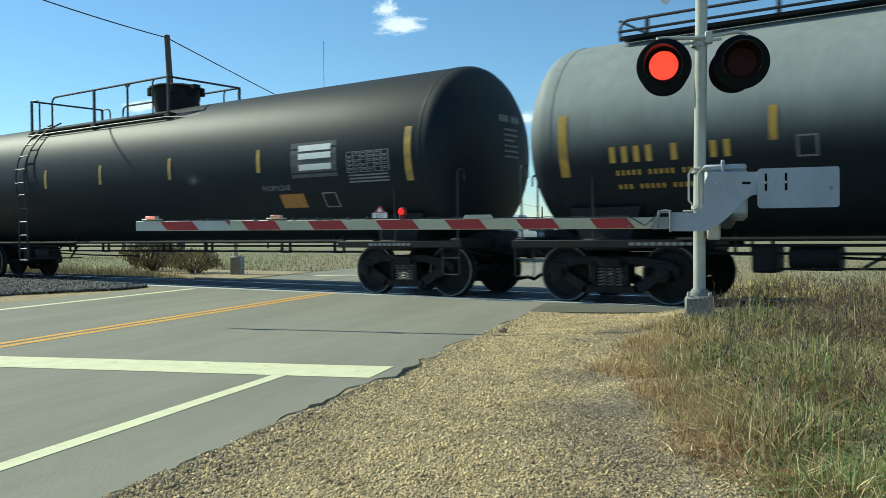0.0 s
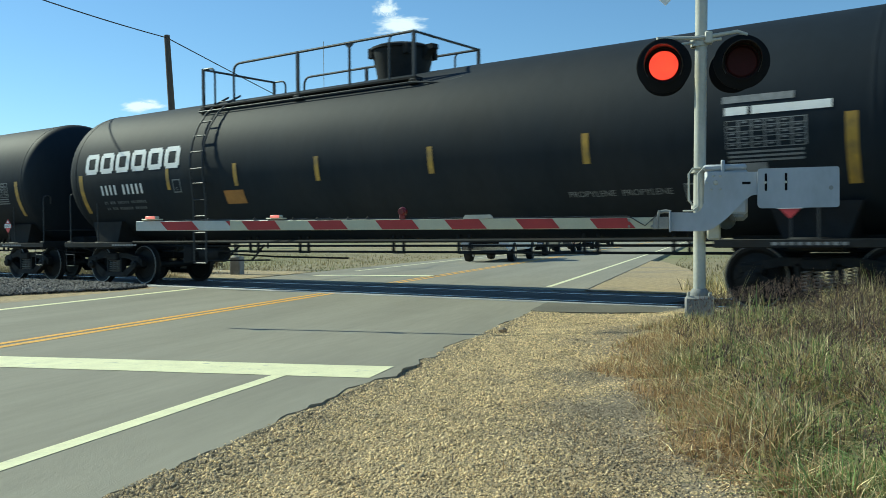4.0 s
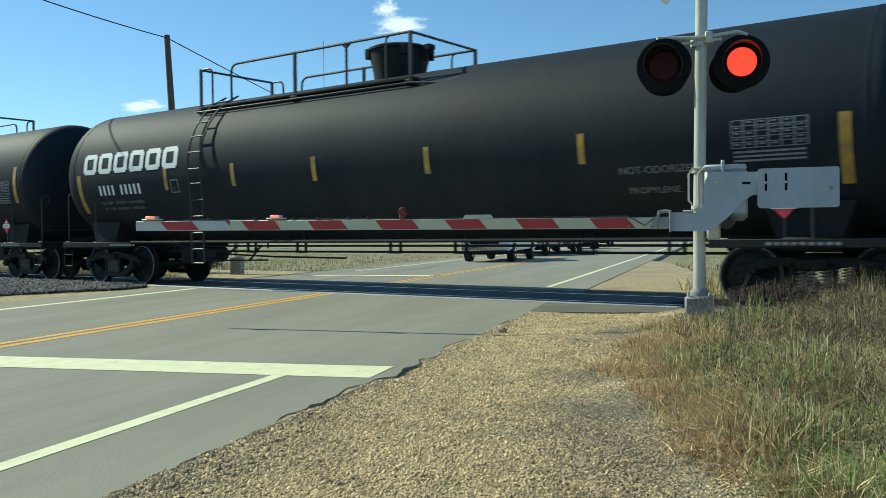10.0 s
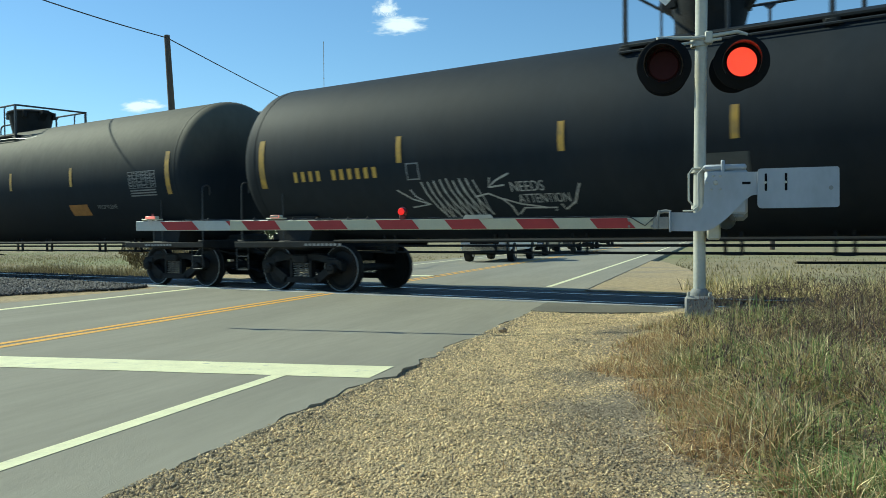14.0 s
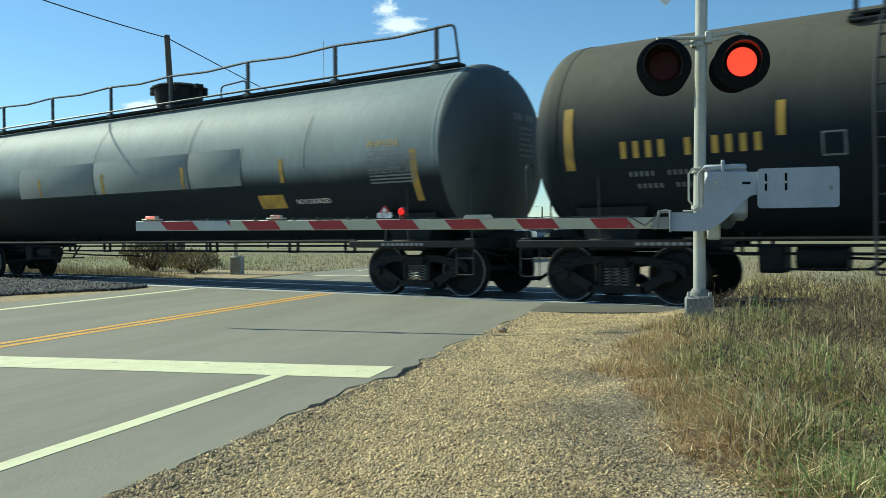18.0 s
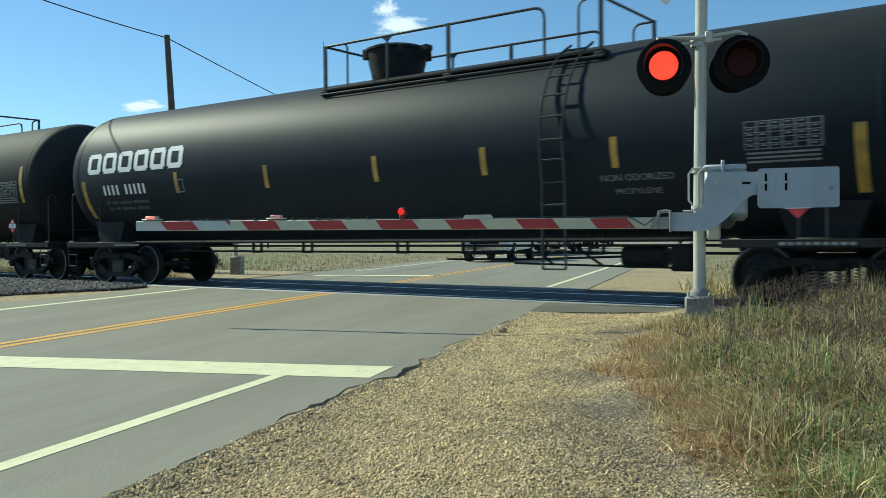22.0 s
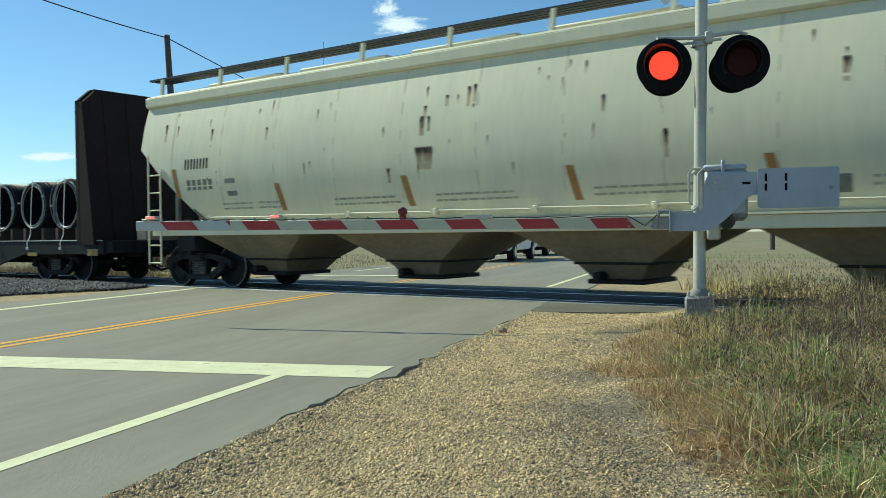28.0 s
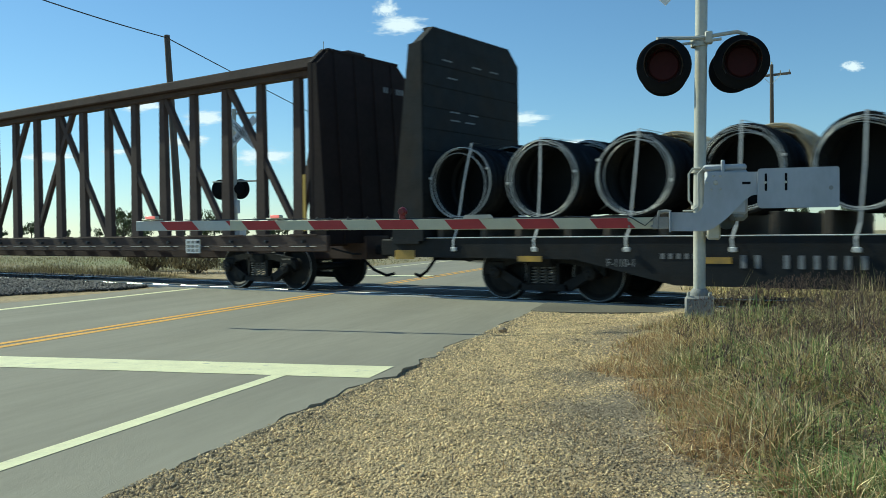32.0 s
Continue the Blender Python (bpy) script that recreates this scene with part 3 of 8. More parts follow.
sheet("far_gravel", ragged([(-8.0, 15.45), (-5.5, 15.4), (-5.8, 16.5), (-7.6, 21.0), (-9.2, 24.8), (-13.0, 32.0), (-13.6, 32.0), (-8.4, 17.0)]), -0.2, -0.012, "gravel_bed", "tan gravel apron beyond the tracks")
sheet("road_apron", ragged([(-6.9, 12.24), (-6.42, 10.85), (-6.1, 10.75), (-5.2, 11.1), (-4.35, 11.75), (-4.3, 12.24)], 0.2, 0.05), -0.2, 0.009, "apron", "patched asphalt apron beside the crossing")
sheet("far_apron", [(-19.2, 15.3), (-18.0, 15.3), (-19.4, 19.6), (-24.5, 19.6), (-25.5, 17.8)], -0.2, -0.014, "gravel_bed", "pale gravel apron beside the opposite lane")


# ---- the crossing signal with its gate ----
MAST = Vector((-3.34, 9.21, 0.12))
ARM_DIR = -ROAD_OUT


def letters(text, size, extrude=0.0):
    """A word as a flat mesh in x and y, its foot line at y = 0."""
    cu = bpy.data.curves.new("word", "FONT")
    cu.body, cu.size, cu.extrude, cu.resolution_u = text, size, extrude, 3
    ob = bpy.data.objects.new("word", cu)
    scene.collection.objects.link(ob)
    bpy.context.view_layer.update()
    me = bpy.data.meshes.new_from_object(ob.evaluated_get(bpy.context.evaluated_depsgraph_get()))
    bm = bmesh.new()
    bm.from_mesh(me)
    bpy.data.objects.remove(ob)
    bpy.data.curves.remove(cu)
    bpy.data.meshes.remove(me)
    return bm


def flasher(signal, at, lit_first, name="flasher"):
    """A round black background with a hood and a board of diodes that turns its lit or its dark side to the road."""
    bm = B()
    lathe(bm, [(0.0, 0.03), (0.278, 0.03), (0.286, 0.022), (0.286, 0.008), (0.274, 0.0), (0.0, 0.0)], 40, "Y")
    back = part(name, bm, "matt_black", signal, "round matt black signal head with a hood", at)
    bm = B()
    lathe(bm, [(0.0, 0.2), (0.14, 0.19), (0.165, 0.1), (0.165, 0.03)], 28, "Y")
    part("housing", bm, "matt_black", back, "black lamp housing behind the disc")
    # hood: a visor over the upper part, longest at the top
    bm = B()
    n = 24
    ro, ri = 0.2, 0.193
    loops = []
    for k in range(n + 1):
        a = radians(-35 + 250 * k / n)
        dep = -0.04 - 0.24 * max(0.0, math.sin(a) * 0.75 + 0.25)
        loops.append([bm.verts.new((r * math.cos(a), y, r * math.sin(a))) for r, y in ((ro, 0.0), (ro, dep), (ri, dep), (ri, 0.0))])
    for a, b in zip(loops, loops[1:]):
        for j in range(3):
            bm.faces.new((a[j], a[j + 1], b[j + 1], b[j]))
    bmesh.ops.recalc_face_normals(bm, faces=bm.faces)
    part("hood", bm, "hood", back, "black metal visor")
    bm = B()
    lathe(bm, [(0.186, -0.01), (0.192, -0.03), (0.176, -0.03), (0.168, -0.008)], 32, "Y")
    part("lens_ring", bm, "matt_black", back)
    # the board: lit on its front face, dark on its back
    bm = B()
    lathe(bm, [(0.0, -0.006), (0.148, -0.006), (0.153, 0.0)], 28, "Y", mi=0)
    lathe(bm, [(0.153, 0.0), (0.148, 0.006), (0.0, 0.006)], 28, "Y", mi=1)
    r = 0.0
    for ring in range(9):
        cnt = 1 if ring == 0 else ring * 6
        for k in range(cnt):
            a = 2 * math.pi * k / cnt
            x, z = 0.0178 * ring * math.cos(a), 0.0178 * ring * math.sin(a)
            vs = [bm.verts.new((x + 0.0062 * math.cos(b), -0.0085, z + 0.0062 * math.sin(b))) for b in (i * math.pi / 3 for i in range(6))]
            f = bm.faces.new(vs)
            f.normal_update()
            if f.normal.y > 0:
                f.normal_flip()
            f.material_index = 2
    board = part("diode_board", bm, ["lens_lit", "lens_dark", "led"], back, "red diode board that flashes")
    FLIPS.append((board, lit_first, Vector((0, -0.012, 0)), 0))
    return back


def build_signal(base, turn, name, label, arm=True):
    s = thing(name, label, "crossing signal", pose(*base, 0, 0, 0))
    rot = Matrix.Rotation(turn, 4, "Z")      # turned so that local -y faces the traffic
    s.matrix_basis = Matrix.Translation(base) @ rot
    bm = B()
    tube(bm, [(0, 0, 0.3), (0.004, 0, 1.2), (0.034, 0, 3.2), (0.05, 0, 4.6)], 0.064, 20)
    part("mast", bm, "silver", s, "aluminium-painted mast leaning slightly")
    bm = B()
    lathe(bm, [(0.1, 0.29), (0.1, 0.33), (0.085, 0.36), (0.07, 0.38)], 18)
    box(bm, -0.15, 0.15, -0.15, 0.15, 0.0, 0.3, 0.025)
    part("base", bm, "base_grey", s, "cast junction box base with bolts")
    bm = B()
    for x in (-0.11, 0.11):
        for y in (-0.11, 0.11):
            lathe(bm, [(0.018, 0.29), (0.018, 0.335), (0.0, 0.335)], 6, m=Matrix.Translation((x, y, 0)))
    part("bolts", bm, "silver", s)
    bm = B()
    box(bm, -0.2, 0.2, -0.2, 0.2, -0.5, -0.03, 0.03)
    part("foundation", bm, "concrete", s, "concrete foundation")
    return s


signal = build_signal(MAST, math.atan2(ROAD_OUT.y, ROAD_OUT.x), "crossing_signal", "railway crossing signal mast with two red flashers and a lowered gate")
# across the road is local x; the mast's own zero is its foot
inv = signal.matrix_basis.inverted()


def loc(x, y, z):
    return inv @ Vector((x, y, z))


lf = loc(-3.60, 8.90, 2.87)
rf = loc(-2.93, 9.38, 2.90)
bm = B()
zc = 3.04
tube(bm, [(-0.42, -0.1, zc + 0.02), (-0.36, -0.06, zc + 0.03), (0, -0.085, zc), (0.4, 0.02, zc + 0.06), (0.5, 0.03, zc + 0.02)], 0.021, 10)
tube(bm, [(-0.2, -0.06, zc - 0.05), (0.24, -0.06, zc - 0.02)], 0.016, 8)
part("cross_pipe", bm, "silver", signal, "conduit arm that carries the lamps")
bm = B()
for z in (zc, zc - 0.05):
    lathe(bm, [(0.066, -0.028), (0.088, -0.028), (0.088, 0.028), (0.066, 0.028)], 18, m=Matrix.Translation((0.01, 0, z)))
box(bm, 0.07, 0.15, -0.09, 0.0, zc - 0.06, zc + 0.07, 0.012)
part("clamp", bm, "silver", signal)
for q, turn in ((lf, -0.023), (rf, -0.086)):
    # the head that faces the other approach
    bm = B()
    lathe(bm, [(0.0, 0.0), (0.25, 0.0), (0.256, 0.01), (0.25, 0.03), (0.0, 0.03)], 36, "Y")
    rear = part("rear_flasher", bm, "matt_black", signal, "round black signal head facing away", Matrix.Translation((q.x + turn, q.y + 0.45, q.z)))
    bm = B()
    lathe(bm, [(0.165, 0.0), (0.165, -0.1), (0.14, -0.19), (0.0, -0.2)], 24, "Y")
    part("housing", bm, "matt_black", rear)
left = flasher(signal, Matrix.Translation((lf.x, lf.y, lf.z)) @ pose(0, 0, 0, 4, 0, -1), True)
right = flasher(signal, Matrix.Translation((rf.x, rf.y, rf.z)) @ pose(0, 0, 0, 4, 0, 3), False)
# rear pair for the other approach, seen from behind as plain heads, and the crossbuck whose lower tips show
bm = B()
for a in (45, -45):
    box(bm, -0.61, 0.61, -0.01, 0.005, -0.115, 0.115, m=Matrix.Translation((0.02, -0.1, 3.92)) @ Matrix.Rotation(radians(a), 4, "Y"))
part("crossbuck", bm, "white", signal, "white crossed boards")
# gate mechanism: crank-shaped front plate, housing and counterweight
bm = B()
outline = [(-0.284, 0.998), (0.057, 0.992), (0.105, 1.003), (0.152, 1.024), (0.265, 1.109), (0.359, 1.202), (0.47, 1.317), (0.529, 1.358), (0.6, 1.369), (0.6, 1.6), (0.523, 1.601), (0.14, 1.611), (0.11, 1.598), (0.09, 1.57), (0.068, 1.523), (0.057, 1.425), (0.05, 1.287), (0.038, 1.248), (0.018, 1.213), (-0.02, 1.19), (-0.284, 1.197)]
prism(bm, outline, -0.2, -0.185)
box(bm, -0.3, -0.284, -0.26, -0.14, 0.985, 1.21, 0.004)
plate = part("gate_plate", bm, "gate_white", signal, "white cranked steel gate plate")
bm = B()
box(bm, 0.434, 0.517, -0.203, -0.198, 1.474, 1.5)
part("slot", bm, "matt_black", plate)
for x, z, r in ((0.173, 1.5, 0.026), (0.083, 1.503, 0.012), (0.22, 1.568, 0.012), (0.15, 1.57, 0.012), (0.22, 1.43, 0.012), (0.13, 1.43, 0.012)):
    bm = B()
    lathe(bm, [(0.0, -0.216), (r * 0.85, -0.213), (r, -0.2)], 10, "Y", m=Matrix.Translation((x, 0, z)))
    part("bolt", bm, "silver", plate)
bm = B()
box(bm, 0.06, 0.49, -0.17, 0.2, 1.16, 1.64, 0.03)
box(bm, 0.045, 0.48, -0.18, 0.22, 1.625, 1.69, 0.02)
box(bm, 0.225, 0.265, -0.195, -0.1, 1.58, 1.735, 0.008)
part("mechanism_box", bm, "gate_white", signal, "pale grey gate motor housing")
bm = B()
lathe(bm, [(0.09, -0.2), (0.09, 0.1), (0.0, 0.1)], 16, "Y", m=Matrix.Translation((0.28, 0, 1.1)))
box(bm, 0.08, 0.22, -0.12, 0.06, 0.9, 1.1, 0.02)
part("gearbox", bm, "silver", signal)
bm = B()
box(bm, 0.29, 0.49, -0.15, 0.15, 1.1, 1.34, 0.04)
part("motor_cover", bm, "base_grey", signal, "grey motor cover under the plate")
bm = B()
prism(bm, [(0.582 + 0.045 - 0.045 * math.cos(a), 1.267 - 0.045 * math.sin(a)) for a in (k * math.pi / 8 for k in range(5))] + [(1.34, 1.222), (1.356, 1.238), (1.356, 1.613), (1.34, 1.629), (0.612, 1.629), (0.594, 1.622), (0.584, 1.605)], -0.235, -0.205)
box(bm, 0.585, 0.63, -0.205, -0.15, 1.3, 1.59)
cw = part("counterweight", bm, "gate_white", signal, "white rectangular counterweight plate with two slots")
for x in (0.664, 0.857):
    bm = B()
    box(bm, x - 0.012, x + 0.012, -0.24, -0.234, 1.4, 1.577, 0.004)
    part("slot", bm, "matt_black", cw)
    bm = B()
    lathe(bm, [(0.0, -0.25), (0.014, -0.248), (0.014, -0.238)], 8, "Y", m=Matrix.Translation((x - 0.004, 0, 1.485)))
    part("bolt", bm, "silver", cw)
bm = B()
lathe(bm, [(0.0, -0.242), (0.022, -0.241), (0.022, -0.236)], 10, "Y", m=Matrix.Translation((1.278, 0, 1.417)))
part("bolt", bm, "base_grey", cw)
# a conduit loop beside the mast
bm = B()
tube(bm, [(-0.07, -0.07, 1.28), (-0.1, -0.1, 1.32), (-0.1, -0.1, 1.6), (-0.06, -0.08, 1.66), (0.02, -0.1, 1.66)], 0.012, 6)
tube(bm, [(-0.16, -0.19, 1.21), (-0.06, -0.2, 1.21), (0.0, -0.19, 1.26), (0.0, -0.19, 1.6), (0.06, -0.19, 1.66)], 0.01, 6)
part("conduit", bm, "silver", signal)
for z in (1.25, 1.64):
    bm = B()
    lathe(bm, [(0.066, -0.02), (0.082, -0.02), (0.082, 0.02), (0.066, 0.02)], 16, m=Matrix.Translation((0, 0, z)))
    part("band", bm, "silver", signal)

# the lowered arm: a long root and a slimmer tip that slides into it
x0, x1, xj = -0.4, -6.966, -5.588
arm_y = -0.18


def arm_z(x):
    return 1.086 + 0.0078 * (-0.44 - x)


def slab(xa, xb, h, ya, yb):
    bm = B()
    prism(bm, [(xa, arm_z(xa) - h), (xa, arm_z(xa) + h), (xb, arm_z(xb) + h), (xb, arm_z(xb) - h)], ya, yb)
    bmesh.ops.bevel(bm, geom=list(bm.edges), offset=0.004, segments=1, affect="EDGES")
    return bm


arm = part("gate_arm", slab(x0, xj, 0.061, arm_y - 0.02, arm_y + 0.02), "arm_white", signal, "long gate arm with slanted red and white stripes")
part("arm_tip", slab(xj + 0.15, x1, 0.062, arm_y - 0.014, arm_y + 0.026), "arm_pale", arm, "pale slimmer end of the gate arm")
for tl, tr, bl, br in ((-6.6, -6.135, -6.493, -6.034), (-5.428, -4.971, -5.328, -4.886), (-4.529, -4.092, -4.433, -3.998), (-3.651, -3.194, -3.56, -3.105), (-2.802, -2.394, -2.704, -2.297), (-1.969, -1.554, -1.875, -1.467), (-1.144, -0.745, -1.053, -0.65)):
    bm = B()
    h = 0.055
    zc = arm_z((tl + br) / 2)
    yf = arm_y - (0.014 if br < xj else 0.02)
    prism(bm, [(bl, zc - h), (tl, zc + h), (tr, zc + h), (br, zc - h)], yf - 0.0035, yf - 0.0005)
    part("red_stripe", bm, "arm_red", arm, "slanted red reflective stripe")
bm = B()
zc = arm_z(-5.6)
prism(bm, [(xj - 0.002, zc + 0.055), (xj - 0.002, zc - 0.005), (-5.655, zc + 0.055)], arm_y - 0.0175, arm_y - 0.0145)
part("red_stripe", bm, "arm_red", arm, "end of a red stripe tucked behind the joint")
bm = B()
for x in (-0.72, -0.48):
    for z in (-0.035, 0.03):
        lathe(bm, [(0.0, arm_y - 0.034), (0.014, arm_y - 0.032), (0.016, arm_y - 0.02)], 7, "Y", m=Matrix.Translation((x, 0, arm_z(x) + z)))
part("bolts", bm, "base_grey", arm)
bm = B()
box(bm, -0.44, -0.3, arm_y - 0.03, arm_y + 0.03, 1.02, 1.15, 0.008)
box(bm, -0.47, -0.41, arm_y - 0.036, arm_y + 0.036, 1.02, 1.15, 0.006)
tube(bm, [(-0.4, -0.2, 1.2), (-0.34, -0.2, 1.21), (-0.28, -0.2, 1.2)], 0.02, 7)
tube(bm, [(-0.42, -0.21, 1.13), (-0.4, -0.21, 1.22)], 0.016, 6)
part("arm_bracket", bm, "base_grey", signal, "grey shear-pin bracket at the root of the arm")
bm = B()
tube(bm, [(-0.4, -0.2, 1.2), (-0.47, -0.215, 1.13), (-0.55, -0.215, 1.06), (-0.62, -0.215, 1.1), (-0.68, -0.215, 1.14), (-0.74, -0.19, 1.165)] + [(x, -0.18 + 0.01 * math.sin(x * 9), arm_z(x) + 0.072 + 0.005 * math.sin(x * 23)) for x in (-1.0 - 0.15 * k for k in range(36))], 0.006, 5)
part("cable", bm, "grab", arm, "thin black lamp cable along the arm")
bm = B()
for x in (-4.9, -4.72, -4.4, -4.24, -4.0, -3.75, -5.05, -5.25, -5.9):
    z = arm_z(x) + 0.06
    tube(bm, [(x - 0.03, arm_y - 0.01, z), (x, arm_y - 0.012, z + 0.035), (x + 0.03, arm_y - 0.01, z + 0.008)], 0.005, 5)
part("cable_ties", bm, "grab", arm, "curled ends of cable ties")


def arm_lamp(x, material, housing, size, flash):
    bm = B()
    box(bm, x - size * 1.7, x + size * 1.7, arm_y - 0.03, arm_y + 0.03, arm_z(x) + 0.072, arm_z(x) + 0.09, 0.006)
    box(bm, x - size, x + size, arm_y - 0.035, arm_y + 0.035, arm_z(x) + 0.085, arm_z(x) + 0.125, 0.012)
    lamp = part("arm_lamp", bm, housing, arm, "small lamp in a pale housing on the gate arm")
    bm = B()
    box(bm, -size * 0.75, size * 0.75, -0.012, 0.0, -0.016, 0.016, 0.003, mi=0)
    box(bm, -size * 0.75, size * 0.75, 0.0, 0.012, -0.016, 0.016, 0.003, mi=1)
    lens = part("lens", bm, ["tip_lit", "arm_white"], lamp, "red lamp lens", Matrix.Translation((x, arm_y - 0.048, arm_z(x) + 0.107)))
    if flash is not None:
        FLIPS.append((lens, flash, Vector((x, arm_y - 0.048, arm_z(x) + 0.107)), 4))
    return lamp


arm_lamp(-6.726, "tip_lit", "arm_white", 0.085, None)
arm_lamp(-4.953, "tip_lit", "arm_white", 0.075, False)
bm = B()
xm = -2.4
zm = arm_z(xm) + 0.061
prism(bm, [(xm - 0.18, zm), (xm - 0.15, zm + 0.045), (xm + 0.14, zm + 0.045), (xm + 0.18, zm)], arm_y - 0.03, arm_y + 0.03)
part("arm_lamp", bm, "silver", arm, "flat aluminium lamp housing on the gate arm")
# round red lamp in the middle of the arm
bx = -3.313
bm = B()
lathe(bm, [(0.0, -0.045), (0.03, -0.042), (0.05, -0.026), (0.056, 0.0), (0.05, 0.026), (0.03, 0.042), (0.0, 0.045)], 16, "Y", m=Matrix.Translation((bx, arm_y, arm_z(bx) + 0.15)))
box(bm, bx - 0.035, bx + 0.035, arm_y - 0.03, arm_y + 0.03, arm_z(bx) + 0.06, arm_z(bx) + 0.11, 0.006)
ball = part("arm_lamp", bm, "ball_red", arm, "round red lamp on the gate arm")
bm = B()
lathe(bm, [(0.0, -0.014), (0.036, -0.012), (0.042, 0.0)], 14, "Y", mi=0)
lathe(bm, [(0.042, 0.0), (0.036, 0.012), (0.0, 0.014)], 14, "Y", mi=1)
lens = part("lens", bm, ["lens_lit", "ball_red"], ball, "red lamp lens", Matrix.Translation((bx, arm_y - 0.056, arm_z(bx) + 0.15)))
FLIPS.append((lens, True, Vector((bx, arm_y - 0.056, arm_z(bx) + 0.15)), 4))


# ---- railway cars ----
WHEEL_R = 0.457


def bogie_mesh(kind):
    """Meshes of a two-axle bogie, made once."""
    out = {}
    bm = B()
    box(bm, -0.2, 0.2, -1.15, 1.15, 0.56, 0.74, 0.03)
    box(bm, -0.36, 0.36, -0.4, 0.4, 0.6, 0.78, 0.03)
    out["bolster"] = bm
    bm = B()
    # cast side frame with two windows, seen from the side
    lo = [(-1.12, 0.36), (-1.02, 0.3), (-0.72, 0.44), (-0.42, 0.2), (0.42, 0.2), (0.72, 0.44), (1.02, 0.3), (1.12, 0.36)]
    up = [(1.12, 0.58), (0.98, 0.66), (0.5, 0.74), (-0.5, 0.74), (-0.98, 0.66), (-1.12, 0.58)]
    for quad in ([(-1.12, 0.42), (-1.12, 0.58), (-0.98, 0.66), (-0.5, 0.74), (0.5, 0.74), (0.98, 0.66), (1.12, 0.58), (1.12, 0.42), (0.95, 0.52), (0.48, 0.62), (-0.48, 0.62), (-0.95, 0.52)],
                 [(-1.02, 0.5), (-0.9, 0.58), (-0.38, 0.3), (-0.42, 0.18), (-0.5, 0.18)],
                 [(1.02, 0.5), (0.9, 0.58), (0.38, 0.3), (0.42, 0.18), (0.5, 0.18)],
                 [(-0.5, 0.17), (0.5, 0.17), (0.44, 0.28), (-0.44, 0.28)],
                 [(-0.3, 0.26), (-0.24, 0.26), (-0.24, 0.66), (-0.3, 0.66)], [(0.24, 0.26), (0.3, 0.26), (0.3, 0.66), (0.24, 0.66)]):
        prism(bm, quad, -0.07, 0.07)
    for s in (-0.889, 0.889):
        box(bm, s - 0.17, s + 0.17, -0.09, 0.09, 0.5, 0.66, 0.03)
    out["side_frame"] = bm
    bm = B()
    for x in (-0.15, 0.0, 0.15):
        pts = [(x + 0.058 * math.cos(a), 0.058 * math.sin(a), 0.27 + 0.29 * a / (2 * math.pi * 6)) for a in (k * 2 * math.pi / 10 for k in range(61))]
        tube(bm, pts, 0.011, 5)
    out["spring"] = bm
    bm = B()
    for s in (-1, 1):
        prof = [(0.1, 0.86), (0.14, 0.84), (0.34, 0.81), (0.39, 0.855), (0.445, 0.86), (0.457, 0.85), (0.46, 0.765), (0.484, 0.75), (0.484, 0.725), (0.40, 0.72), (0.36, 0.76), (0.14, 0.74), (0.1, 0.72)]
        lathe(bm, [(r, h * s) for r, h in prof], 40, "Y")
        lathe(bm, [(0.437, 0.8615 * s), (0.446, 0.8635 * s), (0.456, 0.855 * s)], 40, "Y", mi=1)
        lathe(bm, [(0.075, 0.8 * s), (0.085, 1.06 * s), (0.1, 1.08 * s), (0.1, 1.17 * s), (0.05, 1.19 * s), (0.0, 1.19 * s)], 14, "Y")
        for k in range(3):
            a = 2 * math.pi * k / 3
            lathe(bm, [(0.0, 1.21 * s), (0.016, 1.21 * s), (0.018, 1.18 * s)], 6, "Y", m=Matrix.Translation((0.05 * math.cos(a), 0, 0.05 * math.sin(a))))
    tube(bm, [(0, -0.8, 0), (0, 0.8, 0)], 0.08, 12)
    out["wheelset"] = bm
    res = {}
    for k, b in out.items():
        me = bpy.data.meshes.new(k)
        b.to_mesh(me)
        b.free()
        mm = {"wheelset": ["wheel", "tread"], "spring": ["spring"], "bolster": ["bogie"], "side_frame": ["bogie"]}[k]
        for x in mm:
            me.materials.append(M[x])
        me.shade_smooth()
        me.set_sharp_from_angle(angle=radians(35))
        res[k] = me
    return res


BOGIE = bogie_mesh("")


def under(name, mesh, parent, m, label=""):
    ob = new(name, mesh)
    ob.parent = parent
    ob.matrix_basis = m
    if label:
        ob["label"] = label
    return ob


def bogie(car, x):
    b = under("bogie", BOGIE["bolster"], car, pose(x, 0, 0), "two-axle cast steel bogie")
    for y in (-1.02, 1.02):
        under("side_frame", BOGIE["side_frame"], b, pose(0, y, 0))
        under("spring", BOGIE["spring"], b, pose(0, y * 1.02, 0), "coil springs of the bogie")
    for dx in (-0.889, 0.889):
        w = under("wheelset", BOGIE["wheelset"], b, pose(dx, 0, WHEEL_R), "pair of steel wheels on an axle")
        ROLLERS.append((w, Vector((dx, 0, WHEEL_R))))
    return b


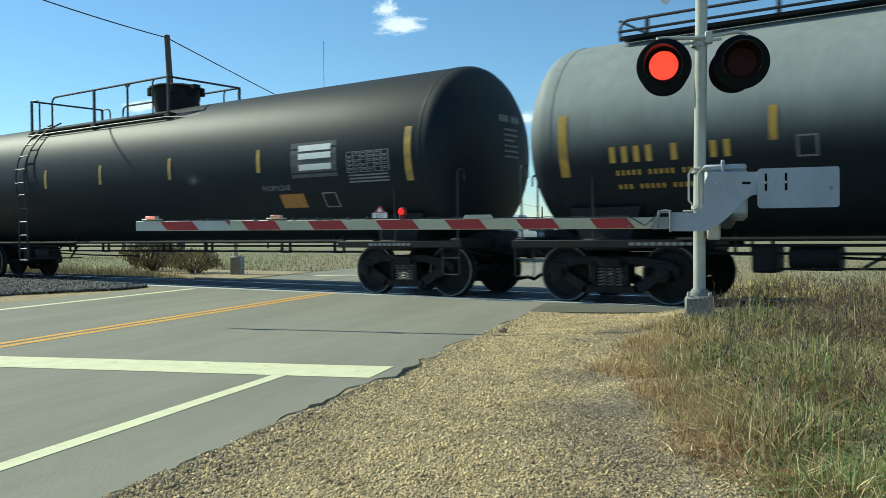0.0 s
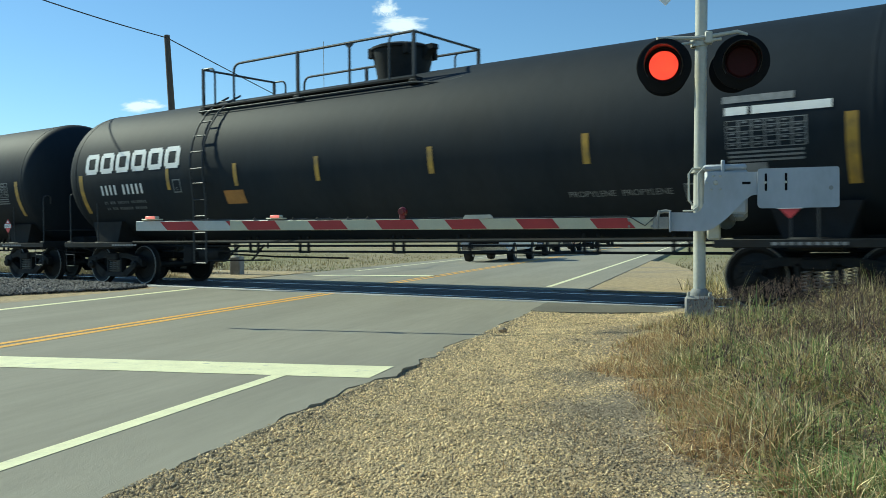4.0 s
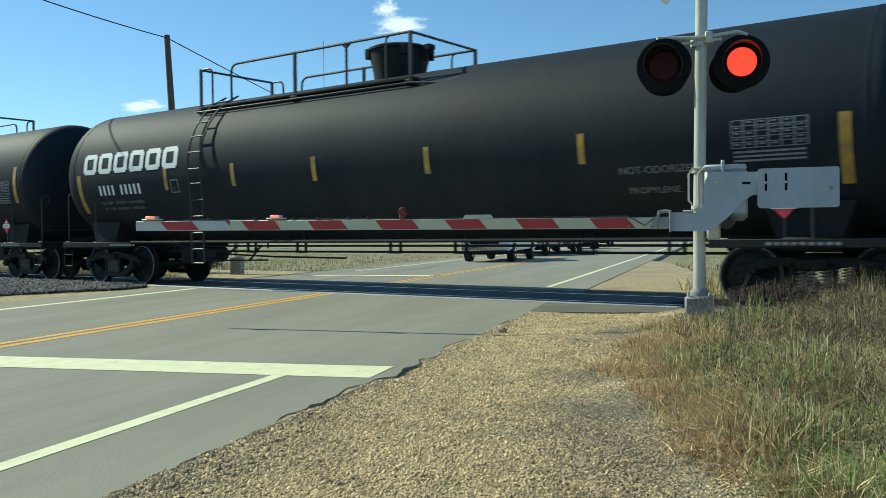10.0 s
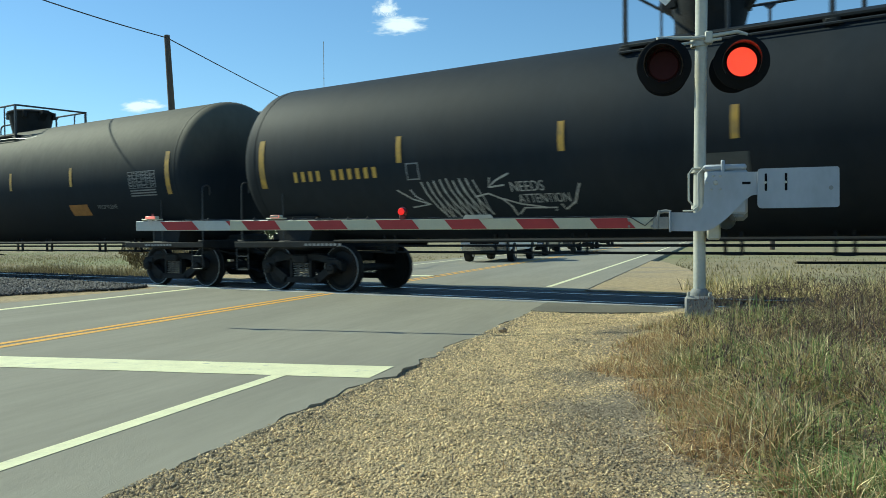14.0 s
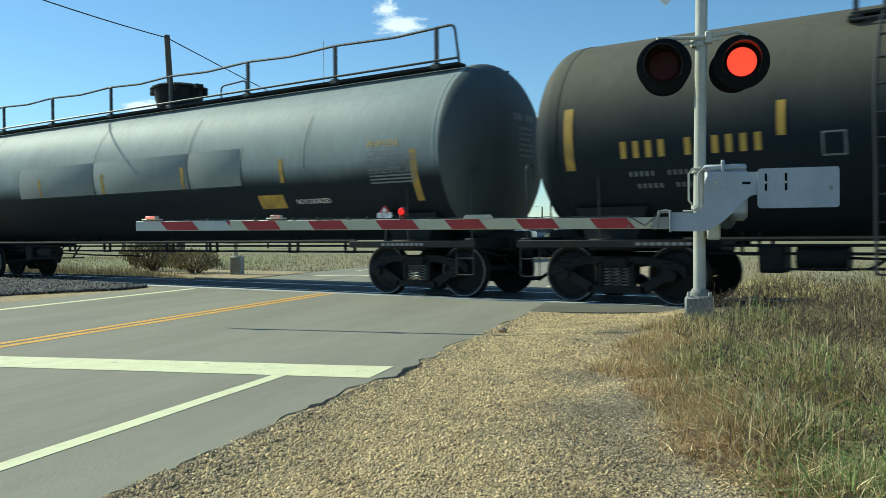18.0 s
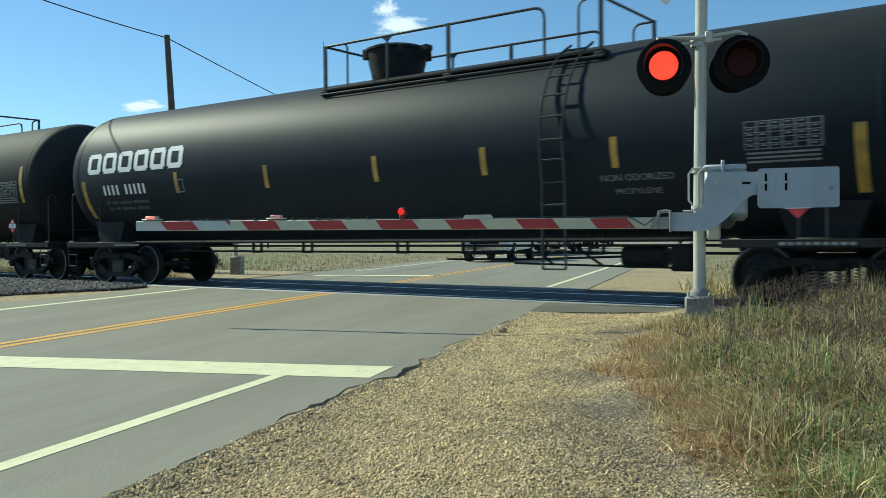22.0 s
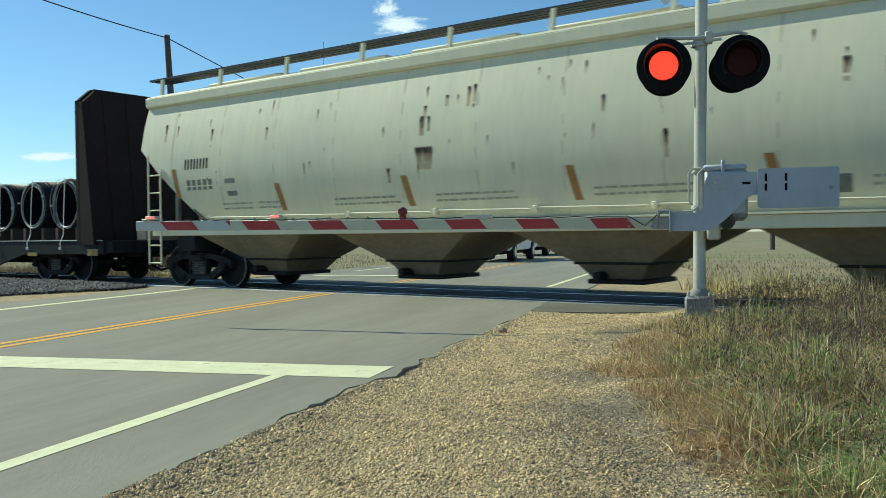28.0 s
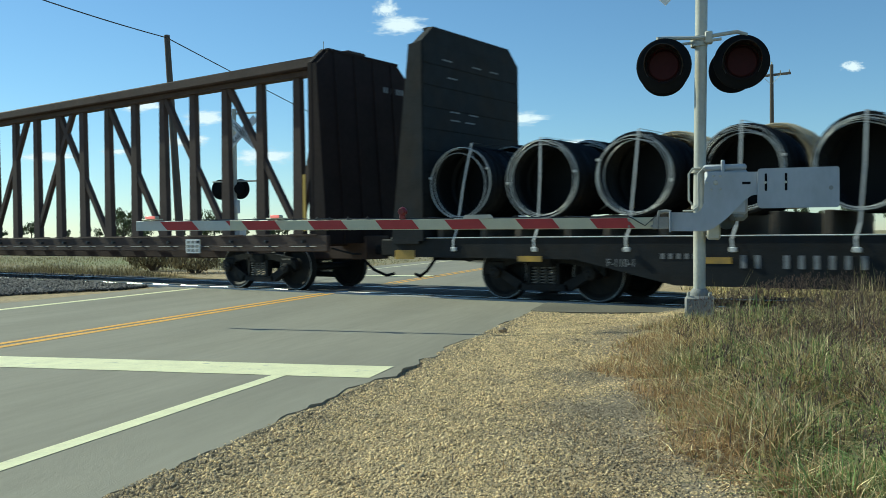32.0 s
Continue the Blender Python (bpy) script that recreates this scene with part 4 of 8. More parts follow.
def coupler(car, x, s):
    """Draft gear, knuckle and air hose at one end; s is the way it points."""
    bm = B()
    box(bm, min(x, x + s * 0.9), max(x, x + s * 0.9), -0.19, 0.19, 0.66, 0.98, 0.02)
    box(bm, min(x + s * 0.8, x + s * 1.55), max(x + s * 0.8, x + s * 1.55), -0.07, 0.07, 0.72, 0.9, 0.02)
    box(bm, min(x + s * 1.5, x + s * 1.86), max(x + s * 1.5, x + s * 1.86), -0.14, 0.1, 0.68, 0.95, 0.05)
    c = part("coupler", bm, "steel", car, "knuckle coupler with its draft gear")
    bm = B()
    tube(bm, [(x + s * 1.0, -0.3, 0.72), (x + s * 1.2, -0.32, 0.66), (x + s * 1.45, -0.26, 0.42), (x + s * 1.7, -0.16, 0.3), (x + s * 1.86, -0.1, 0.34)], 0.03, 8)
    part("air_hose", bm, "matt_black", c, "black rubber air hose")
    bm = B()
    tube(bm, [(x + s * 1.1, -1.1, 0.86), (x + s * 1.2, -0.6, 0.74), (x + s * 1.2, -0.2, 0.72)], 0.02, 6)
    part("uncoupling_lever", bm, "grab", c)
    return c


R_T, C_T = 1.61, 2.615


def on_tank(x, ang, lift=0.0):
    a = radians(ang)
    return Vector((x, -(R_T + lift) * math.cos(a), C_T + (R_T + lift) * math.sin(a)))


def patch(bm, x0, x1, a0, a1, lift=0.006, n=6, skew=0.0, mi=0):
    """A painted rectangle lying on the tank's side."""
    rows = []
    for i in range(n + 1):
        a = a0 + (a1 - a0) * i / n
        d = skew * i / n
        rows.append([bm.verts.new(on_tank(x0 + d, a, lift)), bm.verts.new(on_tank(x1 + d, a, lift))])
    for p, q in zip(rows, rows[1:]):
        f = bm.faces.new((p[0], p[1], q[1], q[0]))
        f.material_index = mi
    return bm


def tank_word(car, text, x, ang, size, material, spacing=1.0, name="lettering"):
    bm = letters(text, size)
    bmesh.ops.subdivide_edges(bm, edges=[e for e in bm.edges if e.calc_length() > 0.25], cuts=2)
    for v in bm.verts:
        v.co = on_tank(x + v.co.x * spacing, ang + math.degrees(v.co.y / R_T), 0.006)
    return part(name, bm, material, car, smooth=False)


def bars(car, x, ang, count, w, h, gap, material, name="stencil_mark", skip=()):
    """Unreadable or private marks as plain upright bars."""
    bm = B()
    for i in range(count):
        if i in skip:
            continue
        patch(bm, x + i * (w + gap), x + i * (w + gap) + w * 0.66, ang, ang + math.degrees(h / R_T), n=1)
    return part(name, bm, material, car, smooth=False)


def table(car, x, ang, w, h, material="dim_white"):
    """A stencilled grid of unreadable test dates."""
    bm = B()
    deg = math.degrees(1 / R_T)
    t = 0.012
    for i in range(6):
        patch(bm, x, x + w, ang - (h * 0.62 * i / 5) * deg, ang - (h * 0.62 * i / 5 + t) * deg, n=1)
    for i in range(7):
        patch(bm, x + w * i / 6 - (0 if i == 0 else t), x + w * i / 6 + t, ang, ang - h * 0.62 * deg, n=4)
    for i in range(3):
        patch(bm, x + 0.02, x + w * 0.97, ang - (h * (0.7 + 0.1 * i)) * deg, ang - (h * (0.7 + 0.1 * i) + 0.03) * deg, n=1)
    for i in range(5):
        for j in range(6):
            if (i * 7 + j * 3) % 5:
                patch(bm, x + w * j / 6 + 0.04, x + w * (j + 1) / 6 - 0.05, ang - (h * 0.62 * (i + 0.3) / 5) * deg, ang - (h * 0.62 * (i + 0.6) / 5) * deg, n=1)
    return part("stencil_table", bm, material, car, "stencilled grid of small marks", smooth=False)


def frame_box(bm, x, ang, w, h, t=0.025):
    deg = math.degrees(1 / R_T)
    patch(bm, x, x + w, ang, ang - t * deg, n=1)
    patch(bm, x, x + w, ang - h * deg, ang - (h + t) * deg, n=1)
    patch(bm, x, x + t, ang, ang - h * deg, n=2)
    patch(bm, x + w - t, x + w, ang, ang - h * deg, n=2)
    return bm


def logo_shapes(car, x, ang, w, h):
    """Six white block rings that stand for the maker's mark."""
    deg = math.degrees(1 / R_T)
    n = 6
    pitch = w / n
    for i in range(n):
        a, b = x + pitch * i, x + pitch * i + pitch * 0.86
        bm = B()
        t = 0.115
        cut = 0.05
        patch(bm, a + cut, b - cut, ang + h * deg, ang + (h - t) * deg, n=2)
        patch(bm, a + cut, b - cut, ang + t * deg, ang, n=2)
        patch(bm, a, a + t + 0.02, ang + (h - cut) * deg, ang + cut * deg, n=4)
        patch(bm, b - t - 0.02, b, ang + (h - cut) * deg, ang + cut * deg, n=4, mi=0)
        part("logo_shape", bm, "white", car, "white block shape of the maker's mark", smooth=False)


def stroke(car, pts, material="chalk", w=0.016):
    """One sprayed line along places on the barrel, given as x and angle."""
    bm = B()
    fine = []
    for (a, b), (c, d) in zip(pts, pts[1:]):
        k = max(1, int(abs(d - b) / 4))
        fine += [(a + (c - a) * i / k, b + (d - b) * i / k) for i in range(k)]
    fine.append(pts[-1])
    deg = math.degrees(1 / R_T)
    prev = None
    for i, (x, a) in enumerate(fine):
        n, m = fine[max(i - 1, 0)], fine[min(i + 1, len(fine) - 1)]
        dx, dz = m[0] - n[0], (m[1] - n[1]) / deg
        q = w / max(1e-6, math.hypot(dx, dz))
        row = [bm.verts.new(on_tank(x - dz * q, a + dx * q * deg, 0.007)), bm.verts.new(on_tank(x + dz * q, a - dx * q * deg, 0.007))]
        if prev:
            bm.faces.new((prev[0], prev[1], row[1], row[0]))
        prev = row
    return part("graffiti_stroke", bm, material, car, "white sprayed graffiti stroke", smooth=False)


def scrawl(car):
    """A scribbled zigzag, arrows on both sides and a hand-lettered warning."""
    r = random.Random(5)
    for k in range(8):
        x = -4.72 + 0.135 * k
        top, low = -20 - r.uniform(0, 2), -46 - r.uniform(0, 3)
        stroke(car, [(x, top), (x + 0.06, top - 8), (x + 0.2, low + 8), (x + 0.3 + r.uniform(-0.03, 0.03), low)])
        stroke(car, [(x + 0.3, low), (x + 0.27, low + 12), (x + 0.135, -20 - r.uniform(0, 2))], w=0.011)
    stroke(car, [(-5.3, -26), (-5.0, -33), (-4.66, -37)])
    stroke(car, [(-5.0, -26), (-4.92, -31), (-4.66, -37), (-5.08, -39)])
    stroke(car, [(-2.92, -19), (-3.2, -23), (-3.36, -27), (-3.3, -21)])
    stroke(car, [(-3.36, -27), (-3.05, -26)])
    stroke(car, [(-3.68, -33), (-3.4, -31), (-3.16, -35), (-3.02, -41), (-3.0, -48)])
    stroke(car, [(-3.14, -35), (-2.85, -39), (-2.4, -42)])
    stroke(car, [(-2.95, -47), (-2.8, -42), (-2.2, -42.5), (-2.25, -45)])
    stroke(car, [(-2.1, -40), (-2.05, -44), (-1.85, -39)])
    stroke(car, [(-1.86, -40), (-1.68, -27)])
    tank_word(car, "NEEDS", -2.95, -30.5, 0.26, "chalk", 0.82)
    tank_word(car, "ATTENTION", -2.85, -38.5, 0.25, "chalk", 0.68)


def placard(car, x, text="1077", y=-1.42, z=1.46):
    bm = B()
    box(bm, x - 0.012, x + 0.012, y + 0.02, y + 0.045, 0.95, z + 0.02)
    p = part("placard_post", bm, "grab", car)
    bm = B()
    s = 0.19
    prism(bm, [(x, z - s), (x + s, z), (x, z + s), (x - s, z)], y - 0.004, y + 0.004)
    d = part("placard", bm, "red_sign", car, "red diamond hazard placard")
    bm = B()
    box(bm, x - 0.17, x + 0.17, y - 0.009, y - 0.0045, z - 0.055, z + 0.055)
    part("number_panel", bm, "white", d)
    bm = letters(text, 0.11)
    for v in bm.verts:
        v.co = Vector((x - 0.125 + v.co.x, y - 0.0125, z - 0.038 + v.co.y))
    part("number", bm, "matt_black", d, smooth=False)
    bm = B()
    prism(bm, [(x, z + 0.07), (x + 0.06, z + 0.08), (x, z + 0.15), (x - 0.06, z + 0.08)], y - 0.009, y - 0.0045)
    part("flame_mark", bm, "white", d, smooth=False)


def hoop(car, pts, r=0.02, name="grab_rail"):
    bm = B()
    tube(bm, pts, r, 8)
    return part(name, bm, "grab", car)


def rounded(pts, r=0.12, n=4):
    """A bent bar: corners rounded off."""
    pts = [Vector(p) for p in pts]
    out = [pts[0]]
    for a, b, c in zip(pts, pts[1:], pts[2:]):
        u, v = (a - b), (c - b)
        k = min(r, u.length / 2, v.length / 2)
        p, q = b + u.normalized() * k, b + v.normalized() * k
        for i in range(n + 1):
            t = i / n
            out.append((p * (1 - t) + b * t) * (1 - t) + (b * (1 - t) + q * t) * t)
    return out + [pts[-1]]


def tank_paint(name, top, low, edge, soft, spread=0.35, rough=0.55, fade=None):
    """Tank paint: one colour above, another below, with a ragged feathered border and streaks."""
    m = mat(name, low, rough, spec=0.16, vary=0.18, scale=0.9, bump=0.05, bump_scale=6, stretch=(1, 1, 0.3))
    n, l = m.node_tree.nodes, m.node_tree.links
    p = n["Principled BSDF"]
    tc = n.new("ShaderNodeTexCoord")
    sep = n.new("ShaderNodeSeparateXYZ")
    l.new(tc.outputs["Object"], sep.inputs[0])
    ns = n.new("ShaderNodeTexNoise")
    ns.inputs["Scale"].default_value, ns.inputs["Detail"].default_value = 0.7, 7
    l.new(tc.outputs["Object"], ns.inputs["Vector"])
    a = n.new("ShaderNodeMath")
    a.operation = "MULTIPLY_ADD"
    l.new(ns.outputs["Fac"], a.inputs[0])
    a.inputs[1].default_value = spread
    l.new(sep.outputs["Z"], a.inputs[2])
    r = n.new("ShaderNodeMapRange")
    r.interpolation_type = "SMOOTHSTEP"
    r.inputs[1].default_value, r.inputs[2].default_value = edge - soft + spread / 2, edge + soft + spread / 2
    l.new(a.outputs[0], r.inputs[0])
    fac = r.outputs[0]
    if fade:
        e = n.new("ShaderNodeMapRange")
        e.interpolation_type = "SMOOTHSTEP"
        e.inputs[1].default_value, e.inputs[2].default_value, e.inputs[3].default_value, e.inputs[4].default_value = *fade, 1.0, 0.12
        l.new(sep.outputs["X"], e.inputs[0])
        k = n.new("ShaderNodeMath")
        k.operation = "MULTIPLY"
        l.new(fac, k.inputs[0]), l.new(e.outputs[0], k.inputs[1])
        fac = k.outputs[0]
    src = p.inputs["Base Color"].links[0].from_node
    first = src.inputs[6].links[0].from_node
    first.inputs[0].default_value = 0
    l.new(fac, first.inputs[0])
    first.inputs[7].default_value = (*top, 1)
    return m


PAINT = dict(
    black="black_tank",
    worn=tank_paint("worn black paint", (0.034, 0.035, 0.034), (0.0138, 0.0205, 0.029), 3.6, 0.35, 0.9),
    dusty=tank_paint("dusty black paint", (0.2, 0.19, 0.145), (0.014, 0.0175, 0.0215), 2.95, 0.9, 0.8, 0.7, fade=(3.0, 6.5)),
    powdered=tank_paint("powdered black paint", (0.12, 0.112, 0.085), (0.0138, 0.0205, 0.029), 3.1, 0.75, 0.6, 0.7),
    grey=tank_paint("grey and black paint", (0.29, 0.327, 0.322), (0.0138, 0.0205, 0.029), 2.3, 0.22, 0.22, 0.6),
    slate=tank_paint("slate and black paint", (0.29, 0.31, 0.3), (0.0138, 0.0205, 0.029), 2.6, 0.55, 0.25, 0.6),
)


def tank_car(centre, paint, label, flip=False, half=8.12, mark="yellow", logo=False, full_walk=False, extras=None, heads=9.0, tape=None, tape_top=8, span=None):
    car = thing("tank_car", label, "tank car", pose(0, TRACK_Y, 0), "cars of the freight train")
    MOVERS.append((car, centre))
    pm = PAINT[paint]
    f = -1 if flip else 1           # the side to which the ladder lies is -x unless flipped
    # barrel with dished heads
    bm = B()
    tip = 0.58
    prof = [(0.0, -heads - tip)]
    for a in (80, 65, 50, 38, 27, 17, 8):
        prof.append((R_T * math.cos(radians(a)) ** 0.72, -heads - tip * math.sin(radians(a))))
    prof += [(R_T, -heads)]
    prof += [(R_T, -heads + (2 * heads) * i / 8) for i in range(1, 8)]
    prof += [(r, -h) for r, h in prof[:8][::-1]][:0]
    prof += [(R_T, heads)] + [(r, -h) for r, h in reversed(prof[:8])]
    lathe(bm, prof, 64, "X", m=Matrix.Translation((0, 0, C_T)))
    # the grey car's +x head has its shade painted in
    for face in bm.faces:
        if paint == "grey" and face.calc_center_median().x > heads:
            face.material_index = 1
    part("tank", bm, [pm, "head_shade"] if paint == "grey" else pm, car, "")
    # jacket bands that show as faint raised rings
    for x in (-heads + 0.12, heads - 0.12):
        bm = B()
        lathe(bm, [(R_T - 0.01, x - 0.03), (R_T + 0.006, x - 0.025), (R_T + 0.006, x + 0.025), (R_T - 0.01, x + 0.03)], 64, "X", m=Matrix.Translation((0, 0, C_T)))
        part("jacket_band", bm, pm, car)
    # underframe
    for s in (-1, 1):
        bm = B()
        xs = sorted((s * (half - 0.35), s * (half + 0.35)))
        prism(bm, [(xs[0] - 0.25, 1.5), (xs[1] + 0.25, 1.5), (xs[1], 0.84), (xs[0], 0.84)], -1.25, 1.25)
        box(bm, xs[0] + 0.05, xs[1] - 0.05, -1.42, 1.42, 0.86, 1.02, 0.02)
        part("bolster", bm, "steel", car, "black saddle above the bogie")
        bm = B()
        a, b = sorted((s * (half - 1.4), s * (half + 1.6)))
        box(bm, a, b, -0.36, 0.36, 0.8, 1.16, 0.03)
        a, b = sorted((s * (half + 1.3), s * (half + 1.52)))
        box(bm, a, b, -1.42, 1.42, 0.86, 1.04, 0.02)
        part("stub_sill", bm, "steel", car)
        bm = B()
        a, b = sorted((s * (half - 1.3), s * (half + 1.55)))
        box(bm, a, b, -1.46, -1.4, 0.88, 1.0, 0.01)
        part("side_sill", bm, "steel", car)
        bm = B()
        box(bm, a, b, 1.4, 1.46, 0.88, 1.0, 0.01)
        part("side_sill", bm, "steel", car)
        bm = B()
        for i in range(9):
            a = s * (half - 0.5) + i * 0.11
            box(bm, a, a + 0.075, -1.4655, -1.461, 0.915, 0.96)
        part("stencil_mark", bm, "dim_white", car, "small pale marks on the sill", smooth=False)
        bm = B()
        xe = s * (half + 1.42)
        for side in (-1, 1):
            tube(bm, rounded([(xe, side * 1.36, 1.0), (xe, side * 1.36, 2.22), (xe, side * 1.16, 2.24), (xe, side * 1.16, 2.02)], 0.1), 0.017, 8)
        tube(bm, rounded([(xe, -1.36, 1.32), (xe, 1.36, 1.32)], 0.1), 0.014, 8)
        part("end_rail", bm, "grab", car, "bent black end handrail")
        hoop(car, rounded([(s * (half + 0.1), -1.43, 1.0), (s * (half + 0.1), -1.46, 2.1), (s * (half + 0.16), -1.34, 2.2)], 0.08), 0.014, "side_handhold")
        bm = B()
        for z in (0.42, 0.7):
            tube(bm, rounded([(s * (half + 1.15), -1.44, 0.95), (s * (half + 1.15), -1.44, z), (s * (half + 1.5), -1.44, z), (s * (half + 1.5), -1.44, 0.95)], 0.05), 0.01, 6)
        part("sill_step", bm, "grab", car)
        bogie(car, s * half)
        coupler(car, s * (half + 0.2), s)
    # pipes and hangers beneath the barrel
    bm = B()
    for y in (-1.36,):
        tube(bm, [(-half + 1.2, y, 1.0), (half - 1.2, y, 1.0)], 0.032, 8)
    part("side_pipe", bm, "steel", car, "long pipe under the barrel")
    for z, y in ((0.9, -0.55), (0.78, -0.5)):
        bm = B()
        tube(bm, [(-half + 1.1, y, z), (half - 1.1, y, z)], 0.022, 8)
        part("brake_pipe", bm, "steel", car)
    for i in range(7):
        x = -half + 2.0 + i * (2 * half - 4.0) / 6 + (0.3 if i % 2 else -0.2)
        bm = B()
        box(bm, x - 0.05, x - 0.01, -0.56, -0.51, 0.75, 1.15)
        box(bm, x + 0.2, x + 0.24, -0.56, -0.51, 0.75, 1.15)
        box(bm, x - 0.05, x + 0.24, -0.56, -0.51, 0.75, 0.78)
        part("pipe_hanger", bm, "steel", car)
    # brake gear near the middle
    bm = B()
    tube(bm, [(f * -5.6, -0.35, 0.72), (f * -4.9, -0.35, 0.72)], 0.19, 14)
    part("air_reservoir", bm, "steel", car, "black brake reservoir")
    bm = B()
    box(bm, min(f * -6.1, f * -5.75), max(f * -6.1, f * -5.75), -0.6, -0.1, 0.5, 0.9, 0.03)
    part("control_valve", bm, "steel", car)
    bm = B()
    tube(bm, [(f * -4.9, -0.4, 0.72), (f * -3.2, -0.3, 0.66), (f * -1.2, -0.2, 0.64)], 0.02, 6)
    tube(bm, [(f * -4.6, -0.6, 0.58), (f * -4.1, -0.6, 0.9)], 0.025, 6)
    tube(bm, [(f * -3.7, -0.6, 0.58), (f * -3.3, -0.6, 0.92)], 0.025, 6)
    tube(bm, [(f * -5.9, -0.7, 0.56), (f * -3.0, -0.7, 0.6)], 0.018, 6)
    part("brake_rod", bm, "steel", car, "brake rods and levers")
    # manway dome and its guard
    bm = B()
    lathe(bm, [(0.0, 4.15), (0.5, 4.15), (0.53, 4.34), (0.57, 4.5), (0.6, 4.72), (0.64, 4.74), (0.64, 4.78), (0.52, 4.83), (0.0, 4.86)], 28, m=Matrix.Translation((0.12 * f, 0, 0)))
    for k in range(4):
        a = radians(45 + 90 * k)
        box(bm, 0.12 * f + 0.62 * math.cos(a) - 0.06, 0.12 * f + 0.62 * math.cos(a) + 0.06, 0.62 * math.sin(a) - 0.05, 0.62 * math.sin(a) + 0.05, 4.58, 4.78, 0.01)
    for e in (-1, 1):
        xe = 0.12 * f + e * 0.64
        prism(bm, [(xe - e * 0.06, 4.77), (xe + e * 0.16, 4.79), (xe + e * 0.17, 4.7), (xe + e * 0.06, 4.66), (xe - e * 0.06, 4.5)], -0.1, 0.1)
    dome = part("dome", bm, "steel", car, "black valve housing on the crown")
    # walkway
    xa, xb = (-heads + 0.1, heads - 0.1) if full_walk else sorted((f * -4.75, f * 1.28))
    xa, xb = span or (xa, xb)
    plain = not span and not full_walk
    shift = 0.14 if flip else 0.0
    top = 4.42 if span else 4.8 if plain else 4.86
    for y in (-0.95, 0.95) if plain else (-0.72, 0.72):
        zb = 3.93 if plain else 4.12
        bm = B()
        box(bm, xa + shift, xb + shift, y - 0.14, y + 0.14, zb, zb + 0.05, 0.01)
        part("running_plank", bm, "steel", car, "running board on the crown")
        bm = B()
        if plain:
            e = 1 if y > 0 else -1
            tube(bm, [(xa + shift, e * 1.13, 3.86), (xb + shift, e * 1.13, 3.86), (xb + shift + 0.6 * f, e * 1.06, 3.8), (xb + shift + 1.0 * f, e * 1.0, 3.86)] if f > 0 else [(xb + shift, e * 1.13, 3.86), (xa + shift, e * 1.13, 3.86)], 0.02, 6)
        else:
            tube(bm, [(xa, y * 1.2, 4.24), (xb, y * 1.2, 4.24)], 0.022, 6)
        part("toe_rail", bm, "grab", car)
    if full_walk:
        for x in (-6.75, -4.2, -1.52, 0.86, 3.54, 6.1, 8.6):
            bm = B()
            box(bm, x - 0.035, x + 0.035, -0.83, -0.77, 4.1, top, 0.006)
            box(bm, x - 0.1, x + 0.1, -0.88, -0.76, 4.1, 4.2, 0.02)
            part("rail_post", bm, "grab", car)
        xs = [xa, -6.75, -4.2, -1.52, 0.86, 3.54, 6.1, xb]
        pts = [(xa, -0.8, 4.15), (xa, -0.8, top - 0.02)]
        for p, q in zip(xs, xs[1:]):
            pts += [(p + 0.1, -0.8, top), ((p + q) / 2, -0.8, top - 0.05), (q - 0.1, -0.8, top)]
        pts += [(xb, -0.8, 4.15)]
        hoop(car, rounded(pts, 0.12), 0.024, "top_rail")
        for x, w in ((-0.75, 0.5), (1.15, 0.9)):
            hoop(car, rounded([(x, 0.45, 4.2), (x, 0.45, top - 0.1), (x + w, 0.45, top - 0.05), (x + w, 0.45, 4.2)], 0.12), 0.02, "dome_guard")
    elif span:
        for y in (-0.8, 0.8):
            for i in range(4):
                x = xa + (xb - xa) * (0.0, 0.15, 0.4, 1.0)[i] + (0.45 if i == 0 else 0.0)
                bm = B()
                box(bm, x - 0.03, x + 0.03, y - 0.025, y + 0.025, 4.12, top, 0.004)
                part("rail_post", bm, "grab", car)
            hoop(car, rounded([(xa, y, 4.1), (xa, y, top), (xb, y, top), (xb, y, 4.1)], 0.16), 0.023, "top_rail")
        for x in (xa, xb):
            hoop(car, rounded([(x, -0.8, top), (x, 0.8, top)], 0.1), 0.022, "cross_rail")
    else:
        # two guard rails with a gap at the ladder, and a bar across each end
        at = lambda x: f * x + shift
        for y in (-1.05, 1.05):
            for x, w in ((-4.69, 0.032), (1.22, 0.032), (-1.75, 0.034)):
                bm = B()
                box(bm, at(x) - w, at(x) + w, y - 0.025, y + 0.025, 3.92, top + 0.02, 0.004)
                part("rail_post", bm, "grab", car)
            bm = B()
            box(bm, at(-0.35) - 0.02, at(-0.35) + 0.02, y - 0.02, y + 0.02, 3.92, top - 0.04, 0.004)
            prism(bm, [(at(-0.35) - 0.14, top), (at(-0.35) + 0.14, top), (at(-0.35) + 0.03, top - 0.09), (at(-0.35) - 0.03, top - 0.09)], y - 0.015, y + 0.015)
            part("rail_post", bm, "grab", car, "thin post with a gusset under the rail")
            hoop(car, rounded([(at(-3.68), y, 3.93), (at(-3.68), y, top), (at(1.22), y, top)], 0.2), 0.025, "top_rail")
            hoop(car, rounded([(at(0.64), y, 3.93), (at(0.64), y, top), (at(0.9), y, top)], 0.2), 0.02, "brace_rail")
            hoop(car, rounded([(at(-4.3), y, 3.93), (at(-4.3), y, top), (at(-4.69), y, top)], 0.16), 0.022, "top_rail")
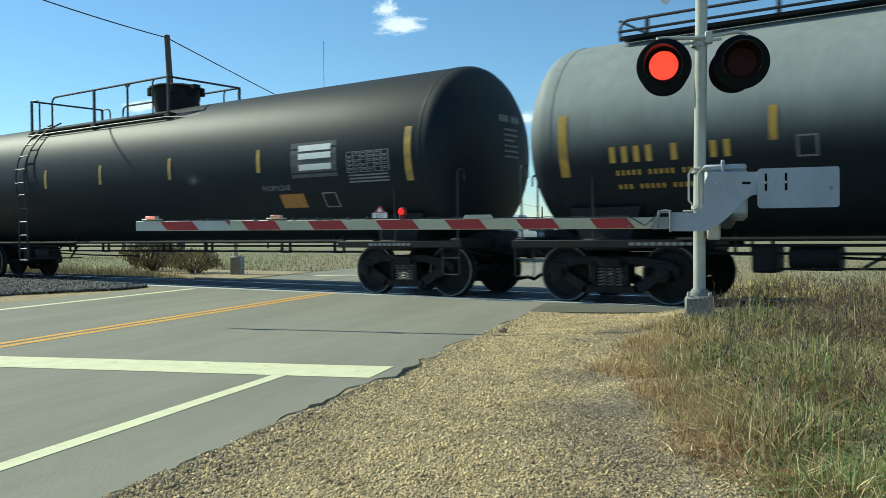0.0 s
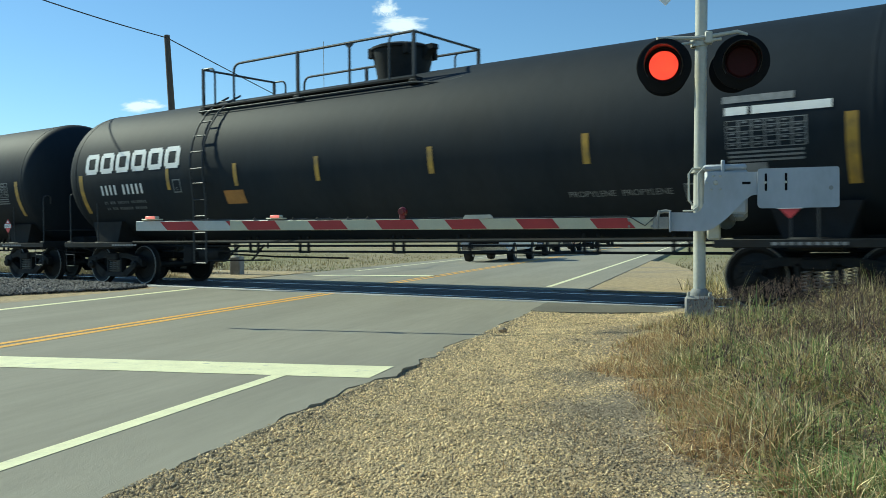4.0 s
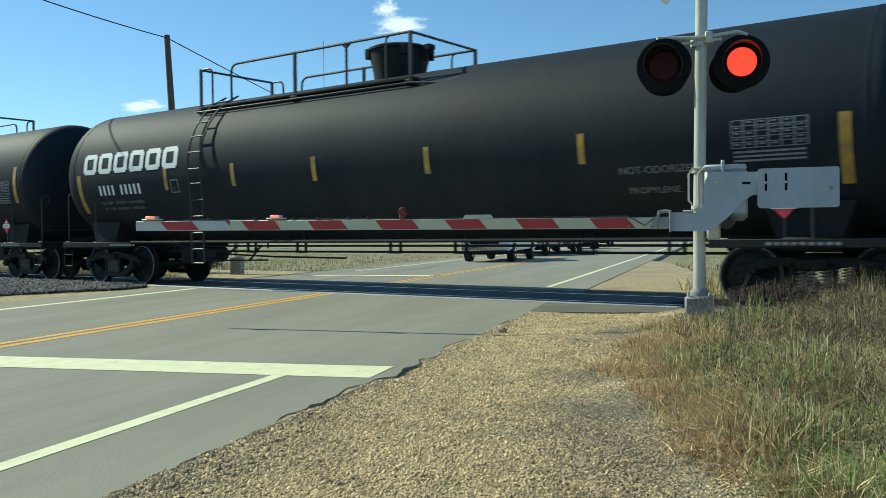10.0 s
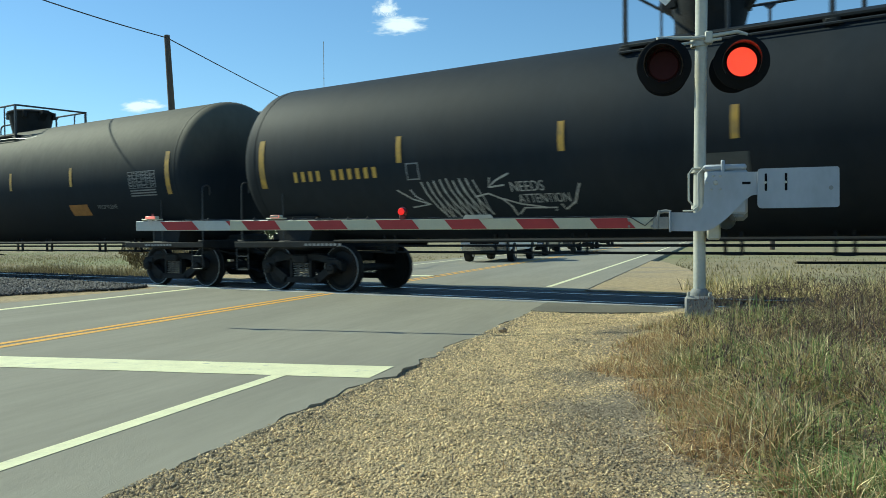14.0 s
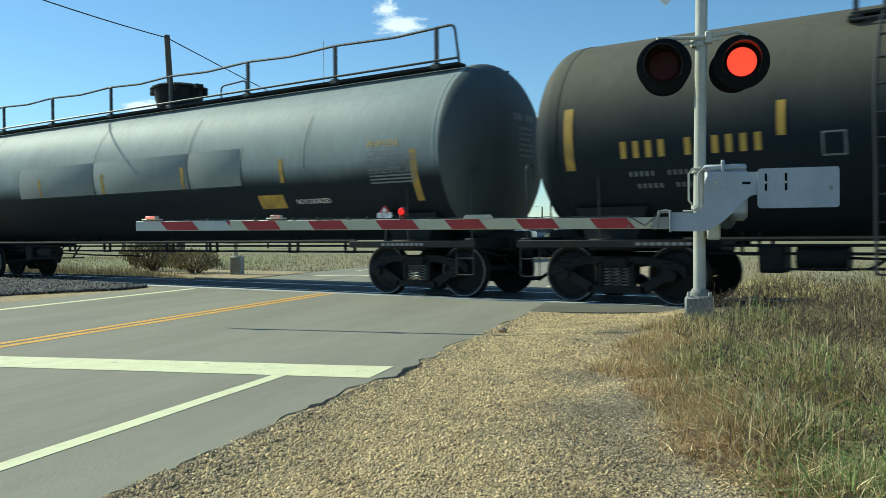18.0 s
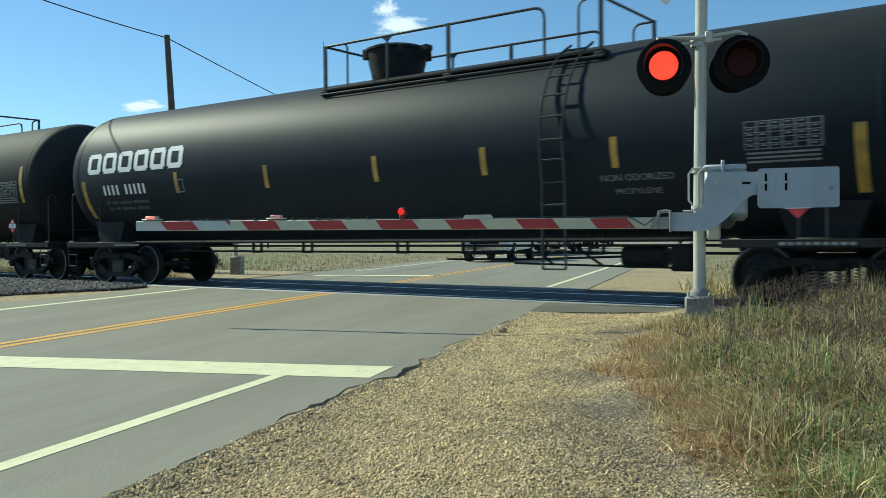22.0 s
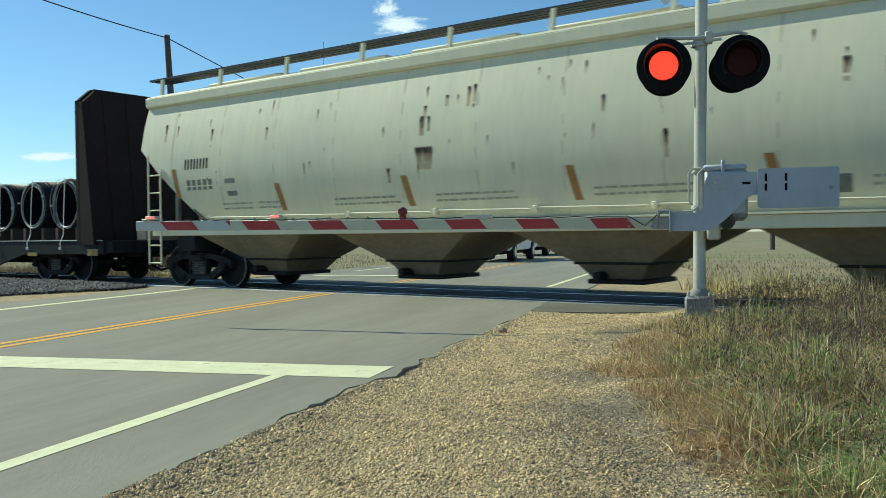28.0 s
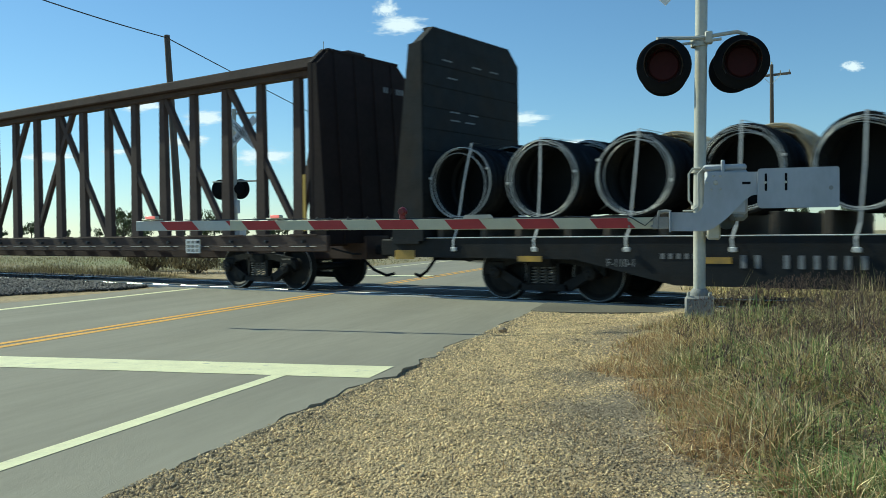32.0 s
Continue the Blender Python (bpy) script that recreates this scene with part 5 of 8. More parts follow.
            for x in (-4.69, -1.75, 1.22):
                bm = B()
                box(bm, at(x) - 0.1, at(x) + 0.1, y - 0.06, y + 0.06, 3.84, 3.94, 0.02)
                part("rail_foot", bm, "steel", car)
        for x in (-4.69, 1.22):
            hoop(car, rounded([(at(x), -1.05, top), (at(x), 1.05, top)], 0.1), 0.025, "cross_rail")
    # ladder hugging the barrel
    xl = -9.3 if full_walk else 4.15 if span else f * -4.15 + shift
    bm = B()
    for dx in (-0.2, 0.2):
        tube(bm, [on_tank(xl + dx, a, 0.1) for a in (68, 55, 42, 30, 18, 6, -6)] + [Vector((xl + dx, -R_T - 0.02, z)) for z in (1.9, 1.4, 0.9, 0.55)], 0.022, 6)
    for a in (58, 46, 34, 22, 10, -2):
        tube(bm, [on_tank(xl - 0.2, a, 0.1), on_tank(xl + 0.2, a, 0.1)], 0.016, 6)
    for z in (2.25, 1.9, 1.55, 1.2, 0.85, 0.55):
        tube(bm, [(xl - 0.2, -R_T - 0.02, z), (xl + 0.2, -R_T - 0.02, z)], 0.016, 6)
    if full_walk:
        bm.free()
        bm = B()
        for dx in (0.0, 0.32):
            tube(bm, [(-9.35, -0.95 + dx, 4.3), (-9.62, -1.05 + dx, 3.6), (-9.75, -1.2 + dx, 2.4), (-9.75, -1.3 + dx, 1.0)], 0.02, 6)
        for k in range(9):
            t = k / 8
            tube(bm, [(-9.45 - 0.3 * t, -0.98 - 0.3 * t, 4.1 - 2.9 * t), (-9.45 - 0.3 * t, -0.66 - 0.3 * t, 4.1 - 2.9 * t)], 0.014, 6)
    part("ladder", bm, "grab", car, "black steel ladder up the side")
    # reflective tape
    for x in (-8.65, 8.65):
        bm = B()
        patch(bm, x - 0.075, x + 0.075, tape_top * 1.75, tape_top * 1.75 - 34, n=8)
        part("reflective_tape", bm, mark, car, "yellow reflective stripe")
    for x in tape or (-5.5, -3.08, -0.68, 1.97, 4.83):
        bm = B()
        patch(bm, x - 0.055, x + 0.055, tape_top, tape_top - 16.5, n=4, lift=0.022 if full_walk else 0.006)
        part("reflective_tape", bm, mark, car, "short yellow reflective stripe")
    placard(car, 7.85)
    if logo:
        logo_shapes(car, -8.44, 0.3, 3.68, 0.49)
        bars(car, -7.86, -18.0, 10, 0.115, 0.235, 0.055, "white", skip=(4,))
        bars(car, -7.86, -26.0, 22, 0.04, 0.07, 0.035, "dim_white", skip=(2, 6, 13))
        bars(car, -7.86, -31.5, 21, 0.04, 0.07, 0.035, "dim_white", skip=(2, 6, 14))
        bm = frame_box(B(), -5.13, -8.5, 0.27, 0.27)
        part("stencil_box", bm, "dim_white", car, "small stencilled square", smooth=False)
        tank_word(car, "C", -5.04, -17, 0.1, "dim_white")
    if extras:
        extras(car)
    # marks on the head that faces the gap
    def head_x(y, z):
        q = min(1.0, math.hypot(y, z - C_T) / R_T)
        return heads + tip * math.sqrt(max(0.0, 1 - q ** 2.78)) + 0.006
    bm = B()
    for i in range(9):
        if i != 4:
            y0 = -0.05 + i * 0.085
            quad = [(y0, 3.17), (y0 + 0.055, 3.17), (y0 + 0.055, 3.3), (y0, 3.3)]
            bm.faces.new([bm.verts.new((head_x(y, z), y, z)) for y, z in quad])
    for row in range(6):
        for k in range(4 if row != 2 else 3):
            y0, z0 = 0.1 + k * 0.13, 3.02 - row * 0.1
            quad = [(y0, z0), (y0 + 0.1, z0), (y0 + 0.1, z0 + 0.035), (y0, z0 + 0.035)]
            bm.faces.new([bm.verts.new((head_x(y, z), y, z)) for y, z in quad])
    part("stencil_mark", bm, "dim_white", car, "small pale marks on the tank head", smooth=False)
    return car


def label(car, x0, x1, a0, a1, material, name, text, skew=0.0, lift=0.006):
    bm = B()
    patch(bm, x0, x1, a0, a1, n=3, skew=skew, lift=lift)
    return part(name, bm, material, car, text, smooth=False)


def square(car, x, ang, w, h, material="dim_white"):
    return part("stencil_box", frame_box(B(), x, ang, w, h), material, car, "small stencilled square", smooth=False)


def black_marks(car):
    table(car, 7.2, 0.0, 1.0, 0.6)
    tank_word(car, "NOT-ODORIZED", 5.5, -23.5, 0.16, "dim_white")
    tank_word(car, "PROPYLENE", 5.6, -35.0, 0.15, "dim_white")
    square(car, 6.75, -27, 0.36, 0.3)


def worn_marks(car):
    table(car, 7.2, -1.0, 1.0, 0.6)
    tank_word(car, "NON ODORIZED", 5.0, -27, 0.15, "dim_white")
    tank_word(car, "PROPYLENE", 5.2, -35, 0.14, "dim_white")
    square(car, 6.6, -28, 0.36, 0.28)


def first_marks(car):
    table(car, 7.21, 1.0, 1.0, 0.6)
    label(car, 5.75, 6.95, 10, -14, "grey_plate", "grey_panel", "dull grey repainted panel", lift=0.003)
    for a in (8.0, 2.5, -5.0):
        label(car, 5.97, 6.82, a, a - 4.0, "white", "white_label", "torn white label", lift=0.009)
    tank_word(car, "PROPYLENE", 4.85, -22.0, 0.15, "dim_white")
    label(car, 5.28, 5.95, -25, -36, "amber", "yellow_label", "faded yellow label")
    square(car, 6.44, -25, 0.36, 0.3)
    bars(car, -7.85, -13.5, 10, 0.13, 0.22, 0.07, "dim_yellow", skip=(4,))
    bars(car, -7.85, -23, 18, 0.05, 0.08, 0.035, "dim_yellow", skip=(5,))


def label_marks(car):
    """Torn white panels over the stencil grid."""
    table(car, 7.05, 0.0, 1.05, 0.6)
    label(car, 7.0, 7.95, 12, 8.5, "dim_white", "paint_strip", "long grey paint strip")
    label(car, 7.04, 7.35, 6.5, 2.5, "white", "paint_strip", "white paint strip")
    label(car, 7.4, 8.42, 6.5, 2.5, "white", "paint_strip", "white paint strip")
    label(car, 7.1, 7.58, -21, -27, "dim_white", "paint_strip", "grey paint strip")
    tank_word(car, "PROPYLENE", 4.5, -36, 0.15, "dim_white")
    tank_word(car, "PROPYLENE", 5.4, -36, 0.15, "dim_white")
    square(car, 6.38, -30, 0.38, 0.3)
    label(car, -3.5, -2.9, -19.6, -30.5, "amber", "yellow_label", "faded yellow label")


def third_marks(car):
    table(car, 7.22, -0.5, 0.98, 0.6)
    for x, a, w in ((5.1, -25, 0.2), (5.3, -31, 0.16), (3.85, -26, 0.14), (5.6, -38, 0.5)):
        label(car, x, x + w, a, a - 4, "white", "white_label", "scrap of white label", 0.05)
    tank_word(car, "PROPYLENE", 5.7, -25, 0.16, "dim_white")
    tank_word(car, "PROPYLENE", 5.85, -32.5, 0.16, "dim_white")
    square(car, 6.6, -29, 0.4, 0.3)
    label(car, 2.12, 2.55, -9.7, -17.7, "dim_yellow", "yellow_label", "small yellow label")


def graffiti_marks(car):
    bars(car, -7.78, -17, 11, 0.14, 0.2, 0.06, "dim_yellow", skip=(4,))
    scrawl(car)
    label(car, 5.75, 6.75, 0.5, -8, "grey_plate", "grey_panel", "dull grey panel", lift=0.003)
    tank_word(car, "PROPYLENE", 5.95, -7.5, 0.14, "dim_yellow", 0.85)
    tank_word(car, "NON ODORIZED", 4.98, -36, 0.16, "dim_white", 0.75)
    table(car, 7.28, 1.0, 1.06, 0.62)
    label(car, 0.2, 0.93, -14.9, -25.8, "grey_plate", "grey_panel", "dull painted panel")
    square(car, 6.56, -23, 0.3, 0.3)
    square(car, -5.0, -9, 0.28, 0.28)


def dusty_marks(car):
    bars(car, -7.8, -15, 11, 0.13, 0.25, 0.065, "dim_yellow", skip=(4,))
    bars(car, -7.7, -25, 18, 0.05, 0.08, 0.035, "dim_white", skip=(5, 6))
    bars(car, -7.6, -32, 18, 0.05, 0.08, 0.035, "dim_white", skip=(5, 6))
    square(car, -5.0, -8, 0.3, 0.3)
    label(car, 4.5, 5.3, -25, -36, "amber", "yellow_label", "faded yellow label")
    table(car, 7.2, 0.0, 1.0, 0.6)
    tank_word(car, "PROPYLENE", 5.7, -30, 0.15, "dim_white")


def last_tank_marks(car):
    bars(car, -7.58, -17, 11, 0.14, 0.22, 0.06, "dim_yellow", skip=(4,))
    tank_word(car, "NOT ODORIZED", 5.9, -25, 0.13, "white", 0.72)
    square(car, 5.84, -20, 0.78, 0.2, "white")
    tank_word(car, "PROPYLENE", 5.73, -36, 0.14, "white", 0.9)
    table(car, 7.37, 0.5, 1.05, 0.6)
    label(car, -8.45, -8.3, 12, -22, "dim_white", "wiped_streak", "pale wiped streak", 0.1)


def jacket_panels(car):
    """Bulged jacket sheets that stand proud along the grey tank's side."""
    for x0, x1 in ((-4.5, -1.1), (-1.06, 2.46), (2.5, 4.15)):
        bm = B()
        n = 8
        rows = []
        for i in range(n + 1):
            a = -16.8 + 27 * i / n
            lift = 0.012
            rows.append([bm.verts.new(on_tank(x, a, l)) for x, l in ((x0, 0.0), (x0 + 0.03, lift), ((x0 + x1) / 2, lift * 1.2), (x1 - 0.03, lift), (x1, 0.0))])
        for p, q in zip(rows, rows[1:]):
            for j in range(4):
                bm.faces.new((p[j], p[j + 1], q[j + 1], q[j]))
        part("jacket_sheet", bm, "sheet_grey", car, "raised grey jacket sheet")
    for x, a0, a1 in ((-6.3, 50, -12), (-1.08, 48, -16), (2.48, 40, -16), (4.17, 10, -17), (6.0, 30, -8), (-4.52, 10, -16)):
        bm = B()
        patch(bm, x - 0.008, x + 0.008, a1, a0, n=10, lift=0.016, skew=0.08)
        part("seam", bm, "steel", car, "dark jacket seam", smooth=False)
    bars(car, -7.95, -15, 9, 0.115, 0.22, 0.055, "dim_yellow", skip=(4,))
    bars(car, -7.65, -24, 16, 0.05, 0.08, 0.03, "dim_white", skip=(5, 11))
    bars(car, -7.65, -30, 15, 0.05, 0.08, 0.03, "dim_white", skip=(4, 12))
    tank_word(car, "PROPYLENE", 7.6, 2.5, 0.17, "dim_yellow", 0.82)
    table(car, 7.6, 0.0, 1.08, 0.62)
    tank_word(car, "NON ODORIZED", 5.57, -33, 0.15, "white", 0.78)
    label(car, 4.53, 5.26, -25, -36, "yellow", "yellow_label", "yellow label")


def plain_grey(car):
    bars(car, -7.88, -17, 10, 0.13, 0.24, 0.06, "dim_yellow", skip=(4, 6))
    bars(car, -7.8, -24, 18, 0.05, 0.08, 0.035, "dim_yellow", skip=(5, 11))
    bars(car, -7.8, -32, 16, 0.05, 0.08, 0.035, "dim_yellow", skip=(3, 9))
    square(car, -5.21, -8.8, 0.27, 0.27)


CHAIN = dict(c0=2.16, c1=-18.19, c2=-38.53, c3=-58.88, c4=-79.22, c5=-99.57, c6=-119.92, c7=-140.26, c8=-160.75, c9=-180.96, hopper=-200.61, coils=-221.75, beam=-245.6)
LOW = (-5.28, -3.05, -0.73, 1.97, 4.92)
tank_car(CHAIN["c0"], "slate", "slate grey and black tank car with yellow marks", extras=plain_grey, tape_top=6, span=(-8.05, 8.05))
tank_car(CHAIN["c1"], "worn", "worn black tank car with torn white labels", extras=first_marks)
tank_car(CHAIN["c2"], "black", "clean black tank car with white block mark and paint strips", logo=True, extras=label_marks, tape=LOW, tape_top=0)
tank_car(CHAIN["c3"], "black", "clean black tank car with white block mark and label scraps", logo=True, extras=third_marks, tape=LOW, tape_top=0)
tank_car(CHAIN["c4"], "black", "clean black tank car with white block mark", logo=True, extras=black_marks, tape=LOW, tape_top=0)
tank_car(CHAIN["c5"], "black", "black tank car with white graffiti and yellow lettering", flip=True, extras=graffiti_marks, tape=(-5.13, -1.91, 0.76, 2.79, 5.04))
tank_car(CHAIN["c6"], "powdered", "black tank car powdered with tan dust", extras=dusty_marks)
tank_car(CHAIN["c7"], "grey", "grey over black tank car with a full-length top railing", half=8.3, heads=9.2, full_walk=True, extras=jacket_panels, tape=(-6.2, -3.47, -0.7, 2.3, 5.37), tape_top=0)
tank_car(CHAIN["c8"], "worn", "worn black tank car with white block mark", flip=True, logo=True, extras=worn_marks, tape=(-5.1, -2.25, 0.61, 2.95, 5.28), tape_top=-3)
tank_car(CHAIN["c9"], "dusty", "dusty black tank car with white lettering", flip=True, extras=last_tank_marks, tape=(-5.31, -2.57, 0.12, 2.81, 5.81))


SIDE = ((1.32, 1.25), (1.7, 1.395), (2.2, 1.5), (2.6, 1.53), (3.1, 1.485), (3.6, 1.385), (4.12, 1.235))


def hopper_patch(bm, x0, x1, z0, z1, skew=0.0, lift=0.006, n=4):
    """A flat mark that follows the curve of the hopper's side."""
    rows = []
    for i in range(n + 1):
        z = z0 + (z1 - z0) * i / n
        y = -float(np.interp(z, [p[0] for p in SIDE], [p[1] for p in SIDE])) - lift
        rows.append([bm.verts.new((x0 + skew * i / n, y, z)), bm.verts.new((x1 + skew * i / n, y, z))])
    for p, q in zip(rows, rows[1:]):
        bm.faces.new((p[0], p[1], q[1], q[0]))
    return bm


def hopper_car(centre):
    car = thing("hopper_car", "weathered cream covered hopper car with rust streaks", "hopper car", pose(0, TRACK_Y, 0), "cars of the freight train")
    MOVERS.append((car, centre))
    L, W = 9.35, 1.5
    # body: curved side sheets, swept along the car and cut at a slope at both ends
    prof = [(-y, z) for z, y in SIDE]

    def end(z):
        return L - max(0.0, (3.1 - z)) * 1.22 if z < 3.1 else L
    bm = B()
    n = 20
    cols = []
    for i in range(n + 1):
        u = -1 + 2 * i / n
        cols.append([bm.verts.new((u * end(z), y, z)) for y, z in prof])
    for a, b in zip(cols, cols[1:]):
        for j in range(len(prof) - 1):
            bm.faces.new((a[j], b[j], b[j + 1], a[j + 1]))
    cols2 = []
    for i in range(n + 1):
        u = -1 + 2 * i / n
        cols2.append([bm.verts.new((u * end(z), -y, z)) for y, z in prof])
    for a, b in zip(cols2, cols2[1:]):
        for j in range(len(prof) - 1):
            bm.faces.new((a[j], a[j + 1], b[j + 1], b[j]))
    # end faces use the darker grey that holds their shade and grime
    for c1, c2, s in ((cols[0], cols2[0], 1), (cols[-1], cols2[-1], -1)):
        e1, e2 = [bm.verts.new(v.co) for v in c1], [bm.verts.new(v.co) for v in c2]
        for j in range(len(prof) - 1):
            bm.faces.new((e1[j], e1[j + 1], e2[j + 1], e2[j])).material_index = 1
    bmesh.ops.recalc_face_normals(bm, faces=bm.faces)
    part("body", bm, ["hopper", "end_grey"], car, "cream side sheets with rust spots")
    bm = B()
    box(bm, -L - 0.05, L + 0.05, -1.34, 1.34, 4.06, 4.32, 0.05)
    part("top_chord", bm, "hopper", car, "cream top chord")
    bm = B()
    ro = [(-1.33, 4.29)] + [(-1.25 + 2.5 * i / 10, 4.3 + 0.28 * math.sin(math.pi * (i / 10) * 0.94 + 0.1)) for i in range(11)] + [(1.33, 4.29)]
    a = [bm.verts.new((-L, y, z)) for y, z in ro]
    b = [bm.verts.new((L, y, z)) for y, z in ro]
    for i in range(len(ro) - 1):
        bm.faces.new((a[i], b[i], b[i + 1], a[i + 1]))
    bm.faces.new(a), bm.faces.new(b[::-1])
    bmesh.ops.recalc_face_normals(bm, faces=bm.faces)
    part("roof", bm, "hopper", car)
    for i in range(6):
        bm = B()
        box(bm, -8.4 + i * 3.0, -6.0 + i * 3.0, -0.32, 0.32, 4.5, 4.66, 0.03)
        part("hatch", bm, "hopper", car, "roof hatch cover")
    for y in (-0.72, 0.72):
        bm = B()
        for k in range(4):
            box(bm, -L - 0.35, L + 0.35, y - 0.26 + k * 0.14, y - 0.16 + k * 0.14, 4.76, 4.8)
        for k in range(150):
            x = -L - 0.3 + k * (2 * L + 0.6) / 149
            box(bm, x, x + 0.025, y - 0.26, y + 0.26, 4.775, 4.805)
        part("running_board", bm, "grab", car, "open-mesh roof running board")
        for i in range(10):
            x = -L + 0.1 + i * (2 * L - 0.2) / 9
            bm = B()
            prism(bm, [(x - 0.03, 4.28), (x + 0.05, 4.28), (x + 0.11, 4.76), (x + 0.03, 4.76)], y - 0.3, y - 0.24)
            part("board_bracket", bm, "hopper", car)
    # sills
    for y in (-1.42, 1.42):
        bm = B()
        box(bm, -L + 0.35, L - 0.35, y - 0.05, y + 0.05, 1.14, 1.34, 0.015)
        box(bm, -L + 0.35, L - 0.35, y - 0.09, y + 0.09, 1.34, 1.37)
        part("side_sill", bm, "hopper", car, "cream side sill")
    for i in range(8):
        bm = B()
        x = -7.0 + i * 2.0
        tube(bm, [(x, -1.47, 1.52), (x + 1.9, -1.47, 1.5)], 0.018, 6)
        box(bm, x - 0.03, x + 0.05, -1.5, -1.38, 1.45, 1.56, 0.01)
        part("pipe_run", bm, "hopper", car)
    # outlet hoppers
    for x in (-6.0, -2.0, 2.0, 6.0):
        bm = B()
        top = [(x - 1.75, -1.4, 1.25), (x + 1.75, -1.4, 1.25), (x + 1.75, 1.4, 1.25), (x - 1.75, 1.4, 1.25)]
        mid = [(x - 0.62, -0.8, 0.62), (x + 0.62, -0.8, 0.62), (x + 0.62, 0.8, 0.62), (x - 0.62, 0.8, 0.62)]
        low = [(x - 0.42, -0.6, 0.36), (x + 0.42, -0.6, 0.36), (x + 0.42, 0.6, 0.36), (x - 0.42, 0.6, 0.36)]
        rings = [[bm.verts.new(p) for p in r] for r in (top, mid, low)]
        for a, b in zip(rings, rings[1:]):
            for j in range(4):
                bm.faces.new((a[j], a[(j + 1) % 4], b[(j + 1) % 4], b[j]))
        bm.faces.new(rings[-1])
        bmesh.ops.recalc_face_normals(bm, faces=bm.faces)
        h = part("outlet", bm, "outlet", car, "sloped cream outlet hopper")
        bm = B()
        box(bm, x - 0.66, x + 0.66, -0.84, 0.84, 0.6, 0.64, 0.01)
        tube(bm, [(x - 0.2, -0.95, 0.42), (x - 0.2, 0.95, 0.42)], 0.07, 10)
        box(bm, x - 0.5, x + 0.5, -0.68, 0.68, 0.28, 0.36, 0.02)
        part("outlet_gate", bm, "steel", h, "dark steel outlet gate")
    # ends: platform, posts, ladders, bulkhead sheet under the slope
    for s in (-1, 1):
        bm = B()
        box(bm, min(s * 6.9, s * 9.6), max(s * 6.9, s * 9.6), -0.3, 0.3, 0.78, 1.2, 0.03)
        box(bm, min(s * 9.2, s * 9.55), max(s * 9.2, s * 9.55), -1.5, 1.5, 1.05, 1.32, 0.02)
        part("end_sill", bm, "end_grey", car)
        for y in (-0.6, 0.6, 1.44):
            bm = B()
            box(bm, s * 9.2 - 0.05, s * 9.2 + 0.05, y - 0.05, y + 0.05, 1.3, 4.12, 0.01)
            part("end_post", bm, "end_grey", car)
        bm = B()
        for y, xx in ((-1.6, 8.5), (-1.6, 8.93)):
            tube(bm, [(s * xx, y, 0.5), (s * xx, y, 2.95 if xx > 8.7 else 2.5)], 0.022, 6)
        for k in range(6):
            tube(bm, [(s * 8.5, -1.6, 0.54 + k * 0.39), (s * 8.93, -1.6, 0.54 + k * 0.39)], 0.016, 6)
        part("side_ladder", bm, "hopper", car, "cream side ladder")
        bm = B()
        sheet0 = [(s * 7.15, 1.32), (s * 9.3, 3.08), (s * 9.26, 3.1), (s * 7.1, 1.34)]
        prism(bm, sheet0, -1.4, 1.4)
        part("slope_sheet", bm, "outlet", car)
        bogie(car, s * 7.9)
        coupler(car, s * 7.95, s)
        bm = B()
        box(bm, s * 7.9 - 0.3, s * 7.9 + 0.3, -1.4, 1.4, 0.8, 1.2, 0.02)
        part("bolster", bm, "steel", car)
    # tape, marks and rust
    for x in (-8.0, -4.78, -1.55, 1.74, 4.75, 7.85):
        bm = B()
        hopper_patch(bm, x - 0.07, x + 0.07, 1.62 if abs(x) < 7 else 1.95, 2.16 if abs(x) < 7 else 2.6, -0.12)
        part("reflective_tape", bm, "amber", car, "dirty orange reflective stripe")
    rr = random.Random(3)

    def streak(x, z, w, h):
        """A rust spot with a run that thins out below it; wide ones run in several threads over a pale wash."""
        bm = B()
        n = max(1, int(w / 0.045))
        for k in range(n):
            c = x - w / 2 + w * (k + 0.5) / n
            r, hh = w / n * 0.5, h * rr.uniform(0.5, 1.0)
            prev = None
            for t in range(6):
                q = t / 5
                zz = z - hh * q
                y = -float(np.interp(zz, [p[0] for p in SIDE], [p[1] for p in SIDE])) - 0.006
                ww = r * ((0.75, 1.0, 0.7, 0.42, 0.28, 0.1)[t])
                d = rr.uniform(-0.15, 0.15) * r
                row = (bm.verts.new((c + d - ww, y, zz)), bm.verts.new((c + d + ww, y, zz)))
                if prev:
                    bm.faces.new((prev[0], row[0], row[1], prev[1])).material_index = 0 if q < 0.45 else 1
                prev = row
        if w > 0.05:
            q = len(bm.faces)
            hopper_patch(bm, x - w * 0.42, x + w * 0.42, z - h * 1.3, z - 0.02, 0.0, lift=0.003, n=2)
            bm.faces.ensure_lookup_table()
            for face in bm.faces[q:]:
                face.material_index = 2
        part("rust_streak", bm, ["dark_rust", "rust", "rust_wash"], car, "rust run with a dark head on the side sheet", smooth=False)
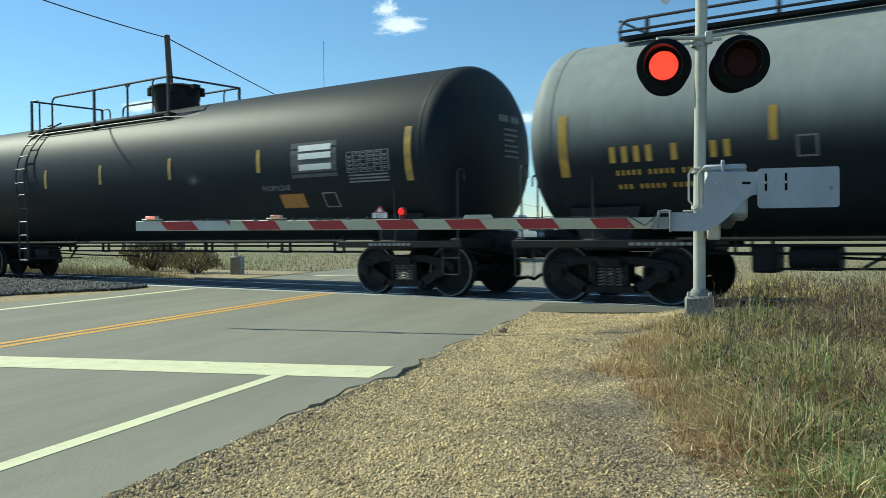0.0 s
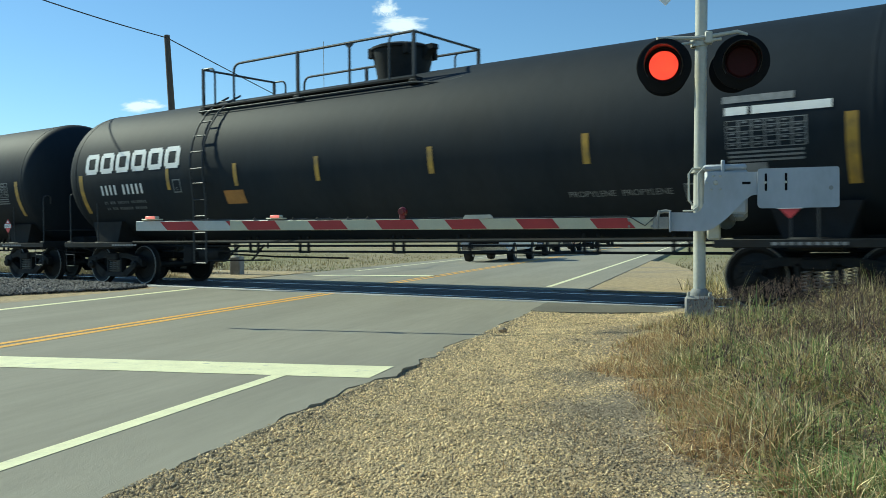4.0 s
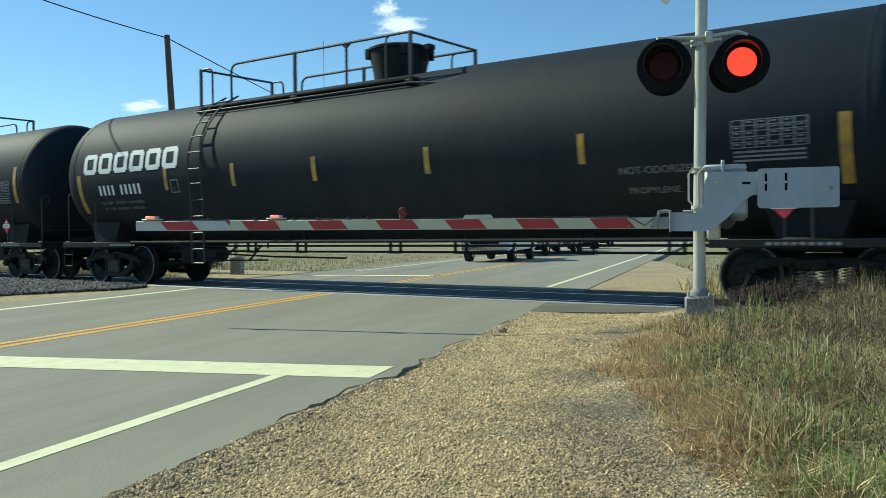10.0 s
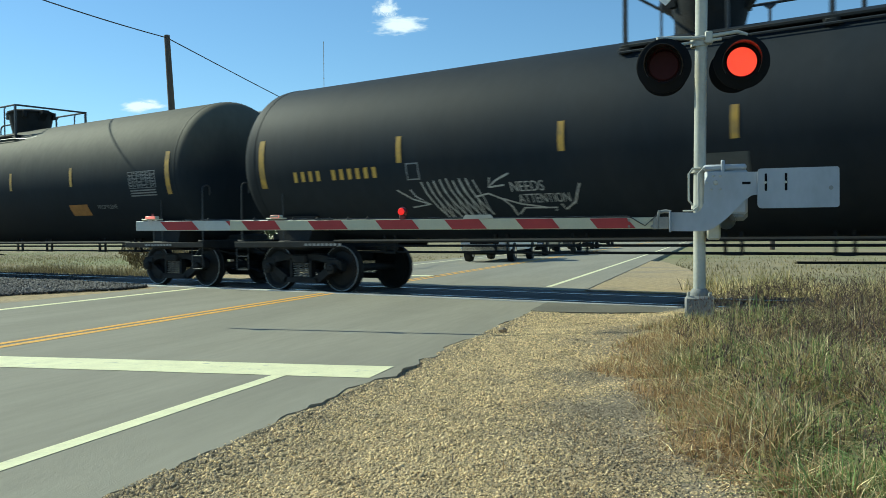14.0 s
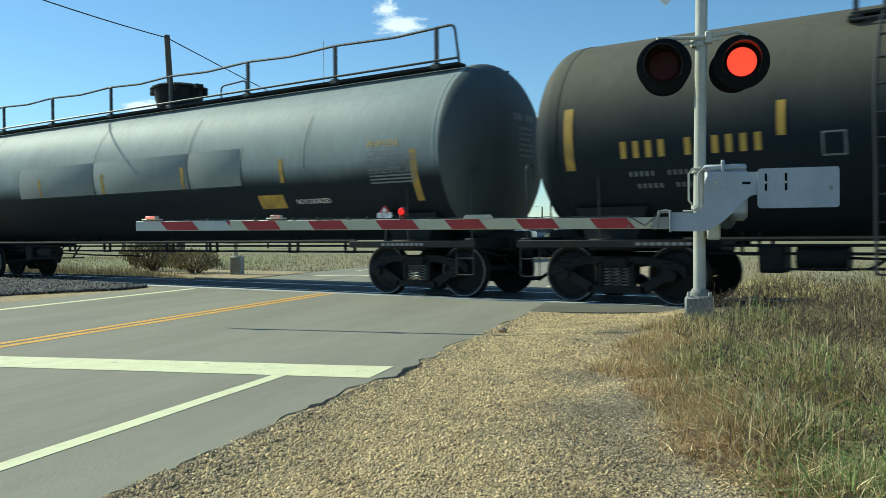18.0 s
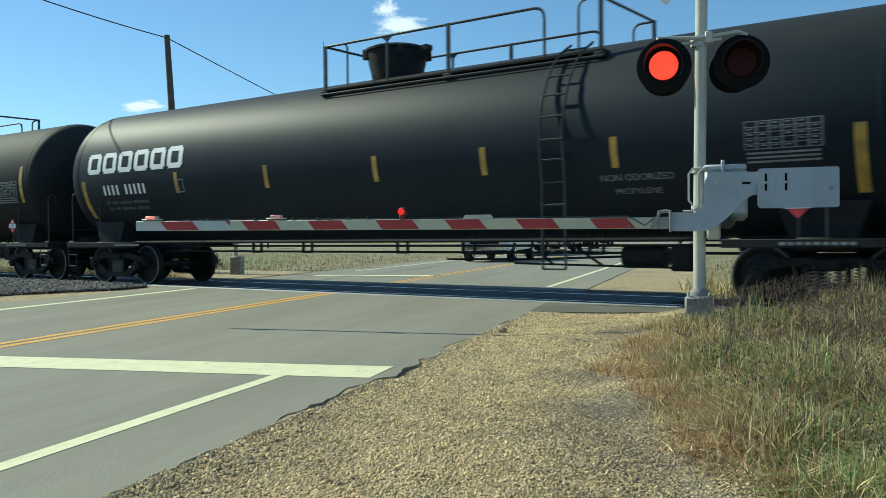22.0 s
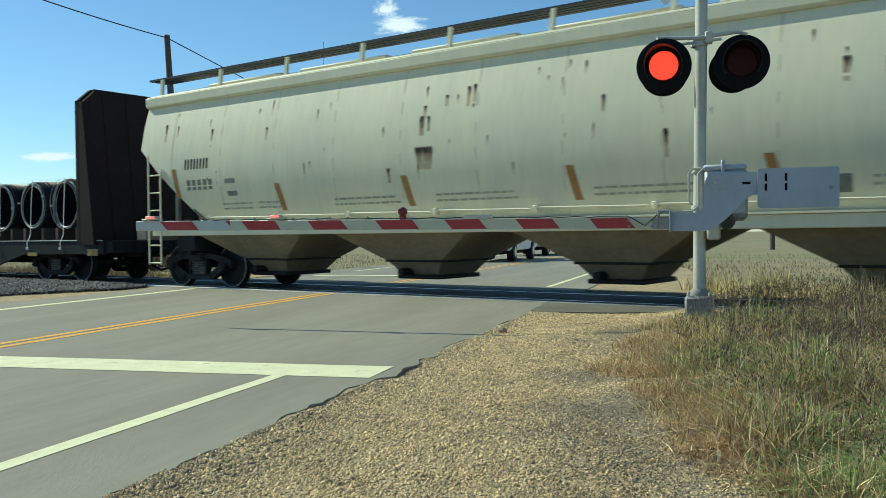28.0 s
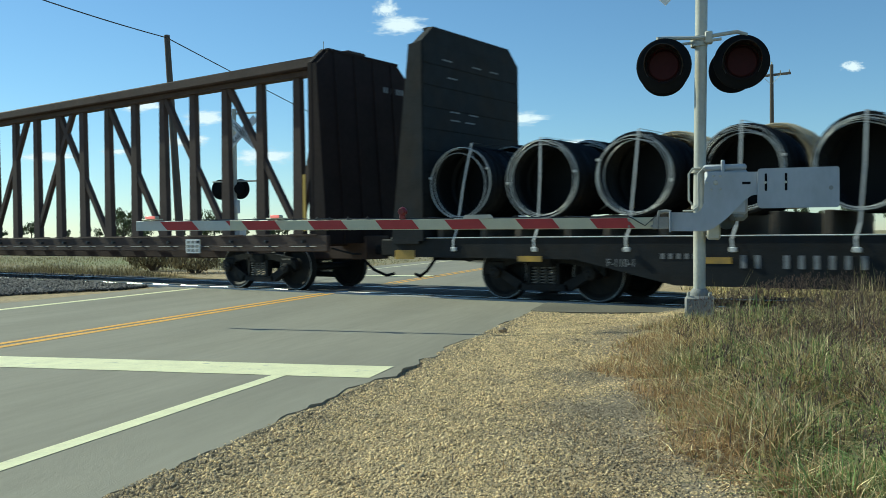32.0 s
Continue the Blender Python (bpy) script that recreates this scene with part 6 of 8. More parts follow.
    for x, z, w, h in ((-1.19, 2.63, 0.38, 0.3), (-1.25, 3.17, 0.1, 0.26), (-1.1, 3.16, 0.06, 0.2), (-0.3, 3.6, 0.07, 0.26), (-0.18, 3.63, 0.07, 0.24), (-0.75, 3.5, 0.07, 0.15), (-8.5, 3.62, 0.08, 0.3), (-2.0, 2.3, 0.08, 0.2), (3.2, 2.6, 0.08, 0.32), (-1.2, 3.35, 0.07, 0.18), (-5.2, 3.3, 0.06, 0.2), (-6.9, 3.4, 0.06, 0.3), (5.6, 3.35, 0.1, 0.25), (6.3, 3.3, 0.09, 0.22), (6.9, 3.25, 0.12, 0.25), (4.3, 3.5, 0.06, 0.25), (2.2, 3.2, 0.06, 0.2)):
        streak(x, z, w, h)
    for _ in range(46):
        streak(rr.uniform(-8.6, 8.8), rr.uniform(2.2, 3.9), rr.uniform(0.015, 0.035), rr.uniform(0.1, 0.4))
    bm = B()
    for k in range(5):
        hopper_patch(bm, -7.69 + k * 0.178, -7.57 + k * 0.178, 2.12, 2.34, 0.0, n=1)
    part("stencil_mark", bm, "patch_grey", car, "faded number shown as bars", smooth=False)
    bm = B()
    for k in range(4):
        hopper_patch(bm, -7.74 + k * 0.205, -7.69 + k * 0.205, 2.57, 2.79, 0.0, n=1)
        hopper_patch(bm, -7.64 + k * 0.205, -7.59 + k * 0.205, 2.57, 2.79, 0.0, n=1)
    part("stencil_mark", bm, "matt_black", car, "black owner's mark shown as bars", smooth=False)
    for x0, w in ((-6.6, 0.9), (-5.5, 0.7), (-3.4, 1.5), (-1.0, 1.6), (2.0, 1.7), (5.9, 0.8)):
        bm = B()
        for r0 in range(2):
            x = x0
            while x < x0 + w:
                q = rr.uniform(0.06, 0.22)
                hopper_patch(bm, x, x + q, 1.68 + r0 * 0.1, 1.715 + r0 * 0.1, 0.0, n=1)
                x += q + 0.03
        part("stencil_mark", bm, "seam_tan", car, "faint lines of small marks", smooth=False)
    for x, z, w, h in ((-6.45, 2.22, 0.32, 0.1), (-6.4, 1.96, 0.3, 0.1), (5.13, 1.6, 0.52, 0.24), (6.28, 1.84, 0.36, 0.2)):
        bm = B()
        hopper_patch(bm, x, x + w, z, z + h)
        part("patch_mark", bm, "patch_grey", car, "dark repaint patch", smooth=False)
    for k in range(11):
        x = -8.2 + k * 1.62
        bm = B()
        hopper_patch(bm, x - 0.006, x + 0.006, 1.4 if abs(x) < 7 else 2.4, 4.05, 0.0, lift=0.003, n=7)
        part("sheet_seam", bm, "seam_tan", car, "weld seam of the side sheets", smooth=False)
    return car


def bulkhead(car, x, s, name="bulkhead", material="red_steel", deep=0.24, foot=0.46, w=1.6):
    """End wall of a flat car: a plate with cut top corners, ribs that taper on its outer side and closed edges."""
    bm = B()
    rows = []
    for xx in (x, x + s * 0.1):
        rows.append([bm.verts.new((xx, y, z)) for y, z in ((-w, 1.0), (w, 1.0), (w, 4.45), (w - 0.36, 4.76), (0.36 - w, 4.76), (-w, 4.45))])
    a, b = rows
    k = 6
    bm.faces.new(a), bm.faces.new(b[::-1])
    for i in range(k):
        bm.faces.new((a[i], b[i], b[(i + 1) % k], a[(i + 1) % k]))
    bmesh.ops.recalc_face_normals(bm, faces=bm.faces)
    wall = part(name, bm, material, car, "dark steel end wall with cut top corners")

    def reach(z):
        return deep + foot * (4.76 - z) / 3.76
    for y, top in ((0.06 - w, 4.43), (-w * 0.6, 4.74), (-w * 0.2, 4.75), (w * 0.2, 4.75), (w * 0.6, 4.74), (w - 0.06, 4.43)):
        bm = B()
        prism(bm, [(x + s * 0.1, 0.95), (x + s * reach(0.95), 0.95), (x + s * reach(top), top), (x + s * 0.1, top)], y - 0.055, y + 0.055)
        part("rib", bm, material, wall)
    bm = B()
    rows = []
    for zz, yy in ((0.95, w - 0.05), (2.2, w - 0.05), (3.4, w - 0.05), (4.42, w - 0.05), (4.73, w - 0.4)):
        rows.append([bm.verts.new((x + s * (reach(zz) - 0.02), y, zz)) for y in (-yy, yy)])
    for p, q in zip(rows, rows[1:]):
        bm.faces.new((p[0], p[1], q[1], q[0]))
    p, q = rows[3], rows[4]
    for e in (0, 1):
        c = bm.verts.new((x + s * 0.1, p[e].co.y, p[e].co.z)), bm.verts.new((x + s * 0.1, q[e].co.y, q[e].co.z))
        bm.faces.new((p[e], q[e], c[1], c[0]))
    bmesh.ops.recalc_face_normals(bm, faces=bm.faces)
    part("outer_sheet", bm, material, wall, "dark outer sheet between the ribs")
    bm = B()
    prism(bm, [(x + s * 0.1, 4.72), (x + s * deep, 4.72), (x + s * deep, 4.77), (x + s * 0.1, 4.77)], 0.38 - w, w - 0.38)
    part("cap", bm, material, wall)
    # boards of the inner face
    for k in range(9):
        bm = B()
        z = 1.06 + k * 0.38
        box(bm, x - s * 0.012, x - s * 0.002, -w + 0.03, w - 0.03, z, z + 0.365, 0.003)
        part("board", bm, material, wall)
    r = random.Random(int(x * 10))
    bm = B()
    for zz in (4.2, 3.9, 3.3, 3.15, 2.6, 2.2, 1.85):
        for k in range(r.randint(1, 3)):
            y = -0.9 + k * 0.75 + r.uniform(-0.15, 0.15)
            xx = x - s * 0.016
            vs = [(xx, y, zz), (xx, y + 0.3, zz), (xx, y + 0.3, zz + 0.025), (xx, y, zz + 0.025)]
            bm.faces.new([bm.verts.new(v) for v in vs])
    part("scrape_marks", bm, "dim_white", wall, "pale scrape marks", smooth=False)
    if s > 0:
        bm = B()
        for i in range(8):
            if i == 2:
                continue
            y = 0.55 + i * 0.085
            xx = x + s * (reach(4.16) - 0.012)
            bm.faces.new([bm.verts.new(v) for v in ((xx, y, 4.1), (xx, y + 0.06, 4.1), (xx, y + 0.06, 4.22), (xx, y, 4.22))])
        part("stencil_mark", bm, "dim_white", wall, "car number shown as pale bars", smooth=False)
    return wall


def coil_mesh(seed):
    """One coil of pipe lying on its side: a single run wound from a few loose front turns to the tight back."""
    r = random.Random(seed)
    bm = B()
    n, turns = 30, 25
    wob = [(r.uniform(-0.05, 0.03), r.uniform(0.0, 0.05), r.uniform(0, 6.3), r.uniform(-0.06, 0.06)) for _ in range(turns + 2)]
    pts = []
    for i in range(turns * n + 1):
        k, f = divmod(i / n, 1.0)
        p, q = wob[int(k)], wob[int(k) + 1]
        loose = 1.0 if k < 5 else 0.4
        a = 2 * math.pi * i / n + 1.2
        rad = 0.622 + (p[0] * (1 - f) + q[0] * f) * loose * 1.2 - (0.013 * k if k < 5 else 0.0)
        tilt = (p[1] * math.sin(a + p[2]) * (1 - f) + q[1] * math.sin(a + q[2]) * f) * loose
        y = (-0.64 + 0.012 * i / n if k < 5 else -0.58 + (i / n - 5) * 0.06) + tilt
        off = (p[3] * (1 - f) + q[3] * f) * loose
        pts.append((rad * math.cos(a) + off, y, rad * math.sin(a) - 0.5 * abs(off)))
    # the loose front turns take the pale colour as a painted glint
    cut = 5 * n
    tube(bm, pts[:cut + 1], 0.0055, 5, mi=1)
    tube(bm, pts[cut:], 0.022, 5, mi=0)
    return bm


def coil_core(x, y, up=0.0):
    bm = B()
    lathe(bm, [(0.618, -0.5), (0.604, -0.53), (0.6, 0.45), (0.0, 0.45)], 32, "Y", m=Matrix.Translation((x, y, 1.98 + up)))
    lathe(bm, [(0.612, -0.52), (0.62, 0.6), (0.3, 0.6)], 32, "Y", m=Matrix.Translation((x, y, 1.98 + up)))
    return bm


def coil_car(centre):
    car = thing("flat_car", "dark bulkhead flat car carrying coils of black pipe", "flat car", pose(0, TRACK_Y, 0), "cars of the freight train")
    MOVERS.append((car, centre))
    L = 10.25
    bm = B()
    prism(bm, [(-L, 1.04), (-L, 0.72), (-6.6, 0.7), (-5.0, 0.34), (5.0, 0.34), (6.6, 0.7), (L, 0.72), (L, 1.04)], -1.5, -1.42)
    part("side_sill", bm, "steel", car, "black fish-belly side sill")
    bm = B()
    prism(bm, [(-L, 1.04), (-L, 0.72), (-6.6, 0.7), (-5.0, 0.34), (5.0, 0.34), (6.6, 0.7), (L, 0.72), (L, 1.04)], 1.42, 1.5)
    part("side_sill", bm, "steel", car)
    bm = B()
    tube(bm, [(-L, -1.51, 1.05), (L, -1.51, 1.05)], 0.009, 6)
    part("edge_trim", bm, "strap", car, "pale worn deck edge")
    bm = B()
    box(bm, -L, L, -1.42, 1.42, 0.95, 1.045)
    part("deck", bm, "deck", car, "timber deck")
    bm = B()
    box(bm, -L, L, -0.3, 0.3, 0.62, 0.95, 0.02)
    part("centre_sill", bm, "steel", car)
    bulkhead(car, 9.3, 1)
    bulkhead(car, -9.47, -1, material="steel")
    for s in (-1, 1):
        bogie(car, s * 7.4)
        coupler(car, s * 8.95, s)
        bm = B()
        box(bm, s * L - 0.3, s * L + 0.3, -1.44, 1.44, 0.74, 1.03, 0.02)
        part("end_sill", bm, "steel", car)
    for x in (9.8, 7.05, 4.4, 1.2, -1.6, -4.4, -7.4, -9.95):
        bm = B()
        box(bm, x - 0.22, x + 0.22, -1.507, -1.501, *((0.68, 0.84) if abs(x) > 9 else (0.66, 0.75)))
        part("reflective_tape", bm, "yellow", car, "yellow reflective stripe")
    # lettering on the sill, shown as bars, and a framed plate
    bm = B()
    for i in range(13):
        if i == 5:
            continue
        box(bm, 1.0 + i * 0.142, 1.06 + i * 0.142, -1.507, -1.501, 0.58, 0.75)
    part("stencil_mark", bm, "dim_white", car, "railway's name shown as pale bars", smooth=False)
    bm = B()
    for i in range(9):
        if i == 2:
            continue
        box(bm, -4.05 + i * 0.19, -3.98 + i * 0.19, -1.507, -1.501, 0.6, 0.78)
    for i in range(6):
        box(bm, -5.2 + i * 0.12, -5.15 + i * 0.12, -1.507, -1.501, 0.72, 0.8)
    part("stencil_mark", bm, "dim_white", car, smooth=False)
    bm = letters("F-110-1", 0.17)
    for v in bm.verts:
        v.co = Vector((-6.06 + v.co.x * 0.9, -1.507, 0.6 + v.co.y))
    part("lettering", bm, "dim_white", car, smooth=False)
    bm = B()
    for a in (0, 1):
        box(bm, 4.68, 5.1, -1.508, -1.502, 0.6 + a * 0.28, 0.62 + a * 0.28)
        box(bm, 4.68 + a * 0.4, 4.7 + a * 0.4, -1.508, -1.502, 0.6, 0.9)
    box(bm, 4.75, 5.02, -1.508, -1.502, 0.68, 0.8)
    part("stencil_box", bm, "dim_white", car, smooth=False)
    return car


def coil_load(centre):
    """Twelve coils in a row on the flat car and the row behind; each rides with the car."""
    me = None
    for i in range(12):
        x = 8.5 - i * 1.572
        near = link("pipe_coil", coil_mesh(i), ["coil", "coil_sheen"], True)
        near.matrix_basis = pose(0, TRACK_Y, 0)
        tagged(near, "coil of black plastic pipe strapped to the flat car", "pipe coil", "coils on the flat car")
        for v in near.data.vertices:
            v.co = Vector((v.co.x + x, v.co.y - 0.8, v.co.z + 1.98))
        part("inner_winding", coil_core(x, -0.8), "coil", near, "tightly wound black inner layers")
        for k in range(2):
            a = (0.1, 2.95)[k] + 0.3 * math.sin(i * 1.9 + k)
            bm = B()
            box(bm, -0.02, 0.02, -0.03, 0.03, -0.02, 0.02, 0.006, m=Matrix.Translation((x + 0.61 * math.cos(a), -1.45, 1.98 + 0.61 * math.sin(a))))
            part("tie", bm, "strap", near, "white tie round the loose turns")
        MOVERS.append((near, centre))
        lean = 0.26 if i == 11 else 0.05 + 0.05 * math.sin(i * 2.3)
        bm = B()
        yy = -1.45
        pts = [(x + lean, -0.2, 2.66), (x + lean, yy, 2.64), (x + lean * 0.4, yy - 0.02, 1.98), (x - 0.05, yy - 0.01, 1.2), (x - 0.09, -1.53, 1.0), (x - 0.08, -1.53, 0.88)]
        for a, b in zip(pts, pts[1:]):
            a, b = Vector(a), Vector(b)
            s = Vector((0.017, 0, 0))
            bm.faces.new([bm.verts.new(v) for v in (a - s, a + s, b + s, b - s)])
        box(bm, x - 0.12, x - 0.02, -1.555, -1.52, 0.82, 0.89, 0.01)
        part("strap", bm, "strap", near, "white tie-down strap with its ratchet")
        bm = B()
        for dx in (-0.45, 0.45):
            box(bm, x + dx - 0.06, x + dx + 0.06, -1.4, 1.4, 1.045, 1.38, 0.01)
        d = link("dunnage", bm, "deck")
        d.matrix_basis = pose(0, TRACK_Y, 0)
        tagged(d, "rough timber blocks under the coils", "timber", "timber under the coils")
        MOVERS.append((d, centre))
        far = new("pipe_coil", near.data)
        bm = B()
        bm.from_mesh(near.data)
        me2 = bpy.data.meshes.new("pipe_coil")
        for v in bm.verts:
            v.co.y += 1.55
            v.co.z += 0.13 + 0.03 * math.sin(i * 1.7)
        bm.to_mesh(me2)
        bm.free()
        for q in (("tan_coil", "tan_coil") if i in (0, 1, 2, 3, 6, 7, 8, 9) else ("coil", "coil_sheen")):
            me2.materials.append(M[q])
        far.data = me2
        far.matrix_basis = pose(0, TRACK_Y, 0)
        tagged(far, "coil of pale tan pipe behind the black ones" if i in (0, 1, 2, 3, 6, 7, 8, 9) else "coil of black pipe in the back row", "pipe coil", "coils on the flat car")
        part("inner_winding", coil_core(x, 0.75, 0.1), "tan_coil" if i in (0, 1, 2, 3, 6, 7, 8, 9) else "coil", far)
        MOVERS.append((far, centre))


def beam_car(centre):
    car = thing("centerbeam_car", "empty rusty brown centre-beam flat car", "flat car", pose(0, TRACK_Y, 0), "cars of the freight train")
    MOVERS.append((car, centre))
    L = 12.0
    bm = B()
    box(bm, -11.5, 11.5, -0.12, 0.12, 4.54, 4.66, 0.01)
    box(bm, -11.5, 11.5, -0.28, 0.28, 4.66, 4.89, 0.03)
    part("top_beam", bm, "beam", car, "rusty top beam")
    n = 18
    for i in range(n):
        x = 9.77 - i * 1.187
        bm = B()
        prism(bm, [(x - 0.14, 1.1), (x + 0.16, 1.1), (x + 0.1, 4.56), (x - 0.09, 4.56)], -0.07, 0.07)
        part("post", bm, "beam", car, "upright of the centre truss")

    def brace(xt, xb):
        bm = B()
        prism(bm, [(xt - 0.08, 4.54), (xt + 0.08, 4.54), (xb + 0.08, 1.1), (xb - 0.08, 1.1)], -0.06, 0.06)
        part("diagonal", bm, "beam", car, "sloping brace of the centre truss")
    for k in range(4):
        brace(0.34 + 2.4 * k, 2.6 + 2.4 * k)
        brace(0.96 - 2.4 * k, -1.02 - 2.4 * k)
    brace(10.62, 9.72)
    brace(-10.62, -9.72)
    bm = B()
    box(bm, 11.2, 11.5, -0.1, 0.1, 1.1, 4.52)
    part("end_web", bm, "beam", car)
    for y in (-1.44, 1.44):
        bm = B()
        box(bm, -L, L, y - 0.05, y + 0.05, 0.8, 1.12, 0.015)
        part("side_sill", bm, "beam", car)
    for i in range(22):
        x = L - 0.6 - i * 1.05
        bm = B()
        box(bm, x - 0.08, x + 0.08, -1.4, 1.4, 0.9, 1.13)
        box(bm, x - 0.4, x + 0.35, -1.52, -1.49, 1.12, 1.145)
        part("cross_bearer", bm, "beam", car)
        bm = B()
        tube(bm, [(x - 0.35, -1.52, 0.9), (x + 0.35, -1.52, 0.9)], 0.012, 5)
        lathe(bm, [(0.0, -1.56), (0.03, -1.56), (0.03, -1.49)], 8, "Y", m=Matrix.Translation((x, 0, 1.0)))
        part("winch", bm, "grab", car, "strap winch on the sill")
    bm = B()
    box(bm, -L, L, -0.35, 0.35, 0.62, 1.1, 0.02)
    part("centre_sill", bm, "beam", car)
    bulkhead(car, 11.5, 1, deep=0.2, foot=0.25, w=1.45)
    bulkhead(car, -11.5, -1, deep=0.2, foot=0.25, w=1.45)
    for s in (-1, 1):
        bogie(car, s * 9.61)
        coupler(car, s * 10.65, s)
    bm = B()
    box(bm, 7.82, 8.28, -1.53, -1.5, 0.76, 1.06)
    plate = part("white_plate", bm, "white", car, "small white data plate")
    for k in range(3):
        for q in range(3):
            bm = B()
            box(bm, 7.86 + k * 0.14, 7.97 + k * 0.14, -1.534, -1.531, 0.79 + q * 0.09, 0.85 + q * 0.09)
            part("dark_bar", bm, "base_grey", plate, smooth=False)
    bm = B()
    box(bm, 11.35, 11.42, -1.47, -1.45, 1.2, 2.3)
    part("yellow_strip", bm, "dim_yellow", car, "narrow yellow strip on the end wall")
    return car


hopper_car(CHAIN["hopper"])
coil_car(CHAIN["coils"])
coil_load(CHAIN["coils"])
beam_car(CHAIN["beam"])


# ---- beyond the tracks ----
def blades(name, places, material, label, category, seed, width=0.006, seg=3, bend=0.5, kind="stuff"):
    """Grass blades in one mesh; places are (x, y, z, height)."""
    g = np.random.default_rng(seed)
    P = np.array(places)
    n = len(P)
    az = g.uniform(0, 6.283, n) if P.shape[1] < 5 else P[:, 4] + g.normal(0, 0.8, n)
    lean = np.abs(g.normal(0.25, 0.25, n)) * bend * 2
    w = width * g.uniform(0.6, 1.5, n)
    face = g.uniform(0, 6.283, n)
    V = np.zeros((n, 2 * seg + 1, 3))
    for k in range(seg + 1):
        t = k / seg
        cx = P[:, 0] + np.cos(az) * lean * P[:, 3] * t * t
        cy = P[:, 1] + np.sin(az) * lean * P[:, 3] * t * t
        cz = P[:, 2] + P[:, 3] * (t - 0.25 * lean * t * t)
        ww = w * (1 - t * 0.75)
        if k < seg:
            V[:, 2 * k] = np.stack([cx - np.cos(face) * ww, cy - np.sin(face) * ww, cz], 1)
            V[:, 2 * k + 1] = np.stack([cx + np.cos(face) * ww, cy + np.sin(face) * ww, cz], 1)
        else:
            V[:, 2 * k] = np.stack([cx, cy, cz], 1)
    m = 2 * seg + 1
    F = []
    base = m * np.arange(n)
    quads = [np.stack([base + 2 * k, base + 2 * k + 1, base + 2 * k + 3, base + 2 * k + 2], 1) for k in range(seg - 1)]
    tris = np.stack([base + 2 * seg - 2, base + 2 * seg - 1, base + 2 * seg], 1)
    faces = [q for a in quads for q in a.tolist()] + tris.tolist()
    me = bpy.data.meshes.new(name)
    me.from_pydata(V.reshape(-1, 3).tolist(), [], faces)
    me.materials.append(M[material])
    return tagged(new(name, me), label, category, "", kind)


GREEN = ((-1.99, 6.69, 0.5), (-1.32, 5.07, 0.5), (-1.6, 5.8, 0.45), (-0.75, 4.3, 0.5), (0.2, 5.2, 0.8), (-2.5, 8.4, 0.4))
STRAW = ((-2.75, 6.3, 0.4), (-1.42, 4.1, 0.4), (-1.8, 5.0, 0.35), (-3.2, 7.8, 0.4))
PURPLE = ((-2.28, 10.5, 0.9), (-1.7, 7.54, 0.45), (-1.0, 8.4, 0.9), (0.5, 8.0, 1.2))


